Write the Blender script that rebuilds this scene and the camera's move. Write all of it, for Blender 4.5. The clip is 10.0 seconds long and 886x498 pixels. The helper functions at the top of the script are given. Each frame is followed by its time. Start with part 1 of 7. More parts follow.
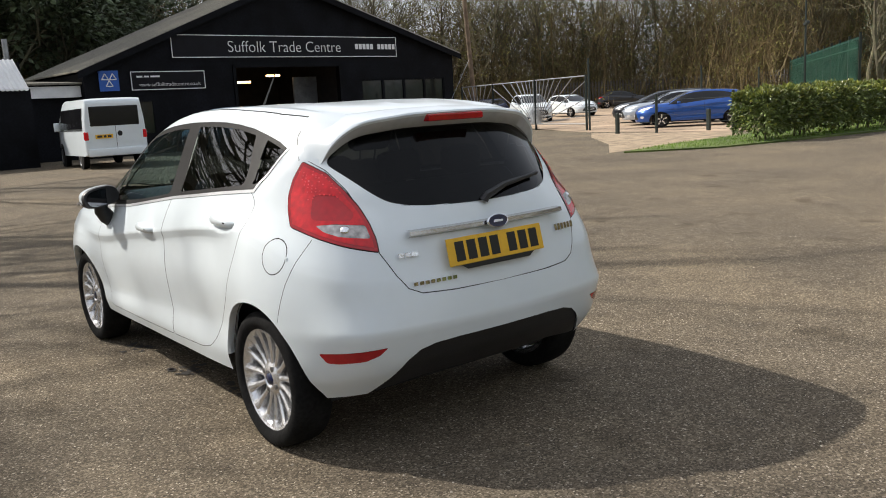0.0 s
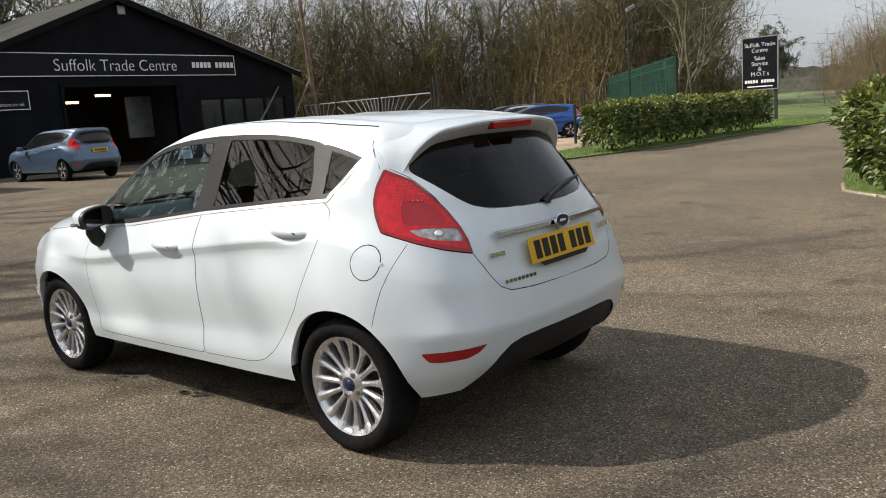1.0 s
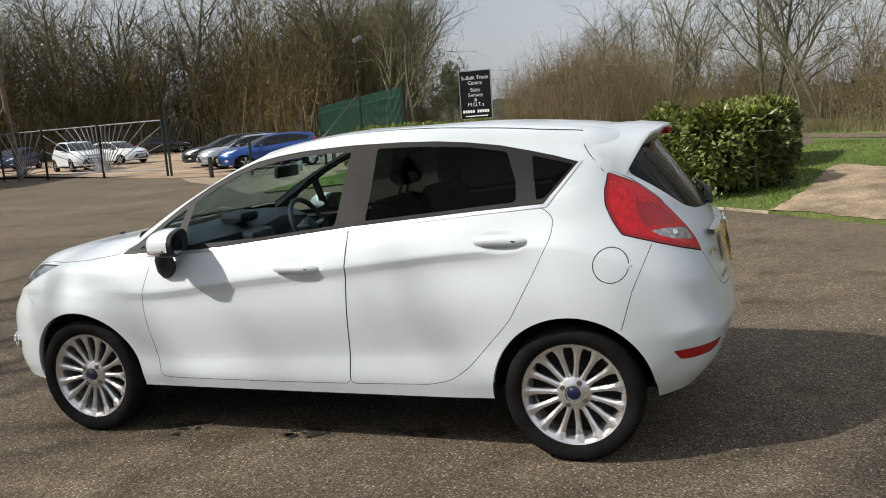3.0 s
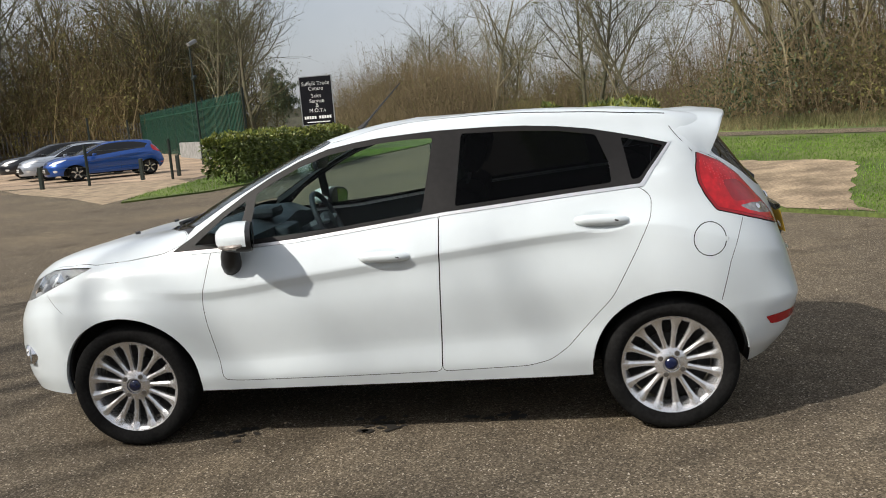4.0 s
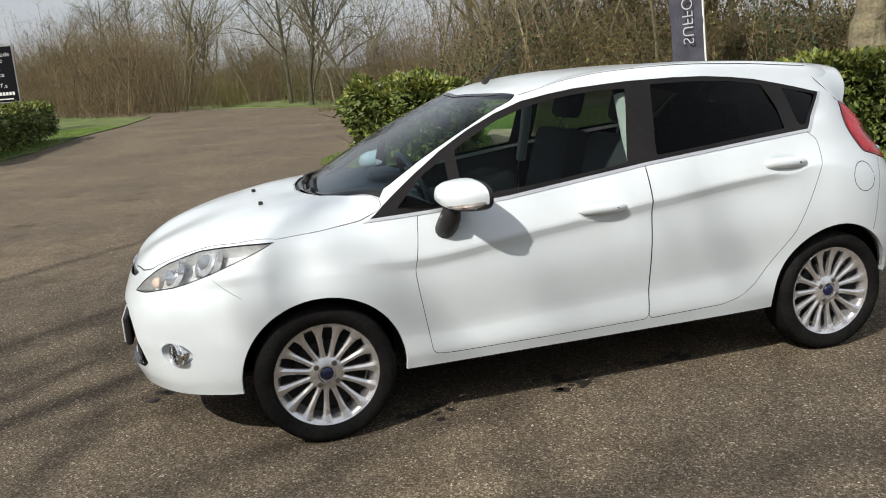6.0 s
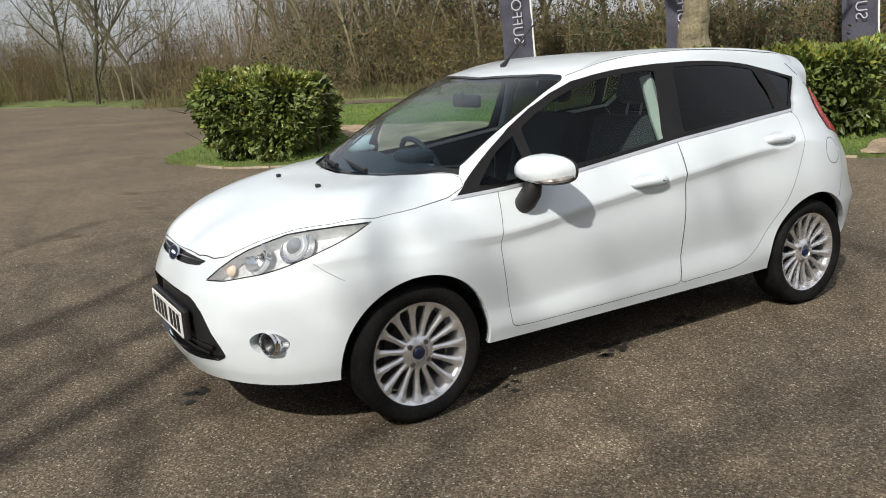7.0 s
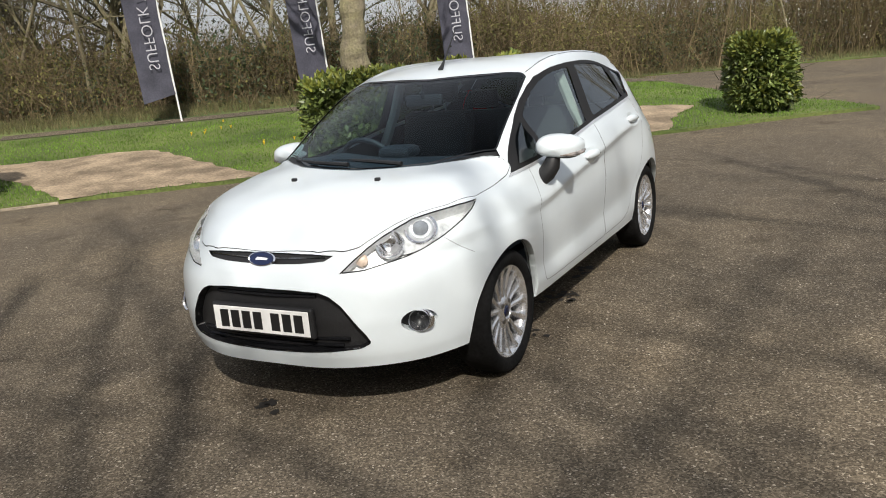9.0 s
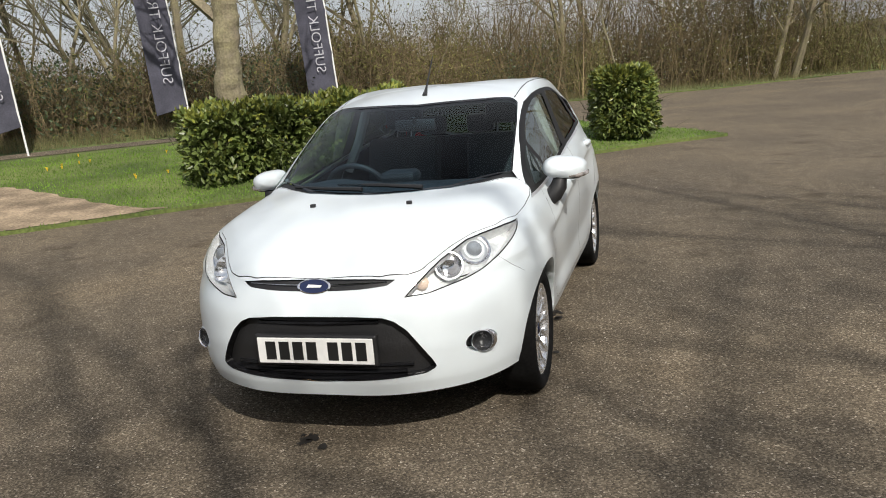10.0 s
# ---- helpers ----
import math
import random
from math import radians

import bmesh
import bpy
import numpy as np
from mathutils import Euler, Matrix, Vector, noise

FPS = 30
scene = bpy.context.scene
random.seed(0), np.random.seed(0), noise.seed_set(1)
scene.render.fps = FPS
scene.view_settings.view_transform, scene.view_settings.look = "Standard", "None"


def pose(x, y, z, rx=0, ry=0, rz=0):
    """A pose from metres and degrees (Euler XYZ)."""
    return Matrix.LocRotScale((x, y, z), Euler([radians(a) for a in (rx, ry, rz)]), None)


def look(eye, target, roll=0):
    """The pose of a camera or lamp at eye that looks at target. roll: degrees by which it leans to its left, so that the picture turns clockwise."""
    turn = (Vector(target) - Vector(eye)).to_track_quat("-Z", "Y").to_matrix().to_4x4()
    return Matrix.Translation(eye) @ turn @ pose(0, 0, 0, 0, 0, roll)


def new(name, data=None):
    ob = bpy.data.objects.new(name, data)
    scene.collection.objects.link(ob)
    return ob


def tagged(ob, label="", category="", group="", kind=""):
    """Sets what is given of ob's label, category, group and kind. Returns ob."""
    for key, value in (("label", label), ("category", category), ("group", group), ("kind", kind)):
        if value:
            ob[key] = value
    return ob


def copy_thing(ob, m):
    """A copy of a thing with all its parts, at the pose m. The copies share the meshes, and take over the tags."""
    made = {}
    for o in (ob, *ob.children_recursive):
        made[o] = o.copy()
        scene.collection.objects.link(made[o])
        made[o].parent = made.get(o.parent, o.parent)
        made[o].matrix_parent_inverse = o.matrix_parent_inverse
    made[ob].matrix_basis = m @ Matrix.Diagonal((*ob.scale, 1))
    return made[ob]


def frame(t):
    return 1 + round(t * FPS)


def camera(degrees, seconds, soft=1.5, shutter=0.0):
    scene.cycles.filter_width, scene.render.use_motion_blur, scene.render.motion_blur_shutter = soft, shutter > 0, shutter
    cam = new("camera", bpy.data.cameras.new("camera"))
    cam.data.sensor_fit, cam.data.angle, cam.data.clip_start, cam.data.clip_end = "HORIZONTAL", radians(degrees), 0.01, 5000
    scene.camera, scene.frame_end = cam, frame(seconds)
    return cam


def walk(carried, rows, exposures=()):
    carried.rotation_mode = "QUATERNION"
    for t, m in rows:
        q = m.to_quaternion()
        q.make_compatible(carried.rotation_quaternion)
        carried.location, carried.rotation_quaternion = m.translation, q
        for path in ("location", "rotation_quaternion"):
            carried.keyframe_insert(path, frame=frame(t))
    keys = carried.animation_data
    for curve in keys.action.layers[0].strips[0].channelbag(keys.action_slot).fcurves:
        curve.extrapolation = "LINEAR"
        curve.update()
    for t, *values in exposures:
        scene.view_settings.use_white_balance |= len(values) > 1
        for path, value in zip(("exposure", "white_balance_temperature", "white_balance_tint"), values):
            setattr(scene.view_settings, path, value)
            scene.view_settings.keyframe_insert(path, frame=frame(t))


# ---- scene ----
cam = camera(56.1, 10.0, 1.0)
PATH = [
    (0.0, (-2.276, -4.392, 1.402), (-1.063, -2.839, 1.06), -3.2),
    (0.5, (-2.744, -4.132, 1.41), (-1.369, -2.718, 1.08), -2.9),
    (1.0, (-3.128, -3.797, 1.425), (-1.62, -2.524, 1.1), -4.0),
    (1.5, (-3.42, -3.364, 1.447), (-1.794, -2.247, 1.121), -4.3),
    (2.0, (-3.71, -2.903, 1.468), (-1.975, -1.959, 1.15), -4.4),
    (2.5, (-3.911, -2.383, 1.46), (-2.115, -1.559, 1.149), -4.4),
    (2.7, (-4.002, -2.175, 1.465), (-2.174, -1.424, 1.157), -4.1),
    (3.8, (-4.355, -0.937, 1.464), (-2.407, -0.609, 1.151), -4.5),
    (4.0, (-4.397, -0.697, 1.45), (-2.436, -0.467, 1.132), -4.4),
    (4.5, (-4.415, -0.116, 1.457), (-2.446, -0.095, 1.107), -5.1),
    (5.0, (-4.383, 0.465, 1.466), (-2.428, 0.269, 1.092), -4.8),
    (5.5, (-4.27, 1.055, 1.471), (-2.353, 0.658, 1.058), -4.8),
    (6.0, (-4.079, 1.62, 1.494), (-2.196, 1.098, 1.072), -4.2),
    (6.2, (-4.026, 1.859, 1.482), (-2.166, 1.261, 1.056), -3.6),
    (7.3, (-3.479, 3.114, 1.485), (-1.894, 1.983, 1.028), -4.1),
    (7.5, (-3.375, 3.333, 1.501), (-1.856, 2.114, 1.047), -4.6),
    (8.0, (-3.073, 3.836, 1.489), (-1.735, 2.418, 1.042), -5.6),
    (8.5, (-2.747, 4.309, 1.51), (-1.628, 2.714, 1.059), -5.0),
    (9.0, (-2.368, 4.667, 1.524), (-1.427, 2.965, 1.058), -5.2),
    (9.5, (-1.924, 4.889, 1.543), (-1.17, 3.092, 1.092), -4.9),
    (10.0, (-1.485, 5.038, 1.558), (-0.922, 3.167, 1.133), -4.8),
]
walk(cam, [(t, look(eye, target, roll)) for t, eye, target, roll in PATH], [(0.0, 0.33), (1.0, 0.2), (2.5, -0.07), (4.0, -0.02), (6.0, -0.02), (8.0, -0.05), (10.0, -0.06)])

# ---- light ----
SUN_FROM = Vector((-0.85, 1.25, 1.37)).normalized()
world = bpy.data.worlds.new("world")
scene.world = world
world.use_nodes = True
wn = world.node_tree.nodes
sky = wn.new("ShaderNodeTexSky")
sky.sky_type, sky.sun_disc = "NISHITA", False
sky.sun_elevation, sky.sun_rotation = math.asin(SUN_FROM.z), math.atan2(SUN_FROM.x, SUN_FROM.y)
sky.dust_density, sky.ozone_density, sky.air_density = 4.0, 0.6, 1.0
# thin bright cloud over the blue
coord, cloud, veil = wn.new("ShaderNodeTexCoord"), wn.new("ShaderNodeTexNoise"), wn.new("ShaderNodeMix")
cloud.inputs["Scale"].default_value, cloud.inputs["Detail"].default_value = 2.2, 6
spread = wn.new("ShaderNodeMapRange")
spread.inputs["From Min"].default_value, spread.inputs["From Max"].default_value = 0.35, 0.68
spread.inputs["To Min"].default_value, spread.inputs["To Max"].default_value = 0.45, 0.9
veil.data_type = "RGBA"
veil.inputs["B"].default_value = (5.75, 6.0, 6.45, 1)
wl = world.node_tree.links
wl.new(coord.outputs["Generated"], cloud.inputs["Vector"])
wl.new(cloud.outputs["Fac"], spread.inputs["Value"])
wl.new(spread.outputs["Result"], veil.inputs["Factor"])
wl.new(sky.outputs["Color"], veil.inputs["A"])
wl.new(veil.outputs["Result"], wn["Background"].inputs["Color"])
wn["Background"].inputs["Strength"].default_value = 0.122
sun_data = bpy.data.lights.new("sun", "SUN")
sun_data.energy, sun_data.angle, sun_data.color = 4.9, radians(0.7), (1.0, 0.945, 0.865)
sun = new("sun", sun_data)
sun.matrix_world = look(SUN_FROM * 60, (0, 0, 0))
scene.view_settings.exposure = 0.0

# ---- materials ----
def ramp(nt, fac, stops):
    node = nt.nodes.new("ShaderNodeValToRGB")
    els = node.color_ramp.elements
    while len(els) < len(stops):
        els.new(0.5)
    for el, (p, c) in zip(els, stops):
        el.position, el.color = p, (*c, 1)
    nt.links.new(fac, node.inputs["Fac"])
    return node.outputs["Color"]


def surf(name, base, rough=0.5, metal=0.0, var=0.12, scale=3.0, fine=40.0, bump=0.0, coat=0.0, spread=0.0, island=False, second=None, transl=0.0):
    """A surface with variation at two scales. second: a colour that patches of it lean to. spread: variation from object to object (or island)."""
    m = bpy.data.materials.new(name)
    m.use_nodes = True
    nt = m.node_tree
    b = nt.nodes["Principled BSDF"]
    b.inputs["Roughness"].default_value, b.inputs["Metallic"].default_value = rough, metal
    b.inputs["Coat Weight"].default_value = coat
    b.inputs["Coat Roughness"].default_value = 0.04
    tc = nt.nodes.new("ShaderNodeTexCoord")
    big, small = nt.nodes.new("ShaderNodeTexNoise"), nt.nodes.new("ShaderNodeTexNoise")
    for n, s, d in ((big, scale, 4), (small, fine, 3)):
        n.inputs["Scale"].default_value, n.inputs["Detail"].default_value = s, d
        nt.links.new(tc.outputs["Object"], n.inputs["Vector"])
    dark, light = [max(0, c * (1 - 2 * var)) for c in base], [min(1, c * (1 + 2 * var)) for c in base]
    if second:
        light = second
    col = ramp(nt, big.outputs["Fac"], [(0.3, dark), (0.7, light)])
    mix = nt.nodes.new("ShaderNodeMix")
    mix.data_type, mix.blend_type = "RGBA", "MULTIPLY"
    mix.inputs["Factor"].default_value = 1.0
    nt.links.new(col, mix.inputs["A"])
    g = ramp(nt, small.outputs["Fac"], [(0.3, (1 - 1.5 * var,) * 3), (0.7, (1 + var,) * 3)])
    nt.links.new(g, mix.inputs["B"])
    out = mix.outputs["Result"]
    if spread:
        src = nt.nodes.new("ShaderNodeNewGeometry").outputs["Random Per Island"] if island else nt.nodes.new("ShaderNodeObjectInfo").outputs["Random"]
        hsv = nt.nodes.new("ShaderNodeHueSaturation")
        mr = nt.nodes.new("ShaderNodeMapRange")
        mr.inputs["To Min"].default_value, mr.inputs["To Max"].default_value = 1 - spread, 1 + spread
        nt.links.new(src, mr.inputs["Value"])
        nt.links.new(mr.outputs["Result"], hsv.inputs["Value"])
        nt.links.new(out, hsv.inputs["Color"])
        out = hsv.outputs["Color"]
    nt.links.new(out, b.inputs["Base Color"])
    if bump:
        bp = nt.nodes.new("ShaderNodeBump")
        bp.inputs["Strength"].default_value, bp.inputs["Distance"].default_value = min(1, bump), 0.01
        nt.links.new(small.outputs["Fac"], bp.inputs["Height"])
        nt.links.new(bp.outputs["Normal"], b.inputs["Normal"])
    if transl:
        tr = nt.nodes.new("ShaderNodeBsdfTranslucent")
        nt.links.new(out, tr.inputs["Color"])
        ms = nt.nodes.new("ShaderNodeMixShader")
        ms.inputs["Fac"].default_value = transl
        nt.links.new(b.outputs["BSDF"], ms.inputs[1])
        nt.links.new(tr.outputs["BSDF"], ms.inputs[2])
        nt.links.new(ms.outputs["Shader"], nt.nodes["Material Output"].inputs["Surface"])
    return m


def glass(name, tint, mirror=0.06, rough=0.0, power=4.5):
    """Thin pane: tinted clear with a Fresnel gloss."""
    m = bpy.data.materials.new(name)
    m.use_nodes = True
    nt = m.node_tree
    nt.nodes.remove(nt.nodes["Principled BSDF"])
    t, g, ms, fr, steep = (nt.nodes.new(k) for k in ("ShaderNodeBsdfTransparent", "ShaderNodeBsdfGlossy", "ShaderNodeMixShader", "ShaderNodeLayerWeight", "ShaderNodeMath"))
    steep.operation, steep.inputs[1].default_value = "POWER", power
    t.inputs["Color"].default_value = (*tint, 1)
    g.inputs["Roughness"].default_value = rough
    fr.inputs["Blend"].default_value = 0.5
    nt.links.new(fr.outputs["Facing"], steep.inputs[0])
    add = nt.nodes.new("ShaderNodeMath")
    add.inputs[1].default_value = mirror
    nt.links.new(steep.outputs["Value"], add.inputs[0])
    nt.links.new(add.outputs["Value"], ms.inputs["Fac"])
    nt.links.new(t.outputs["BSDF"], ms.inputs[1])
    nt.links.new(g.outputs["BSDF"], ms.inputs[2])
    nt.links.new(ms.outputs["Shader"], nt.nodes["Material Output"].inputs["Surface"])
    return m


def glow(name, colour, strength):
    m = bpy.data.materials.new(name)
    m.use_nodes = True
    b = m.node_tree.nodes["Principled BSDF"]
    b.inputs["Emission Color"].default_value, b.inputs["Emission Strength"].default_value = (*colour, 1), strength
    return m


def asphalt_material():
    """Worn, brownish tarmac: stone specks in a dark binder, with lighter worn patches and darker stains."""
    m = bpy.data.materials.new("worn_tarmac")
    m.use_nodes = True
    nt = m.node_tree
    b = nt.nodes["Principled BSDF"]
    tc = nt.nodes.new("ShaderNodeTexCoord")
    def noise_at(s, d):
        n = nt.nodes.new("ShaderNodeTexNoise")
        n.inputs["Scale"].default_value, n.inputs["Detail"].default_value = s, d
        nt.links.new(tc.outputs["Object"], n.inputs["Vector"])
        return n.outputs["Fac"]
    vo = nt.nodes.new("ShaderNodeTexVoronoi")
    vo.inputs["Scale"].default_value = 135.0
    nt.links.new(tc.outputs["Object"], vo.inputs["Vector"])
    sep = nt.nodes.new("ShaderNodeSeparateColor")
    nt.links.new(vo.outputs["Color"], sep.inputs["Color"])
    stones = ramp(nt, sep.outputs["Red"], [(0.0, (0.062, 0.052, 0.040)), (0.45, (0.112, 0.094, 0.071)), (0.8, (0.168, 0.141, 0.106)), (0.97, (0.25, 0.215, 0.166)), (1.0, (0.46, 0.41, 0.34))])
    patch = ramp(nt, noise_at(0.45, 5), [(0.28, (0.80, 0.80, 0.81)), (0.5, (1.0, 0.985, 0.96)), (0.72, (1.26, 1.21, 1.12))])
    mid = ramp(nt, noise_at(6.0, 5), [(0.30, (0.86, 0.86, 0.865)), (0.6, (1.05, 1.04, 1.02))])
    spots = ramp(nt, noise_at(1.7, 8), [(0.60, (1, 1, 1)), (0.74, (0.6, 0.59, 0.58))])
    out = stones
    for layer in (patch, mid, spots):
        mix = nt.nodes.new("ShaderNodeMix")
        mix.data_type, mix.blend_type = "RGBA", "MULTIPLY"
        mix.inputs["Factor"].default_value = 1.0
        nt.links.new(out, mix.inputs["A"])
        nt.links.new(layer, mix.inputs["B"])
        out = mix.outputs["Result"]
    nt.links.new(out, b.inputs["Base Color"])
    b.inputs["Roughness"].default_value = 0.95
    b.inputs["Specular IOR Level"].default_value = 0.1
    bp = nt.nodes.new("ShaderNodeBump")
    bp.inputs["Strength"].default_value, bp.inputs["Distance"].default_value = 0.32, 0.004
    nt.links.new(vo.outputs["Distance"], bp.inputs["Height"])
    nt.links.new(bp.outputs["Normal"], b.inputs["Normal"])
    return m


TARMAC = asphalt_material()
GRASS_SOIL = surf("grass_soil", (0.10, 0.155, 0.03), 0.95, var=0.25, scale=0.6, fine=25, bump=0.6, second=(0.155, 0.19, 0.05))
GRASS_BLADE = surf("grass_blade", (0.145, 0.25, 0.032), 0.7, var=0.2, scale=1.5, spread=0.35, island=True, transl=0.3)
ROUGH_BLADE = surf("rough_grass_blade", (0.165, 0.185, 0.06), 0.8, var=0.25, scale=0.8, spread=0.45, island=True, transl=0.3, second=(0.24, 0.20, 0.10))
FIELD = surf("far_field", (0.10, 0.15, 0.045), 0.95, var=0.2, scale=0.02, fine=0.3)
SAND = surf("sandy_path", (0.32, 0.24, 0.155), 0.95, var=0.24, scale=2.2, fine=26, bump=1.0, second=(0.43, 0.33, 0.22))
GRAVEL = surf("gravel", (0.34, 0.25, 0.17), 0.95, var=0.2, scale=0.5, fine=20, bump=0.7)
KERB = surf("pale_kerb", (0.30, 0.25, 0.185), 0.9, var=0.2, scale=4, fine=40, bump=0.4, spread=0.15)
BLACK_CLAD = surf("black_cladding", (0.0035, 0.004, 0.006), 0.75, var=0.3, scale=1.0, fine=12, bump=0.1)
BLACK_CLAD.node_tree.nodes["Principled BSDF"].inputs["Specular IOR Level"].default_value = 0.15
ROOFING = surf("weathered_roof_sheet", (0.36, 0.33, 0.28), 0.9, var=0.25, scale=1.0, fine=18, bump=0.3, second=(0.20, 0.19, 0.15))
SIGN_BLACK = surf("sign_black", (0.006, 0.006, 0.009), 0.45, var=0.1)
SIGN_BLACK.node_tree.nodes["Principled BSDF"].inputs["Specular IOR Level"].default_value = 0.15
SIGN_WHITE = surf("sign_white", (0.75, 0.75, 0.75), 0.6, var=0.03)
SIGN_BLUE = surf("sign_blue", (0.02, 0.10, 0.42), 0.5, var=0.05)
DARK_IN = surf("dark_interior", (0.02, 0.018, 0.018), 0.9, var=0.2)
BARK = surf("bark", (0.155, 0.125, 0.085), 0.95, var=0.25, scale=3, fine=25, bump=0.7, spread=0.25, second=(0.13, 0.125, 0.07))
BARK_PALE = surf("pale_bark", (0.32, 0.27, 0.19), 0.9, var=0.22, scale=4, fine=30, bump=0.6, second=(0.22, 0.20, 0.11))
TWIG = surf("twigs", (0.155, 0.117, 0.063), 0.95, var=0.2, scale=0.4, spread=0.3, island=True)
WOOD_TWIG = surf("woodland_twigs", (0.135, 0.102, 0.048), 0.95, var=0.25, scale=0.3, spread=0.35, island=True)
TWIG_OLIVE = surf("budding_twigs", (0.17, 0.15, 0.055), 0.95, var=0.2, scale=0.4, spread=0.3, island=True)
BUD = surf("spring_leaf", (0.14, 0.15, 0.045), 0.8, var=0.2, scale=1, spread=0.4, island=True, transl=0.3)
WOOD_BUD = surf("woodland_bud", (0.155, 0.145, 0.048), 0.85, var=0.25, scale=0.3, spread=0.45, island=True, transl=0.3)
IVY = surf("ivy_leaf", (0.035, 0.055, 0.018), 0.5, var=0.2, scale=1, spread=0.4, island=True)
BLOSSOM = surf("white_blossom", (0.75, 0.74, 0.68), 0.8, var=0.08, spread=0.1, island=True, transl=0.3)
LAUREL = surf("laurel_leaf", (0.125, 0.165, 0.045), 0.42, var=0.2, scale=2, spread=0.45, island=True, transl=0.18)
LAUREL_YOUNG = surf("young_laurel_leaf", (0.22, 0.24, 0.05), 0.4, var=0.2, scale=2, spread=0.35, island=True, transl=0.25)
GREEN_STEEL = surf("green_steel", (0.009, 0.06, 0.038), 0.5, var=0.12, spread=0.12)
DARK_STEEL = surf("dark_green_steel", (0.012, 0.02, 0.016), 0.5, var=0.1)
GREY_STEEL = surf("galvanised_steel", (0.30, 0.31, 0.32), 0.45, metal=0.6, var=0.12)
POLE_WOOD = surf("pole_wood", (0.17, 0.12, 0.08), 0.9, var=0.2, bump=0.3)
FLAG_CLOTH = surf("flag_cloth", (0.085, 0.085, 0.115), 0.85, var=0.12, scale=3, transl=0.3)
FLAG_TEXT = surf("flag_text", (0.62, 0.62, 0.68), 0.85, var=0.05, transl=0.35)
WHITE_PAINT = surf("white_paint", (0.69, 0.75, 0.78), 0.30, var=0.012, scale=1.2, fine=8, coat=0.6)
TYRE = surf("tyre_rubber", (0.012, 0.012, 0.012), 0.85, var=0.2, scale=8, fine=60, bump=0.15)
TYRE.node_tree.nodes["Principled BSDF"].inputs["Specular IOR Level"].default_value = 0.08
ALLOY = surf("silver_alloy", (0.74, 0.74, 0.75), 0.24, metal=0.8, var=0.05)
NUT_STEEL = surf("nut_steel", (0.22, 0.21, 0.20), 0.35, metal=0.8, var=0.1)
ALLOY_DARK = surf("alloy_barrel", (0.012, 0.012, 0.012), 0.8, var=0.2)
CHROME = surf("chrome", (0.85, 0.85, 0.87), 0.08, metal=1.0, var=0.02)
BLACK_PLASTIC = surf("black_plastic", (0.014, 0.014, 0.015), 0.5, var=0.15, fine=120, bump=0.1)
BLACK_GLOSS = surf("black_gloss", (0.008, 0.008, 0.009), 0.15, var=0.1)
FOG_BOWL = surf("fog_lamp_bowl", (0.035, 0.035, 0.038), 0.35, metal=0.3, var=0.3, scale=30)
LENS_DOT = surf("lens_dots", (0.85, 0.05, 0.06), 0.15, var=0.1, coat=0.5)
FRAME_BLACK = surf("window_frame_black", (0.014, 0.013, 0.013), 0.5, var=0.1)
FRAME_BLACK.node_tree.nodes["Principled BSDF"].inputs["Specular IOR Level"].default_value = 0.22
MIRROR_GLASS = surf("mirror_glass", (0.22, 0.23, 0.25), 0.05, metal=1.0, var=0.02)
MIRROR_LENS = surf("mirror_lens", (0.42, 0.38, 0.35), 0.18, metal=0.5, var=0.25, scale=30)
SEAL = surf("dark_gap", (0.01, 0.01, 0.011), 0.8, var=0.1)
TRIM_CLOTH = surf("dark_seat_cloth", (0.03, 0.031, 0.035), 0.9, var=0.15, fine=90, bump=0.1)
DASH = surf("dashboard_plastic", (0.025, 0.027, 0.032), 0.6, var=0.1)
REAR_TINT = glass("rear_privacy_glass", (0.06, 0.065, 0.07), 0.022, power=4.5)
CLEAR = glass("clear_window_glass", (0.70, 0.82, 0.79), 0.012, power=3.0)
PRIVACY = glass("privacy_window_glass", (0.11, 0.116, 0.12), 0.008, power=3.2)
WINDSCREEN = glass("windscreen_glass", (0.62, 0.78, 0.85), 0.004, power=4.4)
LENS = glass("lamp_lens", (0.94, 0.96, 0.96), 0.05)
RED_LENS = surf("red_lens", (0.58, 0.006, 0.012), 0.2, var=0.1, scale=30, coat=0.2)
RED_DARK = surf("dark_red_lens", (0.36, 0.005, 0.010), 0.2, var=0.1, coat=0.3)
ORANGE = surf("amber_lens", (0.80, 0.62, 0.50), 0.2, var=0.1)
YELLOW = surf("yellow_plate", (0.75, 0.44, 0.03), 0.5, var=0.04)
PLATE_WHITE = surf("white_plate", (0.78, 0.78, 0.76), 0.5, var=0.03)
BLACK_TEXT = surf("black_lettering", (0.01, 0.01, 0.01), 0.5, var=0.05)
BLUE_OVAL = surf("blue_oval", (0.006, 0.012, 0.05), 0.2, var=0.05, coat=0.5)
BAR_CHROME = surf("satin_chrome", (0.55, 0.54, 0.52), 0.2, metal=1.0, var=0.04)
EVERGREEN = surf("evergreen_leaf", (0.055, 0.075, 0.032), 0.6, var=0.2, spread=0.4, island=True)
BRIGHT_TRIM = surf("bright_trim", (0.75, 0.76, 0.78), 0.32, metal=0.7, var=0.03)
TAIL_CHROME = surf("tail_lens_chrome", (0.42, 0.40, 0.39), 0.25, metal=0.6, var=0.25, scale=25)

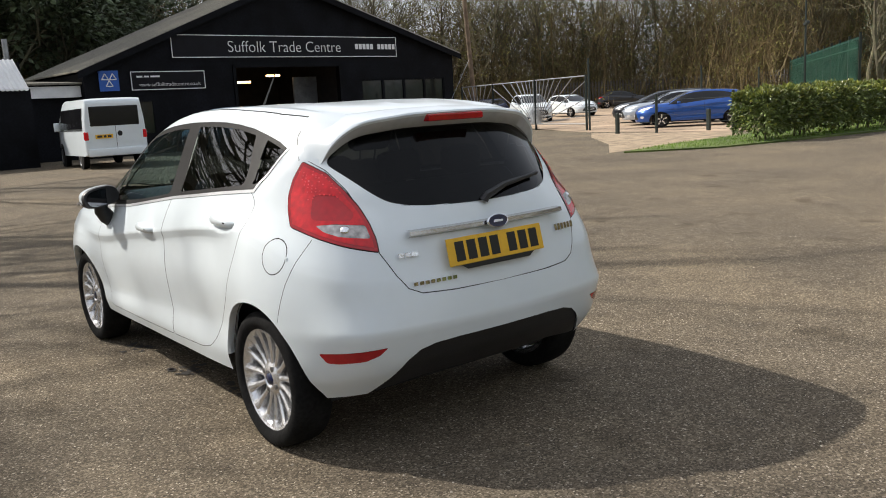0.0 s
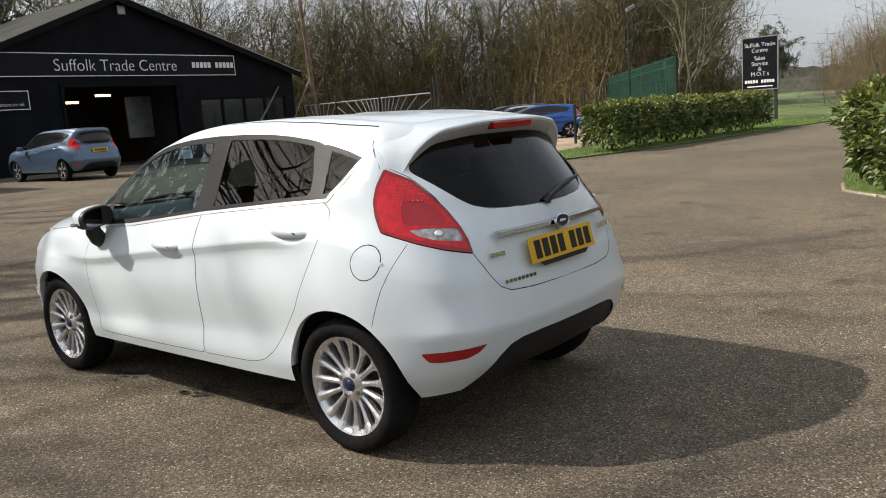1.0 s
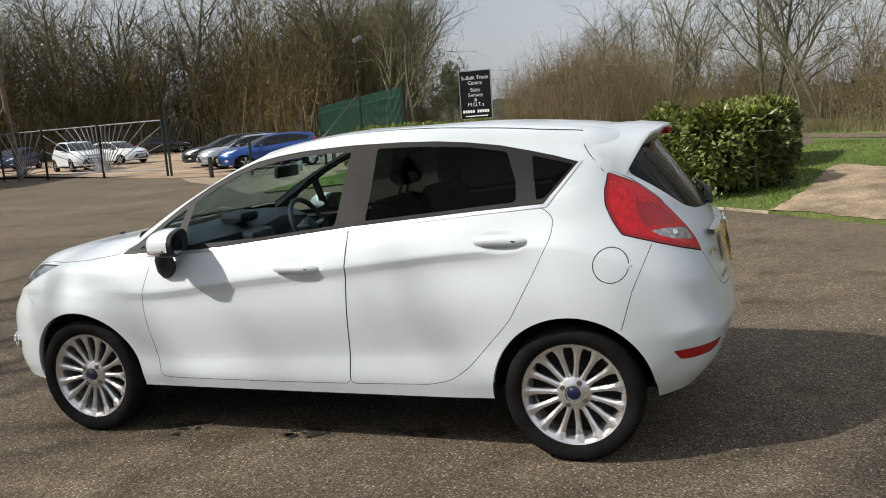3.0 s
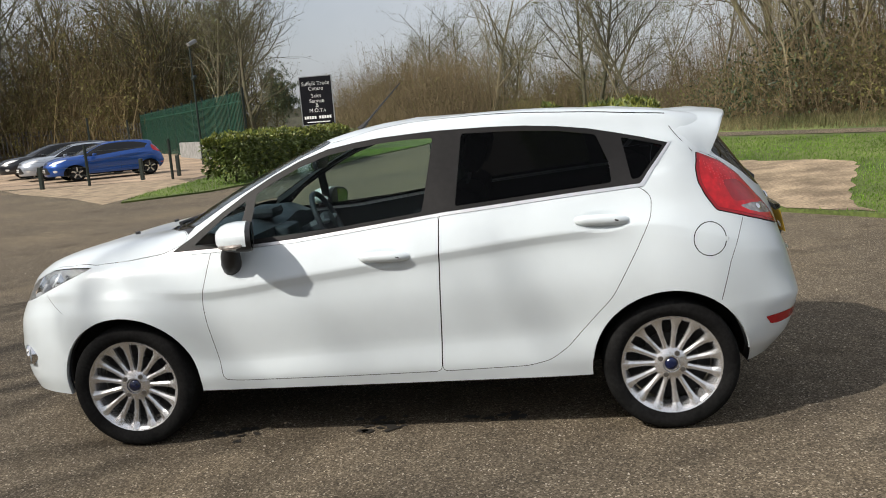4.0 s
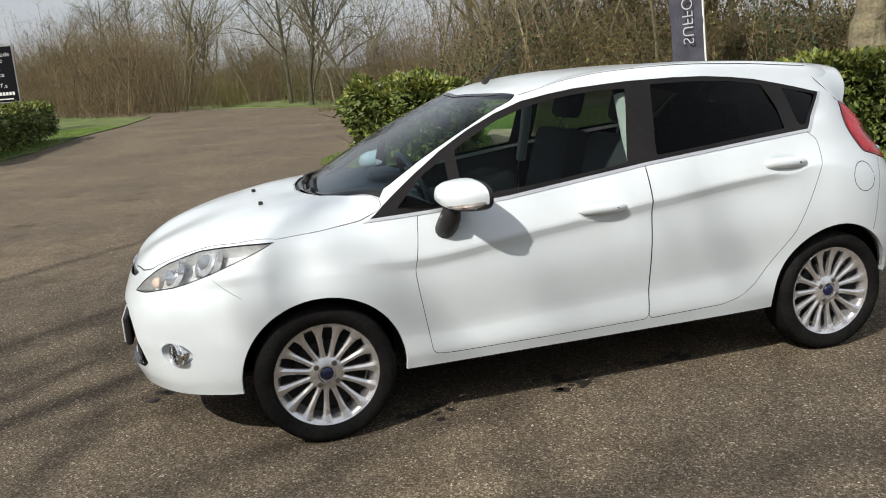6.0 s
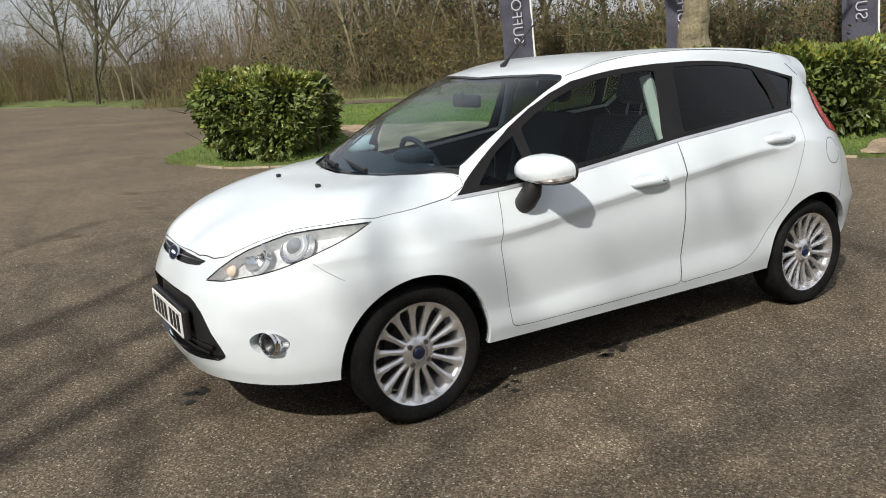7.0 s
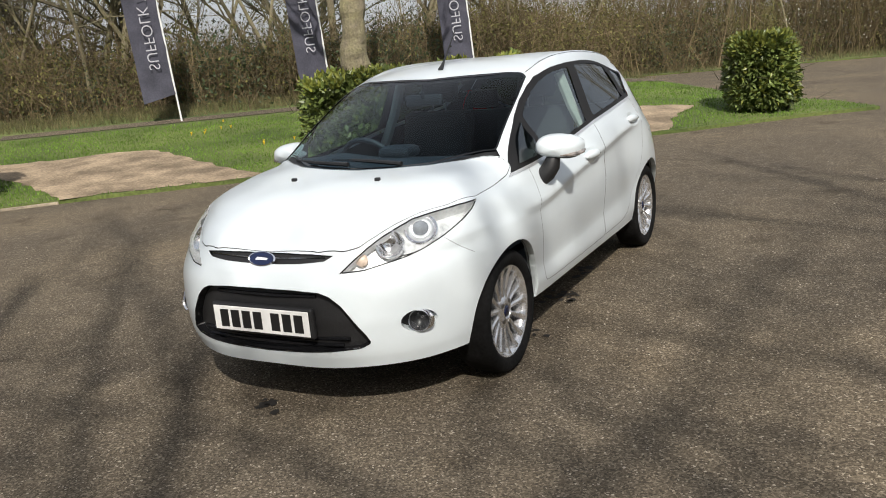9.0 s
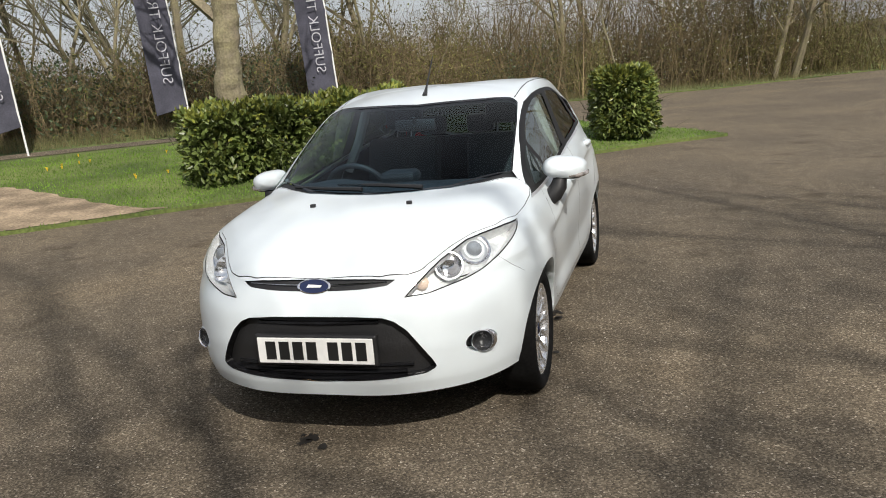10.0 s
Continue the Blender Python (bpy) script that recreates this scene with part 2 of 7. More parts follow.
# ---- building tools ----
class Geo:
    """Collects vertices and faces for one mesh."""

    def __init__(self):
        self.v, self.f = [], []

    def add(self, verts, faces):
        n = len(self.v)
        self.v.extend(tuple(p) for p in verts)
        self.f.extend(tuple(i + n for i in f) for f in faces)
        return self

    def box(self, x0, x1, y0, y1, z0, z1, m=None, bevel=0.0):
        b = bevel
        if b:
            bm = bmesh.new()
            bmesh.ops.create_cube(bm, size=1)
            for p in bm.verts:
                p.co = Vector(((x0 + x1) / 2 + p.co.x * (x1 - x0), (y0 + y1) / 2 + p.co.y * (y1 - y0), (z0 + z1) / 2 + p.co.z * (z1 - z0)))
            bmesh.ops.bevel(bm, geom=bm.edges[:], offset=b, segments=2, affect="EDGES", profile=0.5)
            vs, fs = [p.co.copy() for p in bm.verts], [[p.index for p in f.verts] for f in bm.faces]
            bm.verts.index_update()
            fs = [[p.index for p in f.verts] for f in bm.faces]
            bm.free()
        else:
            vs = [Vector((x, y, z)) for z in (z0, z1) for y in (y0, y1) for x in (x0, x1)]
            fs = [(0, 2, 3, 1), (4, 5, 7, 6), (0, 1, 5, 4), (2, 6, 7, 3), (0, 4, 6, 2), (1, 3, 7, 5)]
        return self.add([m @ p for p in vs] if m else vs, fs)

    def tube(self, pts, radii, sides=6, cap=True):
        pts = [Vector(p) for p in pts]
        if not hasattr(radii, "__len__"):
            radii = [radii] * len(pts)
        n, up = len(self.v), None
        for i, p in enumerate(pts):
            d = (pts[min(i + 1, len(pts) - 1)] - pts[max(i - 1, 0)])
            d = d.normalized() if d.length > 1e-9 else Vector((0, 0, 1))
            if up is None:
                up = d.orthogonal().normalized()
            up = (up - d * up.dot(d))
            up = up.normalized() if up.length > 1e-6 else d.orthogonal().normalized()
            side = d.cross(up)
            for k in range(sides):
                a = 2 * math.pi * k / sides
                self.v.append(tuple(p + radii[i] * (math.cos(a) * up + math.sin(a) * side)))
        for i in range(len(pts) - 1):
            for k in range(sides):
                a, b = n + i * sides + k, n + i * sides + (k + 1) % sides
                self.f.append((a, b, b + sides, a + sides))
        if cap:
            self.f.append(tuple(n + k for k in reversed(range(sides))))
            self.f.append(tuple(n + (len(pts) - 1) * sides + k for k in range(sides)))
        return self

    def lathe(self, profile, m, steps=48, close=False):
        """profile: (radius, height) pairs turned round the local z axis of m."""
        n, k = len(self.v), len(profile)
        for i in range(steps):
            a = 2 * math.pi * i / steps
            for r, h in profile:
                self.v.append(tuple(m @ Vector((r * math.cos(a), r * math.sin(a), h))))
        for i in range(steps):
            for j in range(k if close else k - 1):
                j2 = (j + 1) % k
                a, b = n + i * k, n + (i + 1) % steps * k
                self.f.append((a + j, b + j, b + j2, a + j2))
        return self

    def prism(self, outline, m, depth):
        """A flat outline in m's xy plane, thickened along its z from 0 to depth."""
        k = len(outline)
        vs = [m @ Vector((x, y, 0)) for x, y in outline] + [m @ Vector((x, y, depth)) for x, y in outline]
        fs = [tuple(reversed(range(k))), tuple(range(k, 2 * k))] + [(i, (i + 1) % k, k + (i + 1) % k, k + i) for i in range(k)]
        return self.add(vs, fs)

    def mesh(self, name, smooth=False):
        me = bpy.data.meshes.new(name)
        me.from_pydata(self.v, [], self.f)
        if smooth:
            me.shade_smooth()
            me.set_sharp_from_angle(angle=radians(38))
        me.validate()
        return me


def part(name, geo, material, parent=None, label="", smooth=False):
    """One mesh object under a thing or part."""
    me = geo.mesh(name, smooth) if isinstance(geo, Geo) else geo
    if material and not me.materials:
        me.materials.append(material)
    ob = new(name, me)
    if parent:
        ob.parent = parent
    return tagged(ob, label)


def weld(geo, name):
    """One mesh with its touching corners joined."""
    me = geo.mesh(name)
    bm = bmesh.new()
    bm.from_mesh(me)
    bmesh.ops.remove_doubles(bm, verts=bm.verts[:], dist=0.0005)
    bm.to_mesh(me)
    bm.free()
    return me


def thing(name, label, category, group="", kind=""):
    return tagged(new(name), label, category, group, kind)


def words(text, size, m, material, name, parent, depth=0.006, align="CENTER", mirrored=False):
    """Lettering as a mesh, in the xy plane of m."""
    cu = bpy.data.curves.new(name, "FONT")
    cu.offset = -0.011 * size
    cu.body, cu.size, cu.extrude, cu.align_x, cu.align_y = text, size, depth / 2, align, "CENTER"
    ob = bpy.data.objects.new("temp", cu)
    scene.collection.objects.link(ob)
    me = bpy.data.meshes.new_from_object(ob.evaluated_get(bpy.context.evaluated_depsgraph_get()))
    bpy.data.objects.remove(ob)
    me.transform(m @ Matrix.Diagonal((-1 if mirrored else 1, 1, 1, 1)))
    me.materials.clear()
    # one part for each word: cut where the gaps are widest
    count = len(text.split())
    if count == 1:
        return part(name, me, material, parent)
    bm = bmesh.new()
    bm.from_mesh(me)
    back = m.inverted()
    along = lambda f: (back @ f.calc_center_median()).x
    seen = sorted(((min((back @ v.co).x for v in f.verts), max((back @ v.co).x for v in f.verts)) for f in bm.faces))
    gaps, reach = [], seen[0][1]
    for lo, hi in seen:
        if lo > reach:
            gaps.append((lo - reach, (lo + reach) / 2))
        reach = max(reach, hi)
    cuts = sorted(x for _, x in sorted(gaps)[-(count - 1):]) + [1e9]
    low = -1e9
    for c in cuts:
        piece = bm.copy()
        bmesh.ops.delete(piece, geom=[f for f in piece.faces if not low <= along(f) < c], context="FACES")
        one = bpy.data.meshes.new(name)
        piece.to_mesh(one)
        piece.free()
        part(name, one, material, parent)
        low = c
    bm.free()


def bars(spans, z0, z1, m, material, name, parent, depth=0.004):
    """Unreadable or private writing as plain bars; spans along the local x."""
    for a, b in spans:
        part(name, Geo().box(a, b, z0, z1, 0, depth, m), material, parent)

# ---- ground ----
def sheet(name, outline, z, material, label, category="ground", thick=0.0):
    g = Geo()
    k = len(outline)
    g.add([(x, y, z) for x, y in outline], [tuple(range(k))])
    if thick:
        g.add([(x, y, z) for x, y in outline] + [(x, y, z - thick) for x, y in outline], [(i, k + i, k + (i + 1) % k, (i + 1) % k) for i in range(k)])
    ob = part(name, g, material)
    return tagged(ob, label, category, kind="structure")


KERB_AT, KERB_OUT, KERB_ON = Vector((7.1, -2.5)), Vector((0.65, -0.76)), Vector((0.76, 0.65))


def step(a, b, x):
    t = min(1.0, max(0.0, (x - a) / (b - a)))
    return t * t * (3 - 2 * t)


def rise(x, y):
    """Height of the lawn and the bank behind the southern kerb."""
    p = Vector((x, y)) - KERB_AT
    d, s = p.dot(KERB_OUT), p.dot(KERB_ON)
    h = 0.075 * min(max(d, 0), 8.5) - 0.022 * min(max(d - 8.5, 0), 12)
    return h * step(-16, -9, s) * (1 - step(9, 18, s))


def park_rise(x, y):
    """Gentle rise of the car park away from the gates."""
    return 0.33 * min(1.6, max(0.0, ((x - 24) * 0.77 + (y - 20) * 0.64) / 37))


def draped(name, outline, lift, material, label, category, height, cell=0.9, thick=0.0):
    """A ground patch cut into cells and laid on the terrain."""
    bm = bmesh.new()
    bm.faces.new([bm.verts.new((x, y, 0)) for x, y in outline])
    xs, ys = [p[0] for p in outline], [p[1] for p in outline]
    for axis, lo, hi in ((0, min(xs), max(xs)), (1, min(ys), max(ys))):
        v = math.ceil(lo / cell) * cell
        while v < hi:
            no = Vector((1, 0, 0)) if axis == 0 else Vector((0, 1, 0))
            bmesh.ops.bisect_plane(bm, geom=bm.verts[:] + bm.edges[:] + bm.faces[:], plane_co=no * v, plane_no=no)
            v += cell
    for v in bm.verts:
        v.co.z = height(v.co.x, v.co.y) + lift
    if thick:
        rim = [e for e in bm.edges if len(e.link_faces) == 1]
        low = bmesh.ops.extrude_edge_only(bm, edges=rim)["geom"]
        for v in low:
            if isinstance(v, bmesh.types.BMVert):
                v.co.z -= thick
    me = bpy.data.meshes.new(name)
    bm.to_mesh(me)
    bm.free()
    return tagged(part(name, me, material), label, category, kind="structure")


VERGE_S = [(10.6, -0.35), (8.85, -0.8), (7.1, -2.5), (6.0, -3.45), (5.0, -4.3), (3.7, -5.35), (2.0, -6.75), (0.3, -8.1), (-1.2, -9.5), (-2.2, -10.2), (-1.6, -11.0), (0.2, -12.2), (2.0, -14.6), (4.2, -17.2), (7, -22), (12, -27), (24, -30), (45, -24), (60, -6), (60, 0), (40, -4.4), (30, -6.0), (24, -5.6), (18.5, -3.9), (14.6, -3.6), (12.2, -1.9)]
VERGE_N = [(13.7, 8.75), (15.4, 7.3), (18, 6.75), (22, 6.2), (28, 6.0), (36, 4.9), (46, 4.2), (62, 12), (110, 32), (105, 45), (60, 25), (46, 15.5), (32, 11.0), (20, 9.6), (16, 9.25)]
SANDS = ([(7.2, -2.45), (6.3, -3.25), (5.05, -4.32), (5.7, -4.35), (7.2, -4.9), (8.5, -5.45), (9.2, -5.2), (9.9, -4.4), (10.9, -3.65), (10.2, -3.35), (8.6, -2.95)], [(2.3, -6.55), (1.4, -7.3), (0.55, -7.95), (0.75, -9.0), (0.7, -10.4), (1.5, -10.3), (2.3, -9.7), (2.5, -8.2), (2.6, -7.3)])
ground = sheet("ground", [(-900, -900), (900, -900), (900, 900), (-900, 900)], -0.03, FIELD, "open grassland and fields reaching the horizon")
yard = sheet("yard", [(-60, -34), (-9.5, -33.5), (-2.5, -27.0), (6, -24.0), (16, -18.5), (25, -8), (38, -6.0), (52, 0), (52, 4.5), (31, 13), (31, 60), (-60, 60)], 0.0, TARMAC, "worn brown-grey tarmac yard with scattered grit", "yard")
lane = sheet("road", [(40, -5), (56, 1.5), (100, 19), (190, 49), (190, 53), (100, 23.5), (55, 7.5), (44, 4.5)], 0.004, TARMAC, "tarmac lane leading away between trees", "road")
car_park = draped("car_park", [(22.3, 10.6), (34, 11.6), (46, 16), (75, 30), (75, 70), (31, 60), (29.6, 31.8), (22.9, 18.2)], 0.006, GRAVEL, "orange-brown gravel car park behind the gates", "car park", park_rise, 4.0)
verge_south = draped("verge_south", VERGE_S, 0.05, GRASS_SOIL, "short green grass verge rising to a bank", "grass", rise, 0.9, 0.09)
verge_north = sheet("verge_north", VERGE_N, 0.04, GRASS_SOIL, "short green grass verge below the hedge", "grass", 0.08)
bank = sheet("bank", [(-14, -36), (-9.5, -33.5), (-2.5, -27.0), (6, -24.0), (7.5, -22.4), (12, -27), (20, -40), (-12, -50)], 0.03, GRASS_SOIL, "rough grass strip below the trees", "grass", 0.06)
apron = sheet("gravel_apron", [(13.7, 9.2), (20, 9.7), (22.4, 11.2), (22.2, 17.3), (19.6, 15.0), (16.5, 11.6)], 0.003, SAND, "sandy gravel apron before the fence", "gravel")
def ragged(poly, amount, rng):
    """The outline with worn, uneven edges."""
    out = []
    for (x0, y0), (x1, y1) in zip(poly, poly[1:] + poly[:1]):
        n = max(1, int(math.hypot(x1 - x0, y1 - y0) / 0.16))
        out += [(x0 + (x1 - x0) * k / n + rng.uniform(-1, 1) * amount, y0 + (y1 - y0) * k / n + rng.uniform(-1, 1) * amount) for k in range(n)]
    return out


SANDS = tuple(ragged(p, 0.055, random.Random(8 + i)) for i, p in enumerate(SANDS))
for i, poly in enumerate(SANDS):
    draped(("sandy_path_east", "sandy_path_west")[i], poly, 0.058, SAND, "bare sandy track worn across the verge", "path", rise, 0.5)
P0, P1 = KERB_AT + KERB_OUT * 6.4, KERB_AT + KERB_OUT * 7.0
footpath = draped("footpath", [tuple(P0 + KERB_ON * 5.0), tuple(P0 - KERB_ON * 6), tuple(P0 - KERB_ON * 11.5 - KERB_OUT * 0.4), tuple(P1 - KERB_ON * 12.5), tuple(P1 - KERB_ON * 6), tuple(P1 + KERB_ON * 4), tuple(P1 + KERB_ON * 9)], 0.062, TARMAC, "narrow tarmac path across the grass", "path", rise, 0.9)


def scatter_in(poly, n, rng):
    xs, ys = [p[0] for p in poly], [p[1] for p in poly]
    out = []
    while len(out) < n:
        x, y = rng.uniform(min(xs), max(xs)), rng.uniform(min(ys), max(ys))
        if inside(poly, x, y):
            out.append((x, y))
    return out


def inside(poly, x, y):
    hit, j = False, len(poly) - 1
    for i in range(len(poly)):
        (x0, y0), (x1, y1) = poly[i], poly[j]
        if (y0 > y) != (y1 > y) and x < (x1 - x0) * (y - y0) / (y1 - y0) + x0:
            hit = not hit
        j = i
    return hit


def grass_on(poly, n, z, name, h0, h1, seed, blade=GRASS_BLADE):
    rng, g = random.Random(seed), Geo()
    for x, y in scatter_in(poly, n, rng):
        if any(inside(s, x, y) for s in SANDS):
            continue
        a, h, w = rng.uniform(0, 6.283), rng.uniform(h0, h1), rng.uniform(0.004, 0.009)
        dx, dy, lx, ly = math.cos(a) * w, math.sin(a) * w, rng.uniform(-0.5, 0.5) * h, rng.uniform(-0.5, 0.5) * h
        zz = z + rise(x, y)
        g.add([(x - dx, y - dy, zz), (x + dx, y + dy, zz), (x + lx, y + ly, zz + h)], [(0, 1, 2)])
    ob = part(name, g, blade)
    return tagged(ob, "short green lawn grass", "grass", kind="stuff")


def off_kerb(d, s):
    return tuple(KERB_AT + KERB_OUT * d + KERB_ON * s)


grass_on(VERGE_S[:12] + [off_kerb(6.1, -11.5), off_kerb(6.1, 5), (12.2, -1.9)], 70000, 0.048, "grass", 0.02, 0.05, 3)
grass_on(VERGE_N[:6] + [(36, 10), (20, 9.6), (16, 9.25)], 16000, 0.038, "grass", 0.03, 0.08, 4)
grass_on([off_kerb(7.2, -12), off_kerb(7.2, 10), (24, -5.7), (36, -5.2), (36, -8), off_kerb(9.6, 9), off_kerb(9.6, -11)], 26000, 0.048, "rough_grass", 0.05, 0.26, 5, ROUGH_BLADE)
grass_on([(-9.5, -33.3), (-2.5, -26.9), (6, -23.9), (8, -28), (-8, -37)], 9000, 0.028, "rough_grass", 0.08, 0.3, 6, ROUGH_BLADE)

# kerb edging stones along the southern verge
kerb = thing("kerb", "row of low pale edging stones along the grass", "kerb", kind="structure")
EDGE = [(9.6, -0.6), (8.85, -0.8), (7.2, -2.42)], [(5.0, -4.36), (3.7, -5.4), (2.3, -6.52)]
stone = Geo().box(-0.45, 0.45, -0.03, 0.03, -0.05, 0.035, bevel=0.01).mesh("stone")
stone.materials.append(KERB)
for run in EDGE:
    for (x0, y0), (x1, y1) in zip(run, run[1:]):
        length, ang = math.hypot(x1 - x0, y1 - y0), math.degrees(math.atan2(y1 - y0, x1 - x0))
        n = max(1, round(length / 0.92))
        for i in range(n):
            f = (i + 0.5) / n
            s = part("stone", stone, None, kerb)
            s.matrix_basis = pose(x0 + f * (x1 - x0), y0 + f * (y1 - y0), random.uniform(-0.012, 0.004), 0, 0, ang + random.uniform(-1.5, 1.5)) @ Matrix.Diagonal((length / n / 0.92, 1, 1, 1))

# ---- workshop building ----
GM = Matrix.Translation((7.64, 31.0, 0)) @ pose(0, 0, 0, 0, 0, 3.43)  # local x along the front, y into the building
GW, EAVE, APEX_X, APEX_Z, DEPTH = 20.1, 4.15, 9.6, 7.45, 7.0
LEFT_Z = 3.52


def front_wall(name, outline, holes):
    """The gable wall as strips round its openings, 0.2 m thick."""
    g = Geo()
    xs = sorted({p[0] for p in outline} | {h[0] for h in holes} | {h[1] for h in holes})
    def top(x):
        return LEFT_Z + (APEX_Z - LEFT_Z) * x / APEX_X if x <= APEX_X else APEX_Z + (EAVE - APEX_Z) * (x - APEX_X) / (GW - APEX_X)
    for x0, x1 in zip(xs, xs[1:]):
        spans, hs = [], [h for h in holes if h[0] <= x0 + 1e-6 and h[1] >= x1 - 1e-6]
        zs = [0.0]
        for h in sorted(hs, key=lambda h: h[2]):
            if h[2] > zs[-1] + 1e-6:
                spans.append((zs[-1], zs[-1], h[2], h[2]))
            zs.append(h[3])
        spans.append((zs[-1], zs[-1], top(x0), top(x1)))
        for a0, a1, b0, b1 in spans:
            v = [(x, y, z) for y in (0, 0.2) for x, z in ((x0, a0), (x1, a1), (x1, b1), (x0, b0))]
            g.add([GM @ Vector(p) for p in v], [(0, 1, 2, 3), (7, 6, 5, 4), (0, 4, 5, 1), (3, 2, 6, 7), (1, 5, 6, 2), (0, 3, 7, 4)])
    return part(name, weld(g, name), BLACK_CLAD, workshop)


workshop = thing("workshop_building", "black-clad workshop with a gable front and grey sheet roof", "building")
HOLES = [(6.75, 12.4, 0.0, 3.55), (13.75, 19.4, 1.25, 2.88), (1.9, 2.75, 0.9, 2.2)]
front_wall("wall", [(0, 0), (APEX_X, 0), (GW, 0)], HOLES)
for x in (0.0, GW - 0.2):
    part("wall", Geo().box(x, x + 0.2, 0.203, DEPTH, 0, LEFT_Z - 0.1 if x == 0 else EAVE - 0.1, GM), BLACK_CLAD, workshop)
part("wall", Geo().prism([(0, 0), (GW, 0), (GW, EAVE - .1), (APEX_X, APEX_Z - .05), (0, LEFT_Z - .1)], GM @ Matrix.Translation((0, DEPTH + .2, 0)) @ pose(0, 0, 0, 90, 0, 0), 0.2), BLACK_CLAD, workshop)
part("floor", Geo().box(0.2, GW - 0.2, 0.0, DEPTH, -0.02, 0.012, GM), DARK_IN, workshop)
# corrugated roof slopes with a slight overhang
for side in (0, 1):
    g, x_a, z_a = Geo(), (-0.25, GW + 0.3)[side], (LEFT_Z - 0.1, EAVE - 0.08)[side]
    n, wav = 160, 0.025
    for i in range(n + 1):
        y = -0.35 + (DEPTH + 0.6) * i / n
        dz = wav * (1 if i % 2 else -1)
        for lift in (0.05, 0.11):
            g.v.append(tuple(GM @ Vector((x_a, y, z_a + lift + dz))))
            g.v.append(tuple(GM @ Vector((APEX_X, y, APEX_Z + lift + dz))))
    for i in range(n):
        a = 4 * i
        g.f += [(a + 2, a + 3, a + 7, a + 6), (a, a + 4, a + 5, a + 1), (a, a + 2, a + 6, a + 4)]
    g.f += [(0, 1, 3, 2)]
    part("roof", g, ROOFING, workshop, "grey weathered corrugated roof sheets")
bw = Geo()
for x0, z0, x1, z1 in ((-0.3, LEFT_Z - 0.12, APEX_X, APEX_Z), (APEX_X, APEX_Z, GW + 0.35, EAVE - 0.12)):
    bw.add([GM @ Vector(p) for p in ((x0, -0.38, z0 - 0.22), (x1, -0.38, z1 - 0.22), (x1, -0.38, z1 + 0.06), (x0, -0.38, z0 + 0.06), (x0, -0.34, z0 - 0.22), (x1, -0.34, z1 - 0.22), (x1, -0.34, z1 + 0.06), (x0, -0.34, z0 + 0.06))], [(0, 1, 2, 3), (7, 6, 5, 4), (0, 4, 5, 1), (3, 2, 6, 7)])
part("bargeboard", bw, BLACK_CLAD, workshop)
part("vent", Geo().box(9.75, 10.15, -0.12, 0.0, 6.7, 7.1, GM, bevel=0.03), GREY_STEEL, workshop, "pale box lamp near the gable top")
# doorway frame, inner walls and tube lights
g = Geo().box(6.6, 6.75, -0.06, 0.25, 0, 3.7, GM).box(12.4, 12.55, -0.06, 0.25, 0, 3.7, GM).box(6.6, 12.55, -0.06, 0.25, 3.55, 3.72, GM)
part("door_frame", g, BLACK_CLAD, workshop)
for x0, x1, y0, y1 in ((6.2, 6.3, 0.3, 6.69), (12.9, 13.0, 0.3, 6.69), (6.2, 13.0, 6.7, 6.8)):
    part("inner_wall", Geo().box(x0, x1, y0, y1, 0, 4, GM), DARK_IN, workshop)
part("inner_panel", Geo().box(11.3, 12.7, 2.5, 2.6, 1.2, 3.2, GM), GREY_STEEL, workshop, "pale panel inside the doorway")
TUBE_LIGHT = glow("warm_tube_light", (1.0, 0.55, 0.22), 6.0)
for x, y, z in ((8.8, 3.0, 2.98), (10.5, 3.0, 3.27)):
    part("tube_light", Geo().box(x - 0.35, x + 0.35, y, y + 0.2, z, z + 0.1, GM), TUBE_LIGHT, workshop)
# office window with mullions
WIN_GLASS = surf("office_glass", (0.02, 0.022, 0.02), 0.05, var=0.05)
for i in range(4):
    x0 = 13.75 + i * 5.65 / 4
    w = part("window", Geo().box(x0, x0 + 0.07, 0.02, 0.16, 1.25, 2.88, GM).box(x0 + 1.34, x0 + 1.41, 0.02, 0.16, 1.25, 2.88, GM).box(x0 + 0.07, x0 + 1.34, 0.02, 0.16, 1.25, 1.32, GM).box(x0 + 0.07, x0 + 1.34, 0.02, 0.16, 2.81, 2.88, GM), BLACK_CLAD, workshop)
    part("pane", Geo().box(x0 + 0.07, x0 + 1.34, 0.08, 0.1, 1.32, 2.81, GM), WIN_GLASS, w)
w = part("window", Geo().box(1.9, 2.75, 0.04, 0.1, 0.9, 2.2, GM), WIN_GLASS, workshop)
# low annexe beside the gable
annexe = thing("annexe", "low black lean-to with pale fascia beside the workshop", "building")
g = Geo().box(-4.2, -0.02, 0.6, 10, 0, 2.75, GM)
part("wall", g, BLACK_CLAD, annexe)
part("fascia", Geo().box(-2.6, -0.02, 0.35, 0.6, 2.5, 2.95, GM), SIGN_WHITE, annexe)
part("roof", Geo().add([GM @ Vector(p) for p in ((-4.4, 0.2, 3.0), (0, 0.2, 3.0), (0, 10, 3.6), (-4.4, 10, 3.6), (-4.4, 0.2, 3.08), (0, 0.2, 3.08), (0, 10, 3.68), (-4.4, 10, 3.68))], [(0, 1, 2, 3), (7, 6, 5, 4), (0, 4, 5, 1), (1, 5, 6, 2), (0, 3, 7, 4)]), ROOFING, annexe)
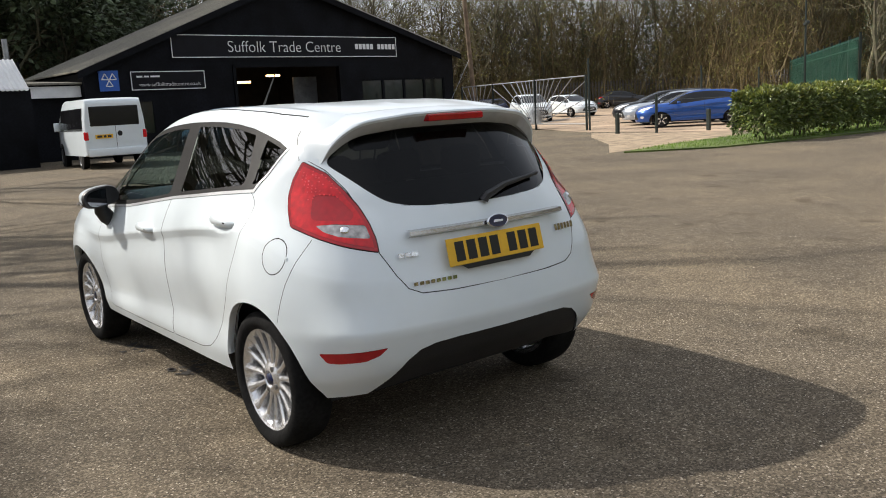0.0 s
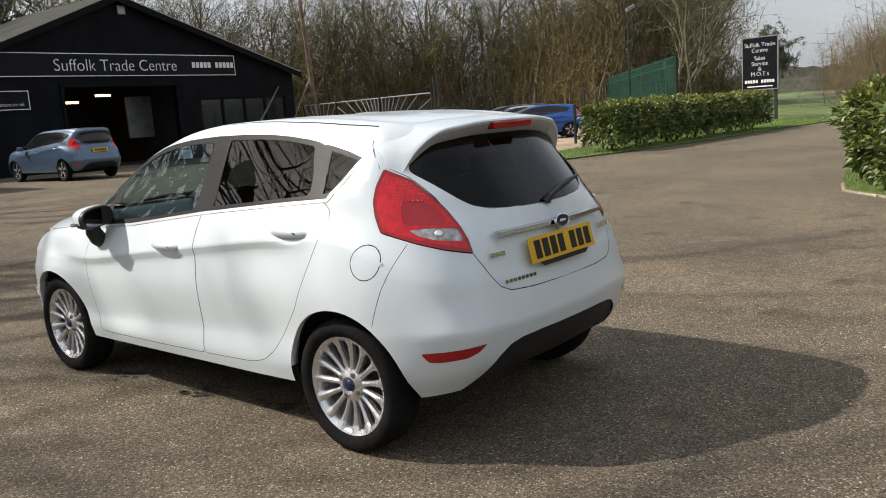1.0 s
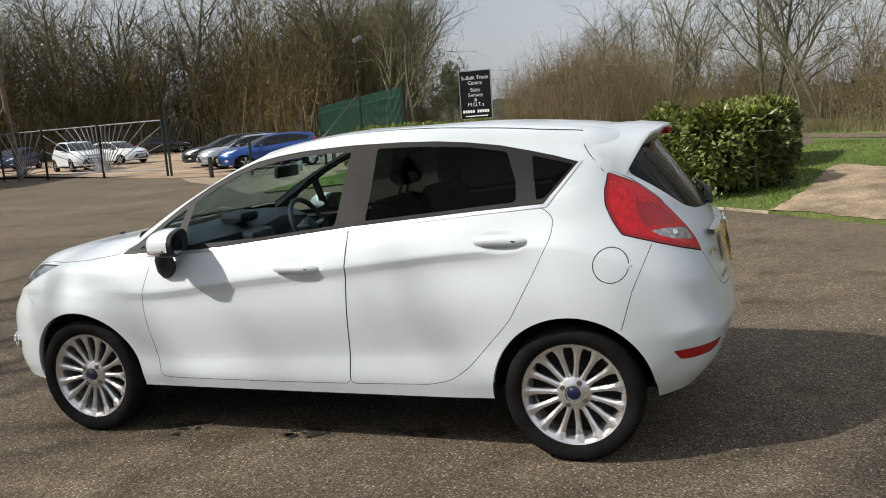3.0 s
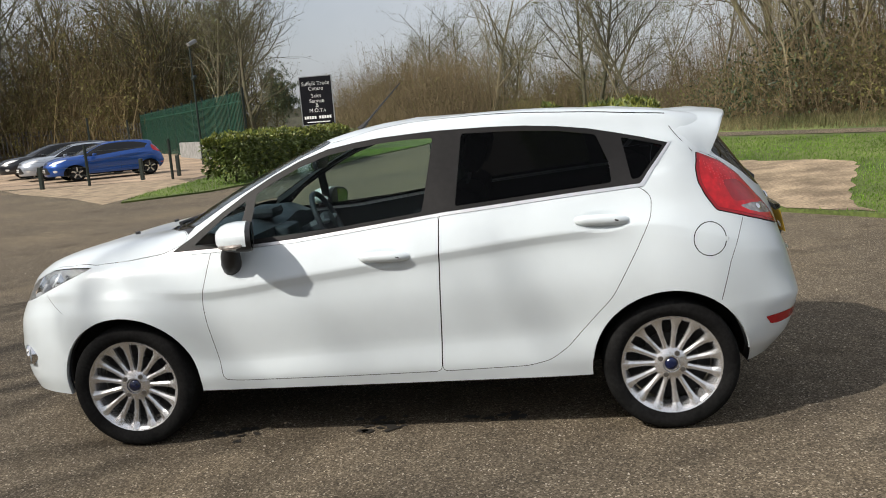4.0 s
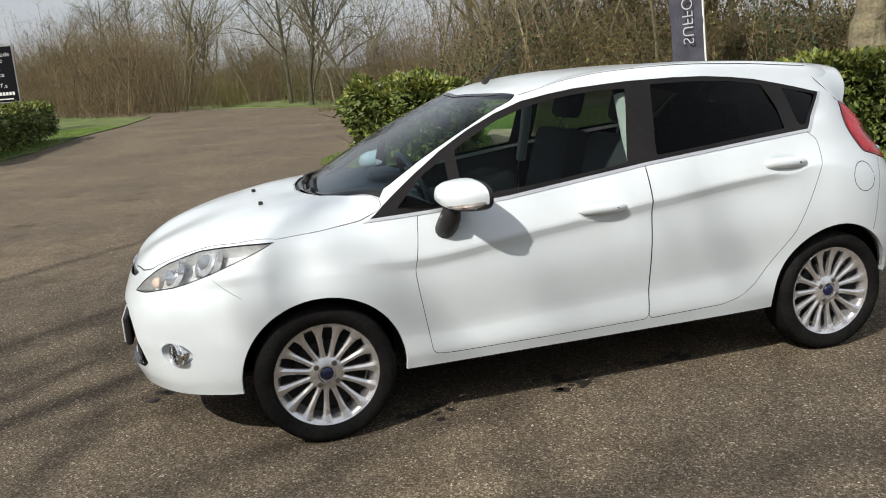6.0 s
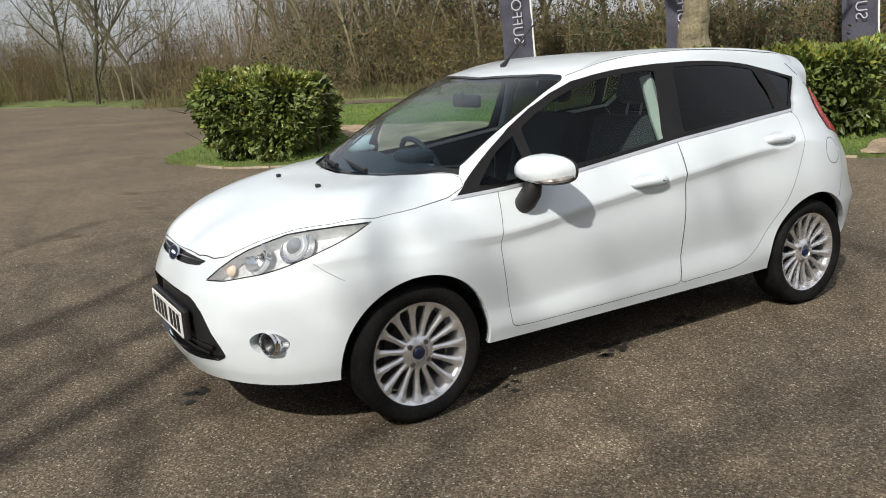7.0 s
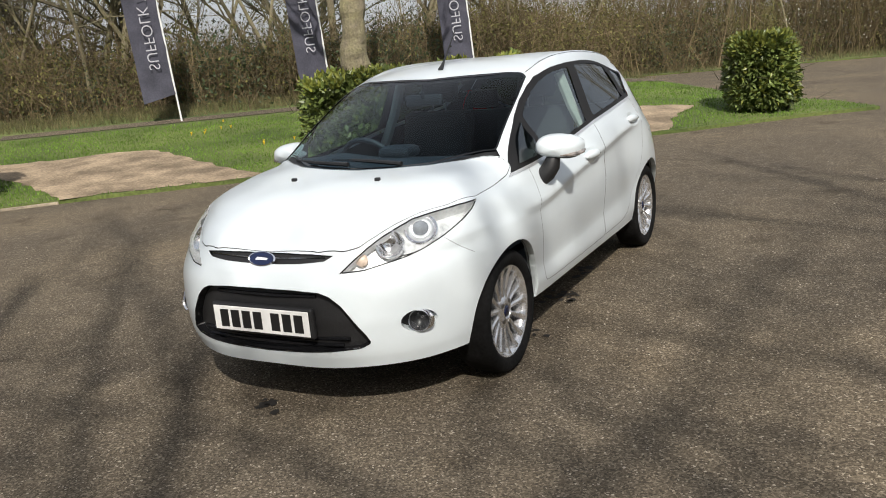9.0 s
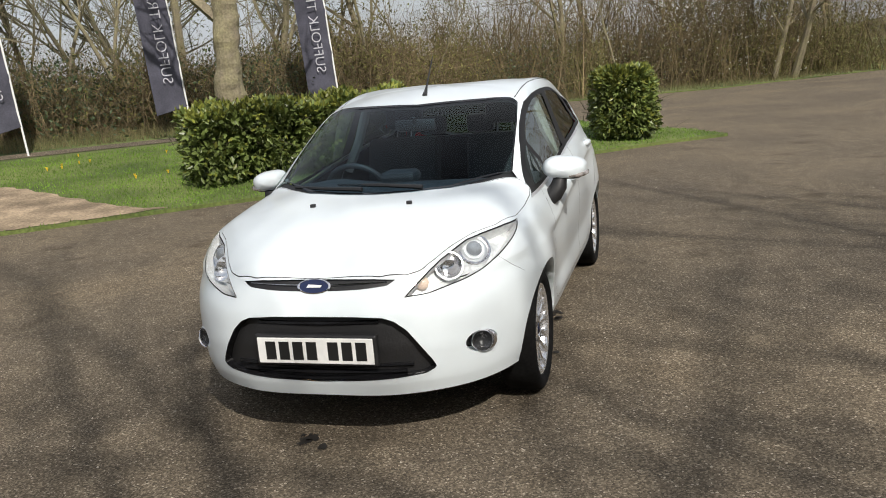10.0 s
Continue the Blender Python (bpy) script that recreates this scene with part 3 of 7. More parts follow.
part("flue", Geo().tube([GM @ Vector((-1.9, 3, 3.1)), GM @ Vector((-1.9, 3, 5.0))], 0.11, 10), GREY_STEEL, annexe)
shed = thing("shed", "black shed with a pale corrugated roof edge", "shed")
part("wall", Geo().box(-12, -3.0, -3.4, 3, 0, 2.72, GM), BLACK_CLAD, shed)
g = Geo()
for i in range(181):
    x = -12.1 + i * 0.05
    dz = 0.02 * math.cos(i * 2.094)
    g.v += [tuple(GM @ Vector((x, -3.6, 2.72 + dz))), tuple(GM @ Vector((x - 0.12, -2.6, 3.78 + dz))), tuple(GM @ Vector((x - 0.12, -2.6, 3.72 + dz))), tuple(GM @ Vector((x, -3.6, 2.66 + dz)))]
for i in range(180):
    a = 4 * i
    g.f += [(a, a + 4, a + 5, a + 1), (a + 1, a + 5, a + 6, a + 2), (a + 3, a + 2, a + 6, a + 7), (a, a + 3, a + 7, a + 4)]
part("roof", g, SIGN_WHITE, shed, "pale steep corrugated roof sheets")
part("wall", Geo().box(-12, -3.0, -2.55, 3, 2.72, 3.68, GM), BLACK_CLAD, shed)


def sign_board(name, label, x0, x1, z0, z1, off, material=SIGN_BLACK, border=True):
    s = thing(name, label, "sign")
    part("board", Geo().box(x0, x1, off - 0.03, off, z0, z1, GM), material, s)
    if border:
        b, y = 0.035, off - 0.04
        part("border", Geo().box(x0, x1, y, y + 0.012, z1 - b, z1, GM).box(x0, x1, y, y + 0.012, z0, z0 + b, GM).box(x0, x0 + b, y, y + 0.012, z0 + b, z1 - b, GM).box(x1 - b, x1, y, y + 0.012, z0 + b, z1 - b, GM), SIGN_WHITE, s)
    return s


def on_front(x, z, off):
    return GM @ Matrix.Translation((x, off, z)) @ pose(0, 0, 0, 90, 0, 0)


s = sign_board("fascia_sign", "long black fascia sign with white lettering and border", 3.8, 16.1, 4.0, 4.98, -0.03)
words("Suffolk Trade Centre", 0.72, on_front(9.5, 4.45, -0.075), SIGN_WHITE, "lettering", s)
bars([(13.45 + i * 0.235, 13.63 + i * 0.235) for i in range(11) if i != 5], -0.13, 0.13, on_front(0, 4.5, -0.075), SIGN_WHITE, "number_bar", s)
s = sign_board("web_sign", "small black sign with two lines of writing", 1.9, 5.2, 2.68, 3.45, -0.03)
bars([(2.15, 2.4), (2.46, 2.68), (2.74, 3.15)], 0, 0.07, on_front(0, 3.2, -0.075), SIGN_WHITE, "writing_bar", s)
words("www.suffolktradecentre.co.uk", 0.225, on_front(3.6, 2.9, -0.075), SIGN_WHITE, "lettering", s)
s = sign_board("test_station_sign", "blue square sign with three white triangles", 0.6, 1.4, 2.68, 3.5, -0.03, SIGN_BLUE, False)
g = Geo()
for cx, cz in ((1.0, 2.95), (0.84, 3.22), (1.16, 3.22)):
    for k in range(3):
        a, b = math.radians(90 + 120 * k), math.radians(210 + 120 * k)
        flip = 1
        p0, p1 = (cx + 0.16 * math.cos(a), cz + flip * 0.16 * math.sin(a)), (cx + 0.16 * math.cos(b), cz + flip * 0.16 * math.sin(b))
        g.tube([GM @ Vector((p0[0], -0.075, p0[1])), GM @ Vector((p1[0], -0.075, p1[1]))], 0.022, 6)
part("triangles", g, SIGN_WHITE, s)

# white board standing by the doorway
ab = thing("a_board", "white standing board with dark writing by the doorway", "sign")
part("panel", Geo().box(-.28, .28, 0, .03, .08, .95, GM @ Matrix.Translation((12.0, -0.9, 0)) @ pose(0, 0, 0, -10, 0, 0), bevel=.01), SIGN_WHITE, ab)
part("panel", Geo().box(-.28, .28, 0, .03, .08, .95, GM @ Matrix.Translation((12.0, -0.56, 0)) @ pose(0, 0, 0, 10, 0, 0), bevel=.01), SIGN_WHITE, ab)
part("foot", Geo().box(-.3, .3, -.06, .42, 0, .06, GM @ Matrix.Translation((12.0, -0.9, 0))), BLACK_PLASTIC, ab)
bars([(-.2, .2), (-.12, .12)], 0, 0.05, GM @ Matrix.Translation((12.0, -0.9, 0)) @ pose(0, 0, 0, -10, 0, 0) @ Matrix.Translation((0, -.003, .7)) @ pose(0, 0, 0, 90, 0, 0), BLACK_TEXT, "writing_bar", ab)
bars([(-.16, .16)], 0, 0.05, GM @ Matrix.Translation((12.0, -0.9, 0)) @ pose(0, 0, 0, -10, 0, 0) @ Matrix.Translation((0, -.003, .5)) @ pose(0, 0, 0, 90, 0, 0), BLACK_TEXT, "writing_bar", ab)

# telegraph pole beside the building
pole = thing("telegraph_pole", "tall brown wooden telegraph pole", "pole")
pb = Vector((27.9, 30.6, 0))
part("shaft", Geo().tube([pb, pb + Vector((-0.5, 0.2, 9.5))], [0.14, 0.10], 10), POLE_WOOD, pole, smooth=True)
part("stay", Geo().tube([pb + Vector((-0.2, 0.1, 3.8)), pb + Vector((-3.4, -1.0, 0.3))], 0.012, 5), GREY_STEEL, pole)

# ---- gates and fences ----
def sun_gate(name, a, b, top, label):
    """A double gate with bars that fan out from a low point."""
    a, b = Vector(a), Vector(b)
    t = thing(name, label, "gate")
    up = Vector((0, 0, 1))
    f = Geo()
    for p, q in (((0, .12), (1, .12)), ((0, 1), (1, 1)), ((0, .12), (0, 1)), ((1, .12), (1, 1))):
        f.tube([a.lerp(b, p[0]) + up * top * p[1], a.lerp(b, q[0]) + up * top * q[1]], 0.025, 6)
    part("frame", f, GREY_STEEL, t)
    return t, a, b


def fan(t, a, b, top, fx, n=15):
    up = Vector((0, 0, 1))
    for i in range(n):
        ang = math.pi * (0.03 + 0.94 * i / (n - 1))
        w, h = (b - a).length, top * 0.88
        dx, dz = math.cos(ang), math.sin(ang)
        lim = min([h / dz] + ([((1 - fx) * w) / dx] if dx > 1e-3 else []) + ([fx * w / -dx] if dx < -1e-3 else []))
        p = a.lerp(b, fx) + up * top * 0.12
        part("bar", Geo().tube([p, p + (b - a).normalized() * dx * lim + up * dz * lim], 0.02, 4), GREY_STEEL, t)


GATE = [(27.2, 30.9), (26.3, 27.4), (25.3, 23.4), (24.3, 19.4)]
for (p, q), fx in zip(zip(GATE, GATE[1:]), (0.5, 0.96, 0.04)):
    t, a, b = sun_gate("gate", (*p, 0), (*q, 0), 2.25, "grey steel gate leaf with bars fanning out like rays")
    fan(t, a, b, 2.25, fx, 19 if fx > 0.9 or fx < 0.1 else 13)
    for end in (p, q):
        part("post", Geo().tube([(*end, 0), (*end, 2.3)], 0.05, 8), DARK_STEEL, t)
mesh_fence = thing("wire_fence", "dark wire mesh fence on slim posts", "fence")
FENCE = [(24.3, 19.4), (22.0, 14.1), (22.5, 11.4)]
for p, q in zip(FENCE, FENCE[1:]):
    p, q = Vector((*p, 0)), Vector((*q, 0))
    part("post", Geo().tube([q, q + Vector((0, 0, 1.35))], 0.05, 8), DARK_STEEL, mesh_fence)
    g = Geo()
    for i in range(5):
        g.tube([p + Vector((0, 0, 0.1 + 0.26 * i)), q + Vector((0, 0, 0.1 + 0.26 * i))], 0.004, 3)
    part("wire", g, DARK_STEEL, mesh_fence)
for x, y in ((21.7, 15.6), (23.2, 12.8), (24.4, 12.0)):
    b = thing("bollard", "short dark timber bollard", "bollard", "bollards by the fence")
    part("post", Geo().box(x - 0.06, x + 0.06, y - 0.06, y + 0.06, 0, 0.75, bevel=0.012), DARK_STEEL, b)
for x, y, h in ((24.2, 19.15, 2.95), (34, 20.5, 2.6), (45, 24, 2.6)):
    b = thing("fence_post", "slim dark steel post", "post", "tall posts")
    part("shaft", Geo().tube([(x, y, 0), (x, y, h)], 0.05, 6), DARK_STEEL, b)

# palisade fences
def palisade(name, label, pts, h, pitch, material, width=0.07, rail=True):
    t = thing(name, label, "fence")
    mesh = Geo().add([(-width / 2, -0.012, 0), (width / 2, -0.012, 0), (width / 2, -0.012, h - 0.1), (0, -0.012, h), (-width / 2, -0.012, h - 0.1), (-width / 2, 0.012, 0), (width / 2, 0.012, 0), (width / 2, 0.012, h - 0.1), (0, 0.012, h), (-width / 2, 0.012, h - 0.1)], [(0, 1, 2, 3, 4), (9, 8, 7, 6, 5), (0, 5, 6, 1), (1, 6, 7, 2), (2, 7, 8, 3), (3, 8, 9, 4), (4, 9, 5, 0)]).mesh("pale")
    mesh.materials.append(material)
    for p, q in zip(pts, pts[1:]):
        p, q = Vector((*p, 0)), Vector((*q, 0))
        n = int((q - p).length / pitch)
        ang = math.degrees(math.atan2(q.y - p.y, q.x - p.x))
        for i in range(n):
            o = part("pale", mesh, None, t)
            o.matrix_basis = Matrix.Translation(p.lerp(q, (i + 0.5) / n)) @ pose(0, 0, 0, 0, 0, ang)
        for z in (0.35, h - 0.45):
            part("rail", Geo().tube([p + Vector((0, 0, z)), q + Vector((0, 0, z))], 0.03, 4), material, t)
    return t


palisade("green_palisade_fence", "tall green steel palisade fence", [(60.0, 30.4), (33.62, 12.63)], 3.24, 0.27, GREEN_STEEL, 0.11)
for i in range(12):
    f = i / 11
    b = thing("fence_post", "dark green steel fence post", "post", "posts of the green fence")
    part("shaft", Geo().box(-.05, .05, -.05, .05, 0, 3.4, Matrix.Translation((33.5 + 26.4 * f, 12.5 + 17.8 * f, 0)) @ pose(0, 0, 0, 0, 0, 34)), DARK_STEEL, b)
palisade("grey_palisade_fence", "weathered grey palisade fence at the back of the car park", [(49, 47), (60.5, 44), (63, 36), (60.5, 29.8)], 2.7, 0.32, surf("grey_fence", (0.085, 0.08, 0.074), 0.8, var=0.2), 0.13)

# lamp column and roadside sign
lamp = thing("street_lamp", "slim dark lamp column with a flood lamp", "street lamp")
lb = Vector((32.6, 14.4, 0))
part("column", Geo().tube([lb, lb + Vector((0, 0, 5.35))], [0.055, 0.04], 8), DARK_STEEL, lamp)
part("head", Geo().box(-0.35, 0.05, -0.16, 0.16, -0.06, 0.1, Matrix.Translation(lb + Vector((0, 0, 5.4))) @ pose(0, 0, 0, 0, 28, 130), bevel=0.02), GREY_STEEL, lamp)
part("head", Geo().box(-0.2, 0.05, -0.08, 0.08, -0.05, 0.08, Matrix.Translation(lb + Vector((0, 0, 3.9))) @ pose(0, 0, 0, 0, 28, 60), bevel=0.02), DARK_STEEL, lamp)
SM = Matrix.Translation((36.5, 9.8, 0)) @ pose(0, 0, 0, 0, 0, -96)
rs = thing("roadside_sign", "black board sign with white lettering on two posts", "sign")
part("board", Geo().box(-0.82, 0.82, 0, 0.05, 1.45, 3.78, SM), SIGN_BLACK, rs)
part("border", Geo().box(-0.86, -0.82, -0.01, 0.06, 1.41, 3.82, SM).box(0.82, 0.86, -0.01, 0.06, 1.41, 3.82, SM).box(-0.82, 0.82, -0.01, 0.06, 3.78, 3.82, SM).box(-0.82, 0.82, -0.01, 0.06, 1.41, 1.45, SM), GREY_STEEL, rs)
for x in (-0.7, 0.7):
    part("post", Geo().box(x - 0.06, x + 0.06, 0.06, 0.16, 0, 3.7, SM), DARK_STEEL, rs)
for text, z in (("Suffolk Trade", 3.45), ("Centre", 3.2), ("Sales", 2.85), ("Service", 2.6), ("&", 2.37), ("M.O.T.s", 2.13)):
    words(text, 0.27, SM @ Matrix.Translation((0, -0.012, z)) @ pose(0, 0, 0, 90, 0, 0), SIGN_WHITE, "lettering", rs)
bars([(-0.72 + i * 0.13, -0.62 + i * 0.13) for i in range(11) if i != 5], -0.07, 0.07, SM @ Matrix.Translation((0, -0.012, 1.8)) @ pose(0, 0, 0, 90, 0, 0), SIGN_WHITE, "number_bar", rs)
bars([(-0.6, 0.6)], -0.025, 0.025, SM @ Matrix.Translation((0, -0.012, 1.57)) @ pose(0, 0, 0, 90, 0, 0), SIGN_WHITE, "writing_bar", rs)

low_wall = thing("low_wall", "low grey concrete wall below the green fence", "wall")
WM = Matrix.Translation((32.9, 12.9, 0)) @ pose(0, 0, 0, 0, 0, 34.1)
part("wall", Geo().box(0, 12.8, -0.1, 0.1, 0, 1.0, WM), surf("grey_concrete", (0.26, 0.26, 0.25), 0.9, var=0.15), low_wall)

# ---- hatchback body ----
# Half loops from the nose (x = 0) along the flank to the tail (x = 0), from the bottom edge up to the spine of the roof.
LOOPS = []


def loop(crease, *points):
    LOOPS.append((crease, points))


loop(0.0, (0, 2.012, .248), (.35, 1.98, .248), (.63, 1.808, .252), (.752, 1.59, .255), (.785, 1.245, .26), (.802, .85, .262), (.804, .3, .262), (.804, -.28, .262), (.804, -.85, .265), (.785, -1.245, .27), (.735, -1.55, .272), (.60, -1.70, .29), (.34, -1.77, .32), (0, -1.79, .32))
loop(0.2, (0, 2.035, .31), (.37, 2.0, .31), (.648, 1.82, .31), (.772, 1.59, .32), (.815, 1.245, .33), (.818, .85, .325), (.820, .3, .325), (.820, -.28, .33), (.820, -.85, .34), (.818, -1.245, .36), (.79, -1.56, .362), (.645, -1.76, .385), (.36, -1.84, .41), (0, -1.86, .41))
loop(0.9, (0, 2.06, .46), (.37, 2.022, .46), (.655, 1.84, .46), (.792, 1.59, .48), (.852, 1.245, .50), (.815, .85, .415), (.811, .3, .425), (.812, -.28, .45), (.818, -.85, .48), (.850, -1.245, .52), (.814, -1.56, .55), (.688, -1.792, .555), (.382, -1.882, .555), (0, -1.897, .555))
loop(0.0, (0, 2.045, .60), (.36, 2.005, .605), (.648, 1.825, .615), (.79, 1.59, .64), (.858, 1.245, .66), (.834, .85, .62), (.832, .3, .64), (.833, -.28, .67), (.838, -.85, .68), (.854, -1.245, .68), (.806, -1.55, .665), (.668, -1.770, .655), (.378, -1.862, .648), (0, -1.878, .648))
loop(0.8, (0, 2.022, .665), (.353, 1.978, .672), (.636, 1.79, .69), (.776, 1.575, .71), (.842, 1.245, .725), (.830, .85, .698), (.827, .3, .755), (.826, -.28, .816), (.821, -.85, .872), (.827, -1.245, .872), (.793, -1.52, .80), (.668, -1.742, .76), (.373, -1.838, .74), (0, -1.857, .74))
loop(0.8, (0, 2.01, .69), (.35, 1.965, .70), (.635, 1.775, .725), (.775, 1.57, .745), (.825, 1.245, .76), (.838, .85, .738), (.837, .3, .795), (.836, -.28, .857), (.830, -.85, .912), (.815, -1.245, .918), (.785, -1.51, .84), (.665, -1.725, .80), (.37, -1.825, .78), (0, -1.845, .78))
loop(0.0, (0, 1.975, .745), (.345, 1.925, .772), (.605, 1.70, .812), (.738, 1.505, .843), (.79, 1.245, .845), (.80, .9, .835), (.802, .3, .875), (.80, -.28, .945), (.79, -.85, 1.0), (.765, -1.245, 1.0), (.735, -1.45, .985), (.645, -1.66, .93), (.355, -1.795, .895), (0, -1.82, .89))
loop(0.4, (0, 1.90, .80), (.34, 1.83, .842), (.575, 1.61, .882), (.69, 1.425, .898), (.738, 1.22, .896), (.755, 1.0, .905), (.768, .4, .930), (.765, -.28, 1.010), (.755, -.85, 1.063), (.735, -1.15, 1.09), (.70, -1.36, 1.11), (.63, -1.55, 1.06), (.35, -1.745, 1.0), (0, -1.785, .985))
loop(0.0, (0, 1.55, .925), (.31, 1.50, .935), (.53, 1.385, .946), (.645, 1.27, .945), (.70, 1.13, .938), (.735, .97, .938), (.757, .4, .95), (.755, -.28, 1.03), (.742, -.85, 1.085), (.722, -1.16, 1.115), (.685, -1.37, 1.135), (.62, -1.53, 1.10), (.335, -1.72, 1.05), (0, -1.755, 1.04))
loop(0.7, (0, 1.155, .98), (.30, 1.13, .986), (.51, 1.05, .989), (.62, 1.0, .983), (.675, .975, .968), (.715, .93, .956), (.74, .4, .985), (.735, -.28, 1.06), (.72, -.85, 1.112), (.70, -1.17, 1.142), (.665, -1.38, 1.17), (.605, -1.50, 1.145), (.325, -1.68, 1.12), (0, -1.715, 1.115))
loop(0.0, (0, .80, 1.172), (.29, .785, 1.170), (.50, .735, 1.160), (.60, .695, 1.155), (.642, .648, 1.150), (.672, .57, 1.14), (.69, .25, 1.14), (.683, -.28, 1.20), (.668, -.85, 1.23), (.65, -1.17, 1.235), (.62, -1.38, 1.24), (.575, -1.46, 1.22), (.31, -1.60, 1.205), (0, -1.63, 1.205))
loop(0.2, (0, .40, 1.348), (.28, .39, 1.346), (.47, .36, 1.340), (.54, .335, 1.333), (.58, .295, 1.332), (.603, .22, 1.338), (.61, 0, 1.362), (.612, -.30, 1.376), (.60, -.85, 1.36), (.585, -1.17, 1.325), (.57, -1.38, 1.30), (.535, -1.45, 1.29), (.30, -1.54, 1.30), (0, -1.565, 1.30))
loop(0.0, (0, .30, 1.380), (.27, .29, 1.378), (.45, .262, 1.371), (.51, .235, 1.367), (.545, .18, 1.370), (.562, .09, 1.390), (.572, -.08, 1.412), (.575, -.35, 1.426), (.565, -.85, 1.415), (.548, -1.17, 1.386), (.523, -1.38, 1.357), (.49, -1.46, 1.34), (.28, -1.53, 1.345), (0, -1.55, 1.345))
loop(0.0, (0, .1, 1.424), (.2, .085, 1.423), (.33, .055, 1.419), (.38, .005, 1.420), (.41, -.05, 1.425), (.42, -.12, 1.430), (.43, -.25, 1.437), (.43, -.42, 1.442), (.42, -.8, 1.437), (.41, -1.05, 1.42), (.385, -1.22, 1.403), (.34, -1.3, 1.395), (.18, -1.36, 1.393), (0, -1.37, 1.393))
loop(0.0, *[(0, -.1 - y, 1.447 - 0.03 * max(0, y - 0.4)) for y in (0, .02, .06, .1, .15, .2, .28, .4, .65, .8, .9, .95, .98, 1.0)])


def hermite(rows, steps, creases=None, mirror_ends=False):
    """Resamples along axis 0 with a smooth curve whose slopes follow the chord lengths; creases: 0 smooth to 1 sharp per row."""
    rows = np.asarray(rows, float)
    n = len(rows)
    ch = np.maximum(np.linalg.norm(np.diff(rows, axis=0), axis=-1), 1e-4)[..., None]
    sl = np.diff(rows, axis=0) / ch
    tan_in, tan_out = np.empty_like(rows), np.empty_like(rows)
    for i in range(n):
        if 0 < i < n - 1:
            s = (sl[i - 1] * ch[i] + sl[i] * ch[i - 1]) / (ch[i] + ch[i - 1])
            c = creases[i] if creases is not None else 0.0
            tan_in[i], tan_out[i] = s * (1 - c) + sl[i - 1] * c, s * (1 - c) + sl[i] * c
        else:
            s = sl[0] if i == 0 else sl[-1]
            if mirror_ends:
                s = s * np.array([1, 0, 0])
            tan_in[i] = tan_out[i] = s
    out = []
    for i in range(n - 1):
        for k in range(steps):
            t = k / steps
            h00, h10, h01, h11 = 2 * t**3 - 3 * t**2 + 1, t**3 - 2 * t**2 + t, -2 * t**3 + 3 * t**2, t**3 - t**2
            out.append(h00 * rows[i] + h10 * ch[i] * tan_out[i] + h01 * rows[i + 1] + h11 * ch[i] * tan_in[i + 1])
    out.append(rows[-1])
    return np.array(out)


def body_grid(nu=10, nv=6):
    rows = np.array([hermite(p, nu, mirror_ends=True) for _, p in LOOPS])
    return hermite(rows, nv, [c for c, _ in LOOPS])


VIEWS = {
    "side": (Vector((1, 0, 0)), lambda p: (p.y, p.z), lambda p, n: n.x > 0.12),
    "rear": (Vector((0, 1, 0)), lambda p: (p.x, p.z), lambda p, n: p.y < -1.25 and n.y < 0),
    "front": (Vector((0, 1, 0)), lambda p: (p.x, p.z), lambda p, n: p.y > 1.3 and n.y > -0.1),
    "top": (Vector((0, 0, 1)), lambda p: (p.x, p.y), lambda p, n: p.z > 0.7 and n.z > 0.15),
    "rear_corner": (Vector((1, -1, 0)).normalized(), lambda p: ((p.x + p.y) * 0.7071, p.z), lambda p, n: p.y < -1.2 and n.x - n.y > 0),
    "front_corner": (Vector((1, 1, 0)).normalized(), lambda p: ((p.x - p.y) * 0.7071, p.z), lambda p, n: p.y > 1.05 and n.x + n.y > -0.1),
}


def rounded(outline, r=0.02, steps=4):
    """Rounds the corners of a closed outline."""
    out, n = [], len(outline)
    for i in range(n):
        p0, p1, p2 = (Vector(outline[j % n]) for j in (i - 1, i, i + 1))
        a, b = (p0 - p1), (p2 - p1)
        d = min(r, a.length * 0.45, b.length * 0.45)
        q0, q2 = p1 + a.normalized() * d, p1 + b.normalized() * d
        for k in range(steps + 1):
            t = k / steps
            out.append(tuple(q0 * (1 - t) ** 2 + p1 * 2 * t * (1 - t) + q2 * t * t))
    return out


def inset(outline, d):
    """The outline moved inwards by d."""
    n, out = len(outline), []
    area = sum(outline[i][0] * outline[(i + 1) % n][1] - outline[(i + 1) % n][0] * outline[i][1] for i in range(n))
    s = 1 if area > 0 else -1
    for i in range(n):
        p0, p1, p2 = (Vector(outline[j % n]) for j in (i - 1, i, i + 1))
        e = (p2 - p0)
        e = e.normalized() if e.length > 1e-9 else Vector((1, 0))
        out.append((p1.x - s * e.y * d, p1.y + s * e.x * d))
    return out


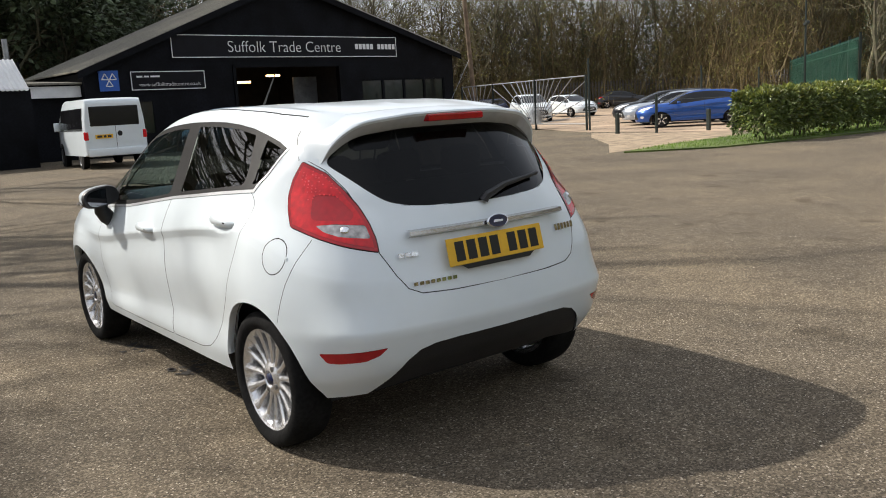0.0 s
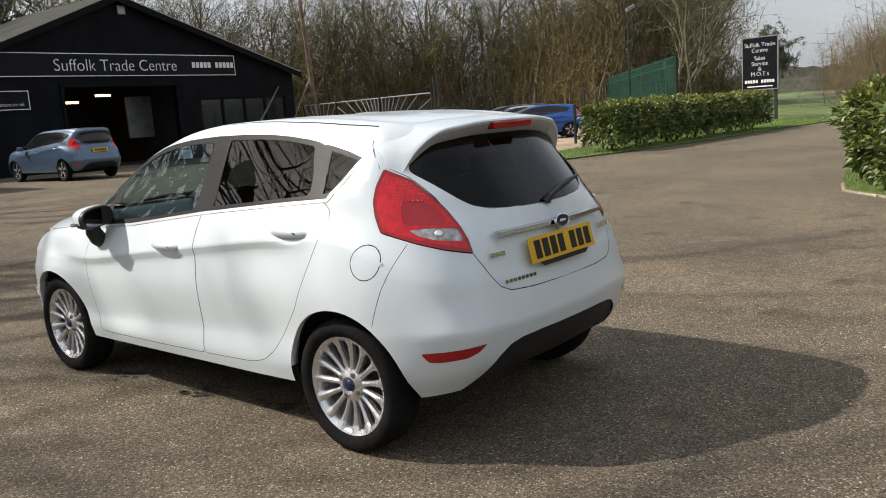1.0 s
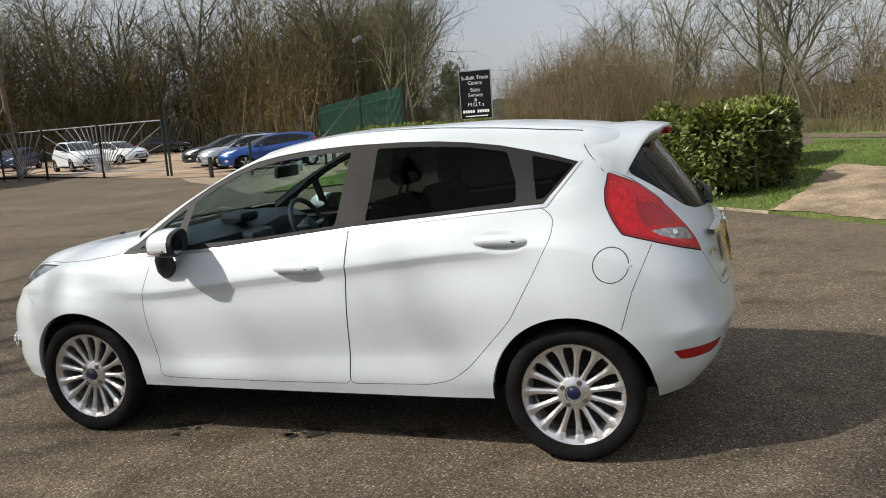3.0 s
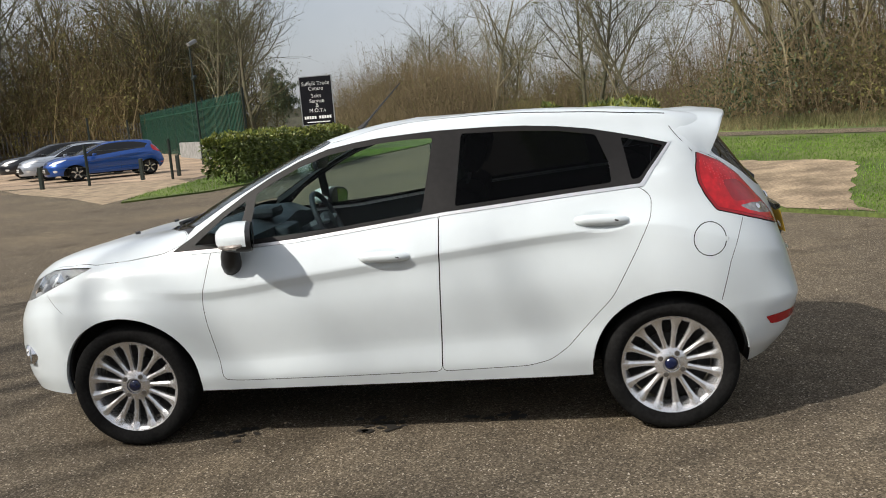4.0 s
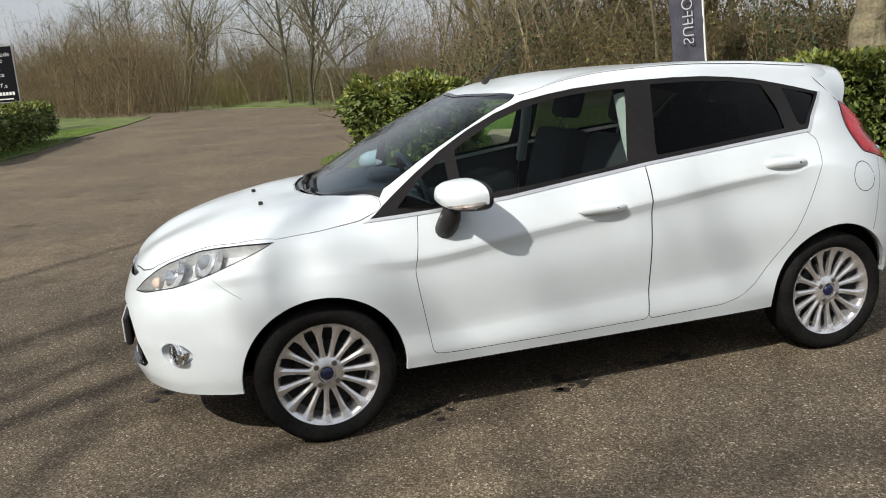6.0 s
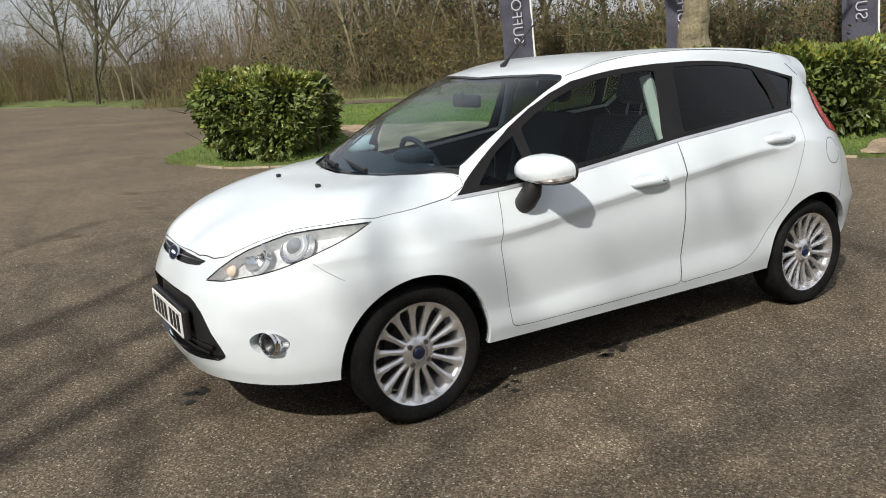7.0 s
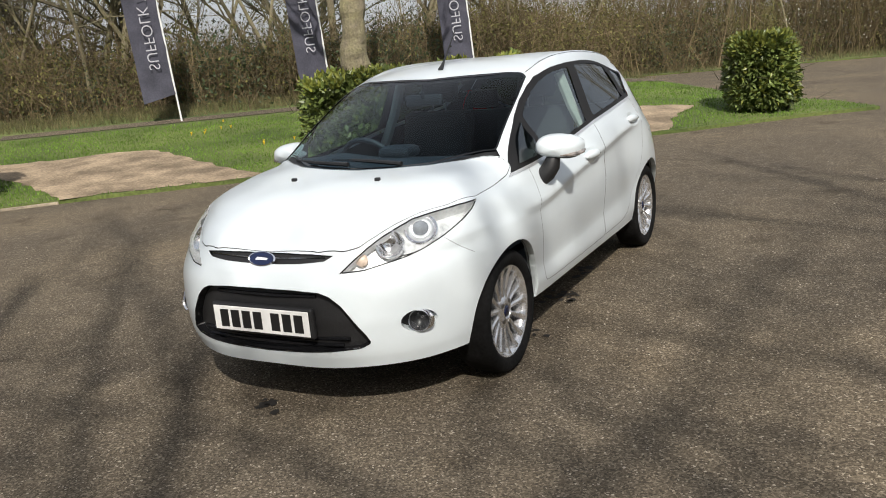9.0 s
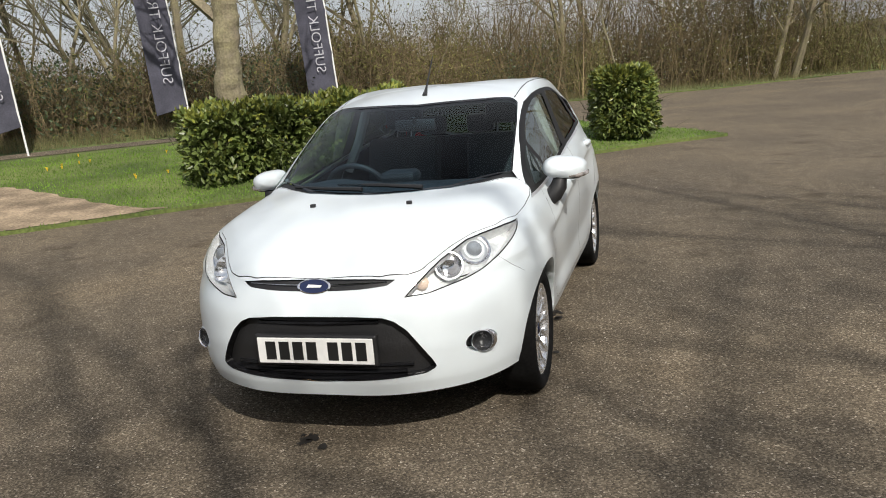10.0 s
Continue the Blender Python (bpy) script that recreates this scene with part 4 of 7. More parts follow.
def cut(bm, view, outline):
    """Cuts the skin along an outline seen in a view."""
    way, proj, cond = VIEWS[view]
    xs, ys = [p[0] for p in outline], [p[1] for p in outline]
    lo, hi = (min(xs) - .05, min(ys) - .05), (max(xs) + .05, max(ys) + .05)
    pool = set()
    for f in bm.faces:
        c = f.calc_center_median()
        u, v = proj(c)
        if lo[0] < u < hi[0] and lo[1] < v < hi[1] and cond(c, f.normal):
            pool.add(f)
    box = {}
    def bounds(f):
        if f not in box:
            q = [proj(v.co) for v in f.verts]
            box[f] = (min(a for a, _ in q), max(a for a, _ in q), min(b for _, b in q), max(b for _, b in q))
        return box[f]
    n = len(outline)
    for i in range(n):
        (x0, y0), (x1, y1) = outline[i], outline[(i + 1) % n]
        if math.hypot(x1 - x0, y1 - y0) < 1e-5:
            continue
        a, b, c, d = min(x0, x1), max(x0, x1), min(y0, y1), max(y0, y1)
        near = [f for f in pool if (lambda q: q[1] >= a - 1e-5 and q[0] <= b + 1e-5 and q[3] >= c - 1e-5 and q[2] <= d + 1e-5)(bounds(f))]
        if not near:
            continue
        # a point on the edge, and the normal of the plane that holds the edge and the line of sight
        if view in ("side",):
            p, e = Vector((0, x0, y0)), Vector((0, x1 - x0, y1 - y0))
        elif view in ("rear", "front"):
            p, e = Vector((x0, 0, y0)), Vector((x1 - x0, 0, y1 - y0))
        elif view == "top":
            p, e = Vector((x0, y0, 0)), Vector((x1 - x0, y1 - y0, 0))
        else:
            ax = Vector((1, 1, 0)) * 0.7071 if view == "rear_corner" else Vector((1, -1, 0)) * 0.7071
            p, e = ax * x0 + Vector((0, 0, y0)), ax * (x1 - x0) + Vector((0, 0, y1 - y0))
        geom = set(near)
        for f in near:
            geom.update(f.edges)
            geom.update(f.verts)
        r = bmesh.ops.bisect_plane(bm, geom=list(geom), dist=1e-6, plane_co=p, plane_no=e.cross(way).normalized())
        for f in near:
            box.pop(f, None)
        pool.update(g for g in r["geom"] if isinstance(g, bmesh.types.BMFace))
        pool = {f for f in pool if f.is_valid}


class Skin:
    """The half skin, cut into named regions."""

    def __init__(self, nu, nv):
        grid = body_grid(nu, nv)
        nv, nu = grid.shape[:2]
        self.bm = bm = bmesh.new()
        vs = [[bm.verts.new(grid[j, i]) for i in range(nu)] for j in range(nv)]
        for j in range(nv - 1):
            for i in range(nu - 1):
                bm.faces.new((vs[j][i], vs[j][i + 1], vs[j + 1][i + 1], vs[j + 1][i]))
        bmesh.ops.remove_doubles(bm, verts=bm.verts[:], dist=1e-5)
        bmesh.ops.recalc_face_normals(bm, faces=bm.faces[:])
        bm.normal_update()
        if sum(f.normal.x * f.calc_area() for f in bm.faces) < 0:
            bmesh.ops.reverse_faces(bm, faces=bm.faces[:])
        bm.normal_update()
        self.layer = bm.faces.layers.int.new("region")
        self.names = ["body"]

    def region(self, name, view, outline, gap=0.0, within=None):
        """Marks what lies inside the outline; gap: width of a dark joint round it."""
        way, proj, cond = VIEWS[view]
        rings = [(name, outline)]
        if gap:
            rings = [("joint", outline), (name, inset(outline, gap))]
        for nm, ring in rings:
            cut(self.bm, view, ring)
            if nm not in self.names:
                self.names.append(nm)
            k = self.names.index(nm)
            for f in self.bm.faces:
                c = f.calc_center_median()
                u, v = proj(c)
                if cond(c, f.normal) and inside(ring, u, v) and (within is None or self.names[f[self.layer]] in within or self.names[f[self.layer]] == "joint"):
                    f[self.layer] = k

    def finish(self):
        bm = self.bm
        bm.normal_update()
        bm.verts.index_update()
        self.co = [v.co.copy() for v in bm.verts]
        self.no = [Vector((0 if abs(v.co.x) < 1e-4 else v.normal.x, v.normal.y, v.normal.z)).normalized() for v in bm.verts]
        self.faces = {}
        for f in bm.faces:
            self.faces.setdefault(self.names[f[self.layer]], []).append([v.index for v in f.verts])

    def mesh(self, names, side, offset=0.0, keep=None, warp=None):
        """A mesh of some regions. side: 'both', 1 (x > 0) or -1."""
        verts, norms, faces = [], [], []
        for sx in ((1, -1) if side == "both" else (side,)):
            seen = {}
            for nm in names:
                for f in self.faces.get(nm, []):
                    if keep and not keep(sum((self.co[i] for i in f), Vector()) / len(f)):
                        continue
                    idx = []
                    for i in f:
                        if i not in seen:
                            seen[i] = len(verts)
                            c, n = self.co[i] + self.no[i] * offset, self.no[i]
                            verts.append((sx * c.x, c.y, c.z))
                            norms.append((sx * n.x, n.y, n.z))
                        idx.append(seen[i])
                    faces.append(idx if sx == 1 else idx[::-1])
        me = bpy.data.meshes.new(names[0])
        me.from_pydata([warp(*v) for v in verts] if warp else verts, [], faces)
        me.shade_smooth()
        if not warp:
            me.normals_split_custom_set_from_vertices(norms)
        return me


    def rim(self, names, side, o0, o1):
        """The wall round some regions, from one depth to another."""
        count = {}
        for nm in names:
            for f in self.faces.get(nm, []):
                for i, j in zip(f, f[1:] + f[:1]):
                    count[(i, j)] = count.get((i, j), 0) + 1
        g = Geo()
        for sx in ((1, -1) if side == "both" else (side,)):
            for i, j in count:
                if (j, i) in count or max(self.co[i].x, self.co[j].x) < 1e-3:
                    continue
                quad = [self.co[i] + self.no[i] * o0, self.co[j] + self.no[j] * o0, self.co[j] + self.no[j] * o1, self.co[i] + self.no[i] * o1]
                g.add([(sx * c.x, c.y, c.z) for c in quad], [(0, 1, 2, 3) if sx > 0 else (3, 2, 1, 0)])
        return g

    def pane(self, names, side, offset, axis, group=None, keep_place=False):
        """Glass regions laid on one evenly curved surface (axis: the coordinate told by the other two)."""
        a, b = [k for k in range(3) if k != axis]
        def terms(p):
            u, v = p[a], p[b]
            if axis == 0:
                return [1, u, v, u * v, u * u, v * v, u * u * v]
            return [1, v, v * v, u * u, u * u * v, u ** 4]
        idx = sorted({i for nm in (group or names) for f in self.faces.get(nm, []) for i in f})
        mine = {i for nm in names for f in self.faces.get(nm, []) for i in f}
        k = np.linalg.lstsq(np.array([terms(self.co[i]) for i in idx]), np.array([self.co[i][axis] for i in idx]), rcond=None)[0]
        value = lambda p: float(np.dot(k, terms(p)))
        old = self.co, self.no
        self.co, self.no = list(old[0]), list(old[1])
        for i in mine:
            p, e = self.co[i].copy(), 1e-4
            n = Vector((0, 0, 0))
            n[axis] = 1
            for q in (a, b):
                p1, p0 = p.copy(), p.copy()
                p1[q] += e
                p0[q] -= e
                n[q] = -(value(p1) - value(p0)) / (2 * e)
            if not keep_place:
                p[axis] = value(p)
            n.normalize()
            self.co[i], self.no[i] = p, n if n.dot(old[1][i]) > 0 else -n
        me = self.mesh(names, side, offset)
        self.co, self.no = old
        return me


HUB_Z, AXLES = 0.295, (1.2445, -1.2445)


def carve(skin):
    """Cuts the panels, windows and lamps of the hatchback."""
    for ya in AXLES:
        ring = [(ya + 0.343 * math.cos(a), HUB_Z + 0.343 * math.sin(a)) for a in [2 * math.pi * k / 56 for k in range(56)]]
        skin.region("arch", "side", ring)
    DLO = [(1.0, .912), (.75, .922), (.4, .943), (-.28, 1.022), (-.85, 1.071), (-1.08, 1.088), (-1.145, 1.092), (-1.283, 1.256), (-1.18, 1.286), (-1.07, 1.313), (-.94, 1.342), (-.80, 1.362), (-.66, 1.375), (-.5, 1.381), (-.27, 1.381), (-.14, 1.376), (0, 1.368), (.123, 1.354), (.253, 1.332), (.385, 1.288), (.517, 1.228), (.648, 1.155), (.779, 1.068), (.91, .974)]
    DOOR_F = [(.80, .925), (.822, .80), (.845, .69), (.835, .60), (.80, .40), (.79, .315), (.70, .308), (.2, .308), (-.234, .312), (-.248, .6), (-.26, .9), (-.262, 1.025), (.2, .972), (.5, .935)]
    DOOR_R = [(-.262, 1.025), (-.26, .9), (-.248, .6), (-.234, .312), (-.62, .322), (-.72, .345), (-.80, .40), (-1.0, .62), (-1.11, .82), (-1.18, .96), (-1.19, 1.04), (-1.13, 1.088), (-.7, 1.056)]
    skin.region("front_door", "side", rounded(DOOR_F, 0.03), 0.0028)
    skin.region("rear_door", "side", rounded(DOOR_R, 0.03), 0.0028)
    skin.region("window_frame", "side", DLO)
    skin.region("front_quarter_glass", "side", rounded([(.885, .942), (.658, .954), (.640, 1.125), (.74, 1.066)], .012))
    skin.region("front_side_glass", "side", rounded([(.605, .955), (.2, .985), (-.185, 1.030), (-.245, 1.350), (-.13, 1.350), (0, 1.342), (.12, 1.328), (.25, 1.304), (.38, 1.260), (.50, 1.204), (.592, 1.152)], .012))
    skin.region("rear_side_glass", "side", rounded([(-.335, 1.047), (-1.025, 1.106), (-1.02, 1.19), (-.972, 1.314), (-.80, 1.342), (-.6, 1.356), (-.375, 1.360)], .014))
    skin.region("rear_quarter_glass", "side", rounded([(-1.112, 1.112), (-1.148, 1.118), (-1.262, 1.248), (-1.082, 1.294)], .012))
    skin.region("fuel_flap", "side", [(-1.42 + .072 * math.cos(k * .2618), .845 + .072 * math.sin(k * .2618)) for k in range(24)], 0.004)

    BELT = [(1.03, .899), (.75, .909), (.4, .930), (-.28, 1.009), (-.85, 1.058), (-1.08, 1.075), (-1.156, 1.080), (-1.300, 1.260), (-1.283, 1.256), (-1.145, 1.0925), (-1.08, 1.0885), (-.85, 1.0715), (-.28, 1.0225), (.4, .9435), (.75, .9225), (1.0, .9125)]
    skin.region("belt_trim", "side", BELT)
    for name, cy, cz in (("front_door", -.02, .845), ("rear_door", -.97, .948)):
        for s in (1.0, 0.8, 0.6, 0.4):
            cut(skin.bm, "side", [(cy + .125 * s * math.cos(k * .2618), cz + .048 * s * math.sin(k * .2618)) for k in range(24)])
    # tail
    skin.region("tailgate", "rear", [(-.02, .672), (.25, .675), (.40, .683), (.455, .708), (.492, .761), (.535, .852), (.533, .966), (.558, 1.087), (.588, 1.168), (.622, 1.21), (.555, 1.30), (.49, 1.34), (.3, 1.362), (-.02, 1.37)], 0.004)
    skin.region("rear_glass", "rear", rounded([(-.02, 1.003), (.27, 1.008), (.36, 1.016), (.43, 1.034), (.475, 1.068), (.514, 1.113), (.575, 1.19), (.555, 1.225), (.50, 1.27), (.40, 1.31), (-.02, 1.335)], .03))
    TAIL = [(-.543, 1.209), (-.503, 1.14), (-.486, 1.08), (-.489, 1.02), (-.506, .957), (-.64, .913), (-.75, .882), (-.872, .853), (-.858, .91), (-.830, .966), (-.785, 1.03), (-.73, 1.09), (-.65, 1.16)]
    skin.region("tail_light", "rear_corner", rounded(TAIL, .012), 0.004)
    skin.region("tail_core", "rear_corner", inset(rounded(TAIL, .012), .016), within=("tail_light",))
    skin.region("tail_dark", "rear_corner", rounded([(-.60, 1.075), (-.69, 1.075), (-.77, 1.0), (-.76, .975), (-.60, .985)], .02), within=("tail_light", "tail_core"))
    skin.region("tail_clear", "rear_corner", rounded([(-.62, .965), (-.70, .968), (-.815, .957), (-.838, .908), (-.72, .922), (-.655, .942)], .012), within=("tail_light", "tail_core", "tail_dark"))
    skin.region("rear_reflector", "rear_corner", rounded([(-.625, .484), (-.895, .499), (-.86, .470), (-.81, .453), (-.70, .445), (-.656, .448)], .008))
    skin.region("lower_bumper", "rear", [(-.02, .484), (.25, .486), (.36, .48), (.43, .462), (.48, .425), (.535, .355), (.60, .285), (.60, .2), (-.02, .2)])
    skin.region("joint", "side", [(-1.575, .915), (-1.50, .74), (-1.455, .585), (-1.458, .584), (-1.503, .74), (-1.578, .915)])
    # nose
    HEAD = [(-.452, .867), (-.56, .864), (-.68, .852), (-.78, .838), (-.86, .812), (-.93, .787), (-.994, .755), (-1.06, .713), (-1.128, .662), (-1.03, .666), (-.932, .685), (-.85, .70), (-.775, .72), (-.665, .758), (-.567, .80), (-.50, .833)]
    skin.region("hood", "top", rounded([(-.02, 1.9747), (.1, 1.9733), (.2, 1.9686), (.28, 1.9614), (.345, 1.9406), (.38, 1.9297), (.41, 1.9118), (.44, 1.8904), (.485, 1.83), (.535, 1.745), (.60, 1.64), (.68, 1.535), (.742, 1.38), (.750, 1.2), (.748, 1.04), (.735, .96), (.71, .94), (.685, .937), (.635, .966), (.50, 1.068), (.38, 1.15), (.2, 1.198), (-.02, 1.216)], .012), 0.0024)
    skin.region("head_light", "front_corner", rounded(HEAD, .01), 0.005)
    skin.region("upper_grille", "front", rounded([(-.02, .744), (.10, .744), (.25, .741), (.345, .733), (.31, .712), (.2, .703), (.10, .70), (-.02, .70)], .006))
    GRILLE = [(-.02, .603), (.18, .601), (.30, .592), (.345, .575), (.392, .535), (.44, .465), (.478, .40), (.492, .365), (.45, .343), (.33, .333), (.21, .326), (-.02, .318)]
    skin.region("grille", "front", rounded(GRILLE, .012))
    skin.region("fog_hole", "front", [(.655 + .053 * math.cos(k * .3142), .437 + .047 * math.sin(k * .3142)) for k in range(20)])
    skin.region("joint", "front_corner", [(-.672, .757), (-.60, .705), (-.53, .665), (-.53, .6635), (-.60, .7032), (-.672, .7552)])
    skin.region("cowl", "top", [(-.02, 1.213), (.2, 1.195), (.38, 1.147), (.50, 1.065), (.635, .963), (.675, .937), (.64, .905), (.36, 1.10), (-.02, 1.17)])
    skin.region("screen_border", "top", rounded([(-.02, 1.195), (.2, 1.18), (.37, 1.125), (.52, 1.005), (.645, .912), (.633, .80), (.605, .50), (.574, .288), (.53, .247), (.38, .305), (.22, .335), (-.02, .365)], .02))
    skin.region("windscreen", "top", rounded([(-.02, 1.175), (.2, 1.16), (.365, 1.107), (.515, .996), (.636, .914), (.625, .80), (.598, .50), (.568, .292), (.526, .256), (.38, .33), (.22, .358), (-.02, .385)], .02), within=("screen_border",))
    skin.region("joint", "top", [(.548, .24), (.556, -.03), (.56, -.38), (.562, -.8), (.55, -1.1), (.528, -1.29), (.522, -1.29), (.544, -1.1), (.5555, -.8), (.5535, -.38), (.5495, -.03), (.5415, .24)])
    # finger recesses behind the door handles
    for v in skin.bm.verts:
        for cy, cz in ((-.02, .845), (-.97, .948)):
            d = ((v.co.y - cy) / .125) ** 2 + ((v.co.z - cz) / .048) ** 2
            if d < 1 and v.co.x > 0.6:
                v.co.x -= 0.013 * (1 - d) ** 1.3


skin = Skin(10, 6)
carve(skin)
skin.finish()
hatchback = thing("hatchback_car", "white five-door hatchback car with multi-spoke alloy wheels", "car")
REFLECTOR = surf("lamp_reflector", (0.86, 0.87, 0.88), 0.25, metal=0.35, var=0.14, scale=14, fine=50)
PROJECTOR = surf("projector_glass", (0.35, 0.37, 0.40), 0.06, metal=0.4, var=0.1)
LINING = surf("dark_lining", (0.022, 0.023, 0.026), 0.9, var=0.12, fine=80)
HEADLINER = surf("grey_headliner", (0.15, 0.15, 0.15), 0.95, var=0.06)
LAMP_GREY = surf("lamp_housing_grey", (0.78, 0.78, 0.78), 0.4, var=0.1)
PILLAR_GREY = surf("pale_pillar_trim", (0.52, 0.52, 0.50), 0.8, var=0.04)
# spoiler underside: its shade is put into this grey
UNDER_SHADE_GREY = surf("shaded_spoiler_plastic", (0.45, 0.46, 0.47), 0.5, var=0.05)
part("body", skin.mesh(["body"], "both"), WHITE_PAINT, hatchback, "white painted body shell")
joint = part("joint", skin.mesh(["joint"], "both", -0.003), SEAL, hatchback, "dark panel gaps")
hood = part("hood", skin.mesh(["hood"], "both"), WHITE_PAINT, hatchback)
tailgate = part("tailgate", skin.mesh(["tailgate"], "both"), WHITE_PAINT, hatchback)
part("rear_glass", skin.pane(["rear_glass"], "both", -0.005, 1), REAR_TINT, hatchback, "dark tinted rear window")
part("windscreen", skin.pane(["windscreen"], "both", -0.004, 2), WINDSCREEN, hatchback)
part("screen_border", skin.mesh(["screen_border"], "both", -0.001), BLACK_GLOSS, hatchback, "black border of the windscreen")
part("cowl", skin.mesh(["cowl"], "both", -0.012), BLACK_PLASTIC, hatchback, "black plastic cowl below the windscreen")
part("lower_bumper", skin.mesh(["lower_bumper"], "both", -0.008), BLACK_PLASTIC, hatchback, "black textured lower rear bumper")
part("lining", skin.mesh(["body", "front_door", "rear_door", "fuel_flap", "tailgate", "belt_trim", "tail_light", "tail_core"], "both", -0.035, lambda c: c.z < 1.2), LINING, hatchback, "dark inner lining")
part("headliner", skin.mesh(["body", "tailgate"], "both", -0.03, lambda c: c.z >= 1.2), HEADLINER, hatchback, "pale grey roof lining")
part("grille", skin.mesh(["grille"], "both", -0.035), BLACK_PLASTIC, hatchback, "black lower grille")
part("grille_surround", skin.rim(["grille"], "both", 0.002, -0.04), BLACK_GLOSS, hatchback)
part("upper_grille", skin.mesh(["upper_grille"], "both", -0.012), BLACK_PLASTIC, hatchback)


SIDE_PANES = ("front_quarter_glass", "front_side_glass", "rear_side_glass", "rear_quarter_glass")
for sx in (1, -1):
    fd = part("front_door", skin.mesh(["front_door"], sx), WHITE_PAINT, hatchback)
    rd = part("rear_door", skin.mesh(["rear_door"], sx), WHITE_PAINT, hatchback)
    part("window_frame", skin.pane(["window_frame"], sx, -0.001, 0, SIDE_PANES, True), FRAME_BLACK, hatchback, "black window surround")
    part("belt_trim", skin.mesh(["belt_trim"], sx, 0.003), BRIGHT_TRIM, hatchback, "bright chrome window trim")
    flap = part("fuel_flap", skin.mesh(["fuel_flap"], sx), WHITE_PAINT, hatchback)
    if sx < 0:
        c = min(skin.co, key=lambda c: (c.y + 1.492) ** 2 + (c.z - .842) ** 2)
        part("catch", Geo().box(-c.x - .003, -c.x + .02, -1.500, -1.484, .828, .848, bevel=.004), WHITE_PAINT, flap)
    for nm, gm in (("front_quarter_glass", CLEAR), ("front_side_glass", CLEAR), ("rear_side_glass", PRIVACY), ("rear_quarter_glass", PRIVACY)):
        part(nm, skin.pane([nm], sx, -0.006, 0, SIDE_PANES), gm, hatchback)
    tl = part("tail_light", skin.mesh(["tail_light"], sx, 0.003), RED_DARK, hatchback, "tall red tail light with a darker border")
    part("tail_lens", skin.mesh(["tail_core"], sx, 0.004), RED_LENS, tl, "bright red main lens")
    part("tail_lens", skin.mesh(["tail_dark"], sx, 0.003), RED_DARK, tl, "darker red inner lens")
    part("tail_lens", skin.mesh(["tail_clear"], sx, 0.003), TAIL_CHROME, tl, "clear reversing lens")
    c = min((v for f in skin.faces["tail_clear"] for v in f), key=lambda v: (VIEWS["rear_corner"][1](skin.co[v])[0] + .74) ** 2 + (skin.co[v].z - .942) ** 2)
    q, nn = skin.co[c] + skin.no[c] * .004, skin.no[c]
    part("bulb", Geo().lathe([(.0, .006), (.010, .004), (.016, 0), (.018, -.002)], Matrix.Diagonal((sx, 1, 1, 1)) @ Matrix.Translation(q) @ nn.to_track_quat("Z", "Y").to_matrix().to_4x4(), 16), CHROME, tl, "round chrome bulb cup", True)
    part("rear_reflector", skin.mesh(["rear_reflector"], sx, 0.002), RED_DARK, hatchback, "dark red bumper reflector")
    # headlight: bowl, projector, cups and a clear lens
    hl = part("head_light", skin.mesh(["head_light"], sx, -0.062), REFLECTOR, hatchback, "swept-back clear headlight")
    part("lens", skin.mesh(["head_light"], sx, 0.0), LENS, hl)
    part("lamp_housing", skin.rim(["head_light"], sx, -.001, -.064), LAMP_GREY, hl)
    part("fog_recess", skin.rim(["fog_hole"], sx, 0, -.07), WHITE_PAINT, hatchback)
    part("fog_recess", skin.mesh(["fog_hole"], sx, -.066), BLACK_PLASTIC, hatchback)
    post_line = [min((c for c in skin.co if c.x > .3 and abs(c.y + .24) < .1), key=lambda c: abs(c.z - z)) for z in (.92, 1.02, 1.12, 1.22, 1.32)]
    part("pillar_trim", Geo().tube([(sx * (c.x - .075), -.255, z) for c, z in zip(post_line, (.92, 1.02, 1.12, 1.22, 1.32))], .033, 8), PILLAR_GREY, hatchback, "pale grey pillar trim", True)
    m = Matrix.Diagonal((sx, 1, 1, 1)) @ Matrix.Translation((.607, 1.663, .787)) @ pose(0, 0, 0, -56, 0, -28)
    part("projector", Geo().lathe([(.0, .028), (.022, .024), (.037, .010), (.041, .0), (.050, .006), (.056, .0), (.056, -.03)], m, 32), BRIGHT_TRIM, hl, "round projector lamp", True)
    part("projector_lens", Geo().lathe([(.0, .036), (.015, .033), (.028, .024), (.036, .010)], m, 24), PROJECTOR, hl, "", True)
    m = Matrix.Diagonal((sx, 1, 1, 1)) @ Matrix.Translation((.525, 1.785, .742)) @ pose(0, 0, 0, -62, 0, -22)
    part("reflector_cup", Geo().lathe([(.0, -.036), (.026, -.03), (.046, -.01), (.056, .012), (.06, .012), (.062, -.01)], m @ Matrix.Translation((0, 0, .012)), 28), CHROME, hl, "", True)
    m = Matrix.Diagonal((sx, 1, 1, 1)) @ Matrix.Translation((.435, 1.885, .700)) @ pose(0, 0, 0, -75, 0, -14)
    part("indicator", Geo().lathe([(.0, .012), (.016, .009), (.026, .0), (.028, -.01)], m, 20), ORANGE, hl, "pale amber indicator bulb", True)
    ring_at = Matrix.Diagonal((sx, 1, 1, 1)) @ Matrix.Translation((.607, 1.663, .787)) @ pose(0, 0, 0, -56, 0, -28)
    part("bezel", Geo().lathe([(.056, -.02), (.057, .0), (.060, .004), (.0625, .0), (.063, -.006), (.066, -.004), (.070, .006), (.074, .004), (.076, -.02)], ring_at, 36), CHROME, hl, "stepped chrome ring round the projector", True)
    dots = Geo()
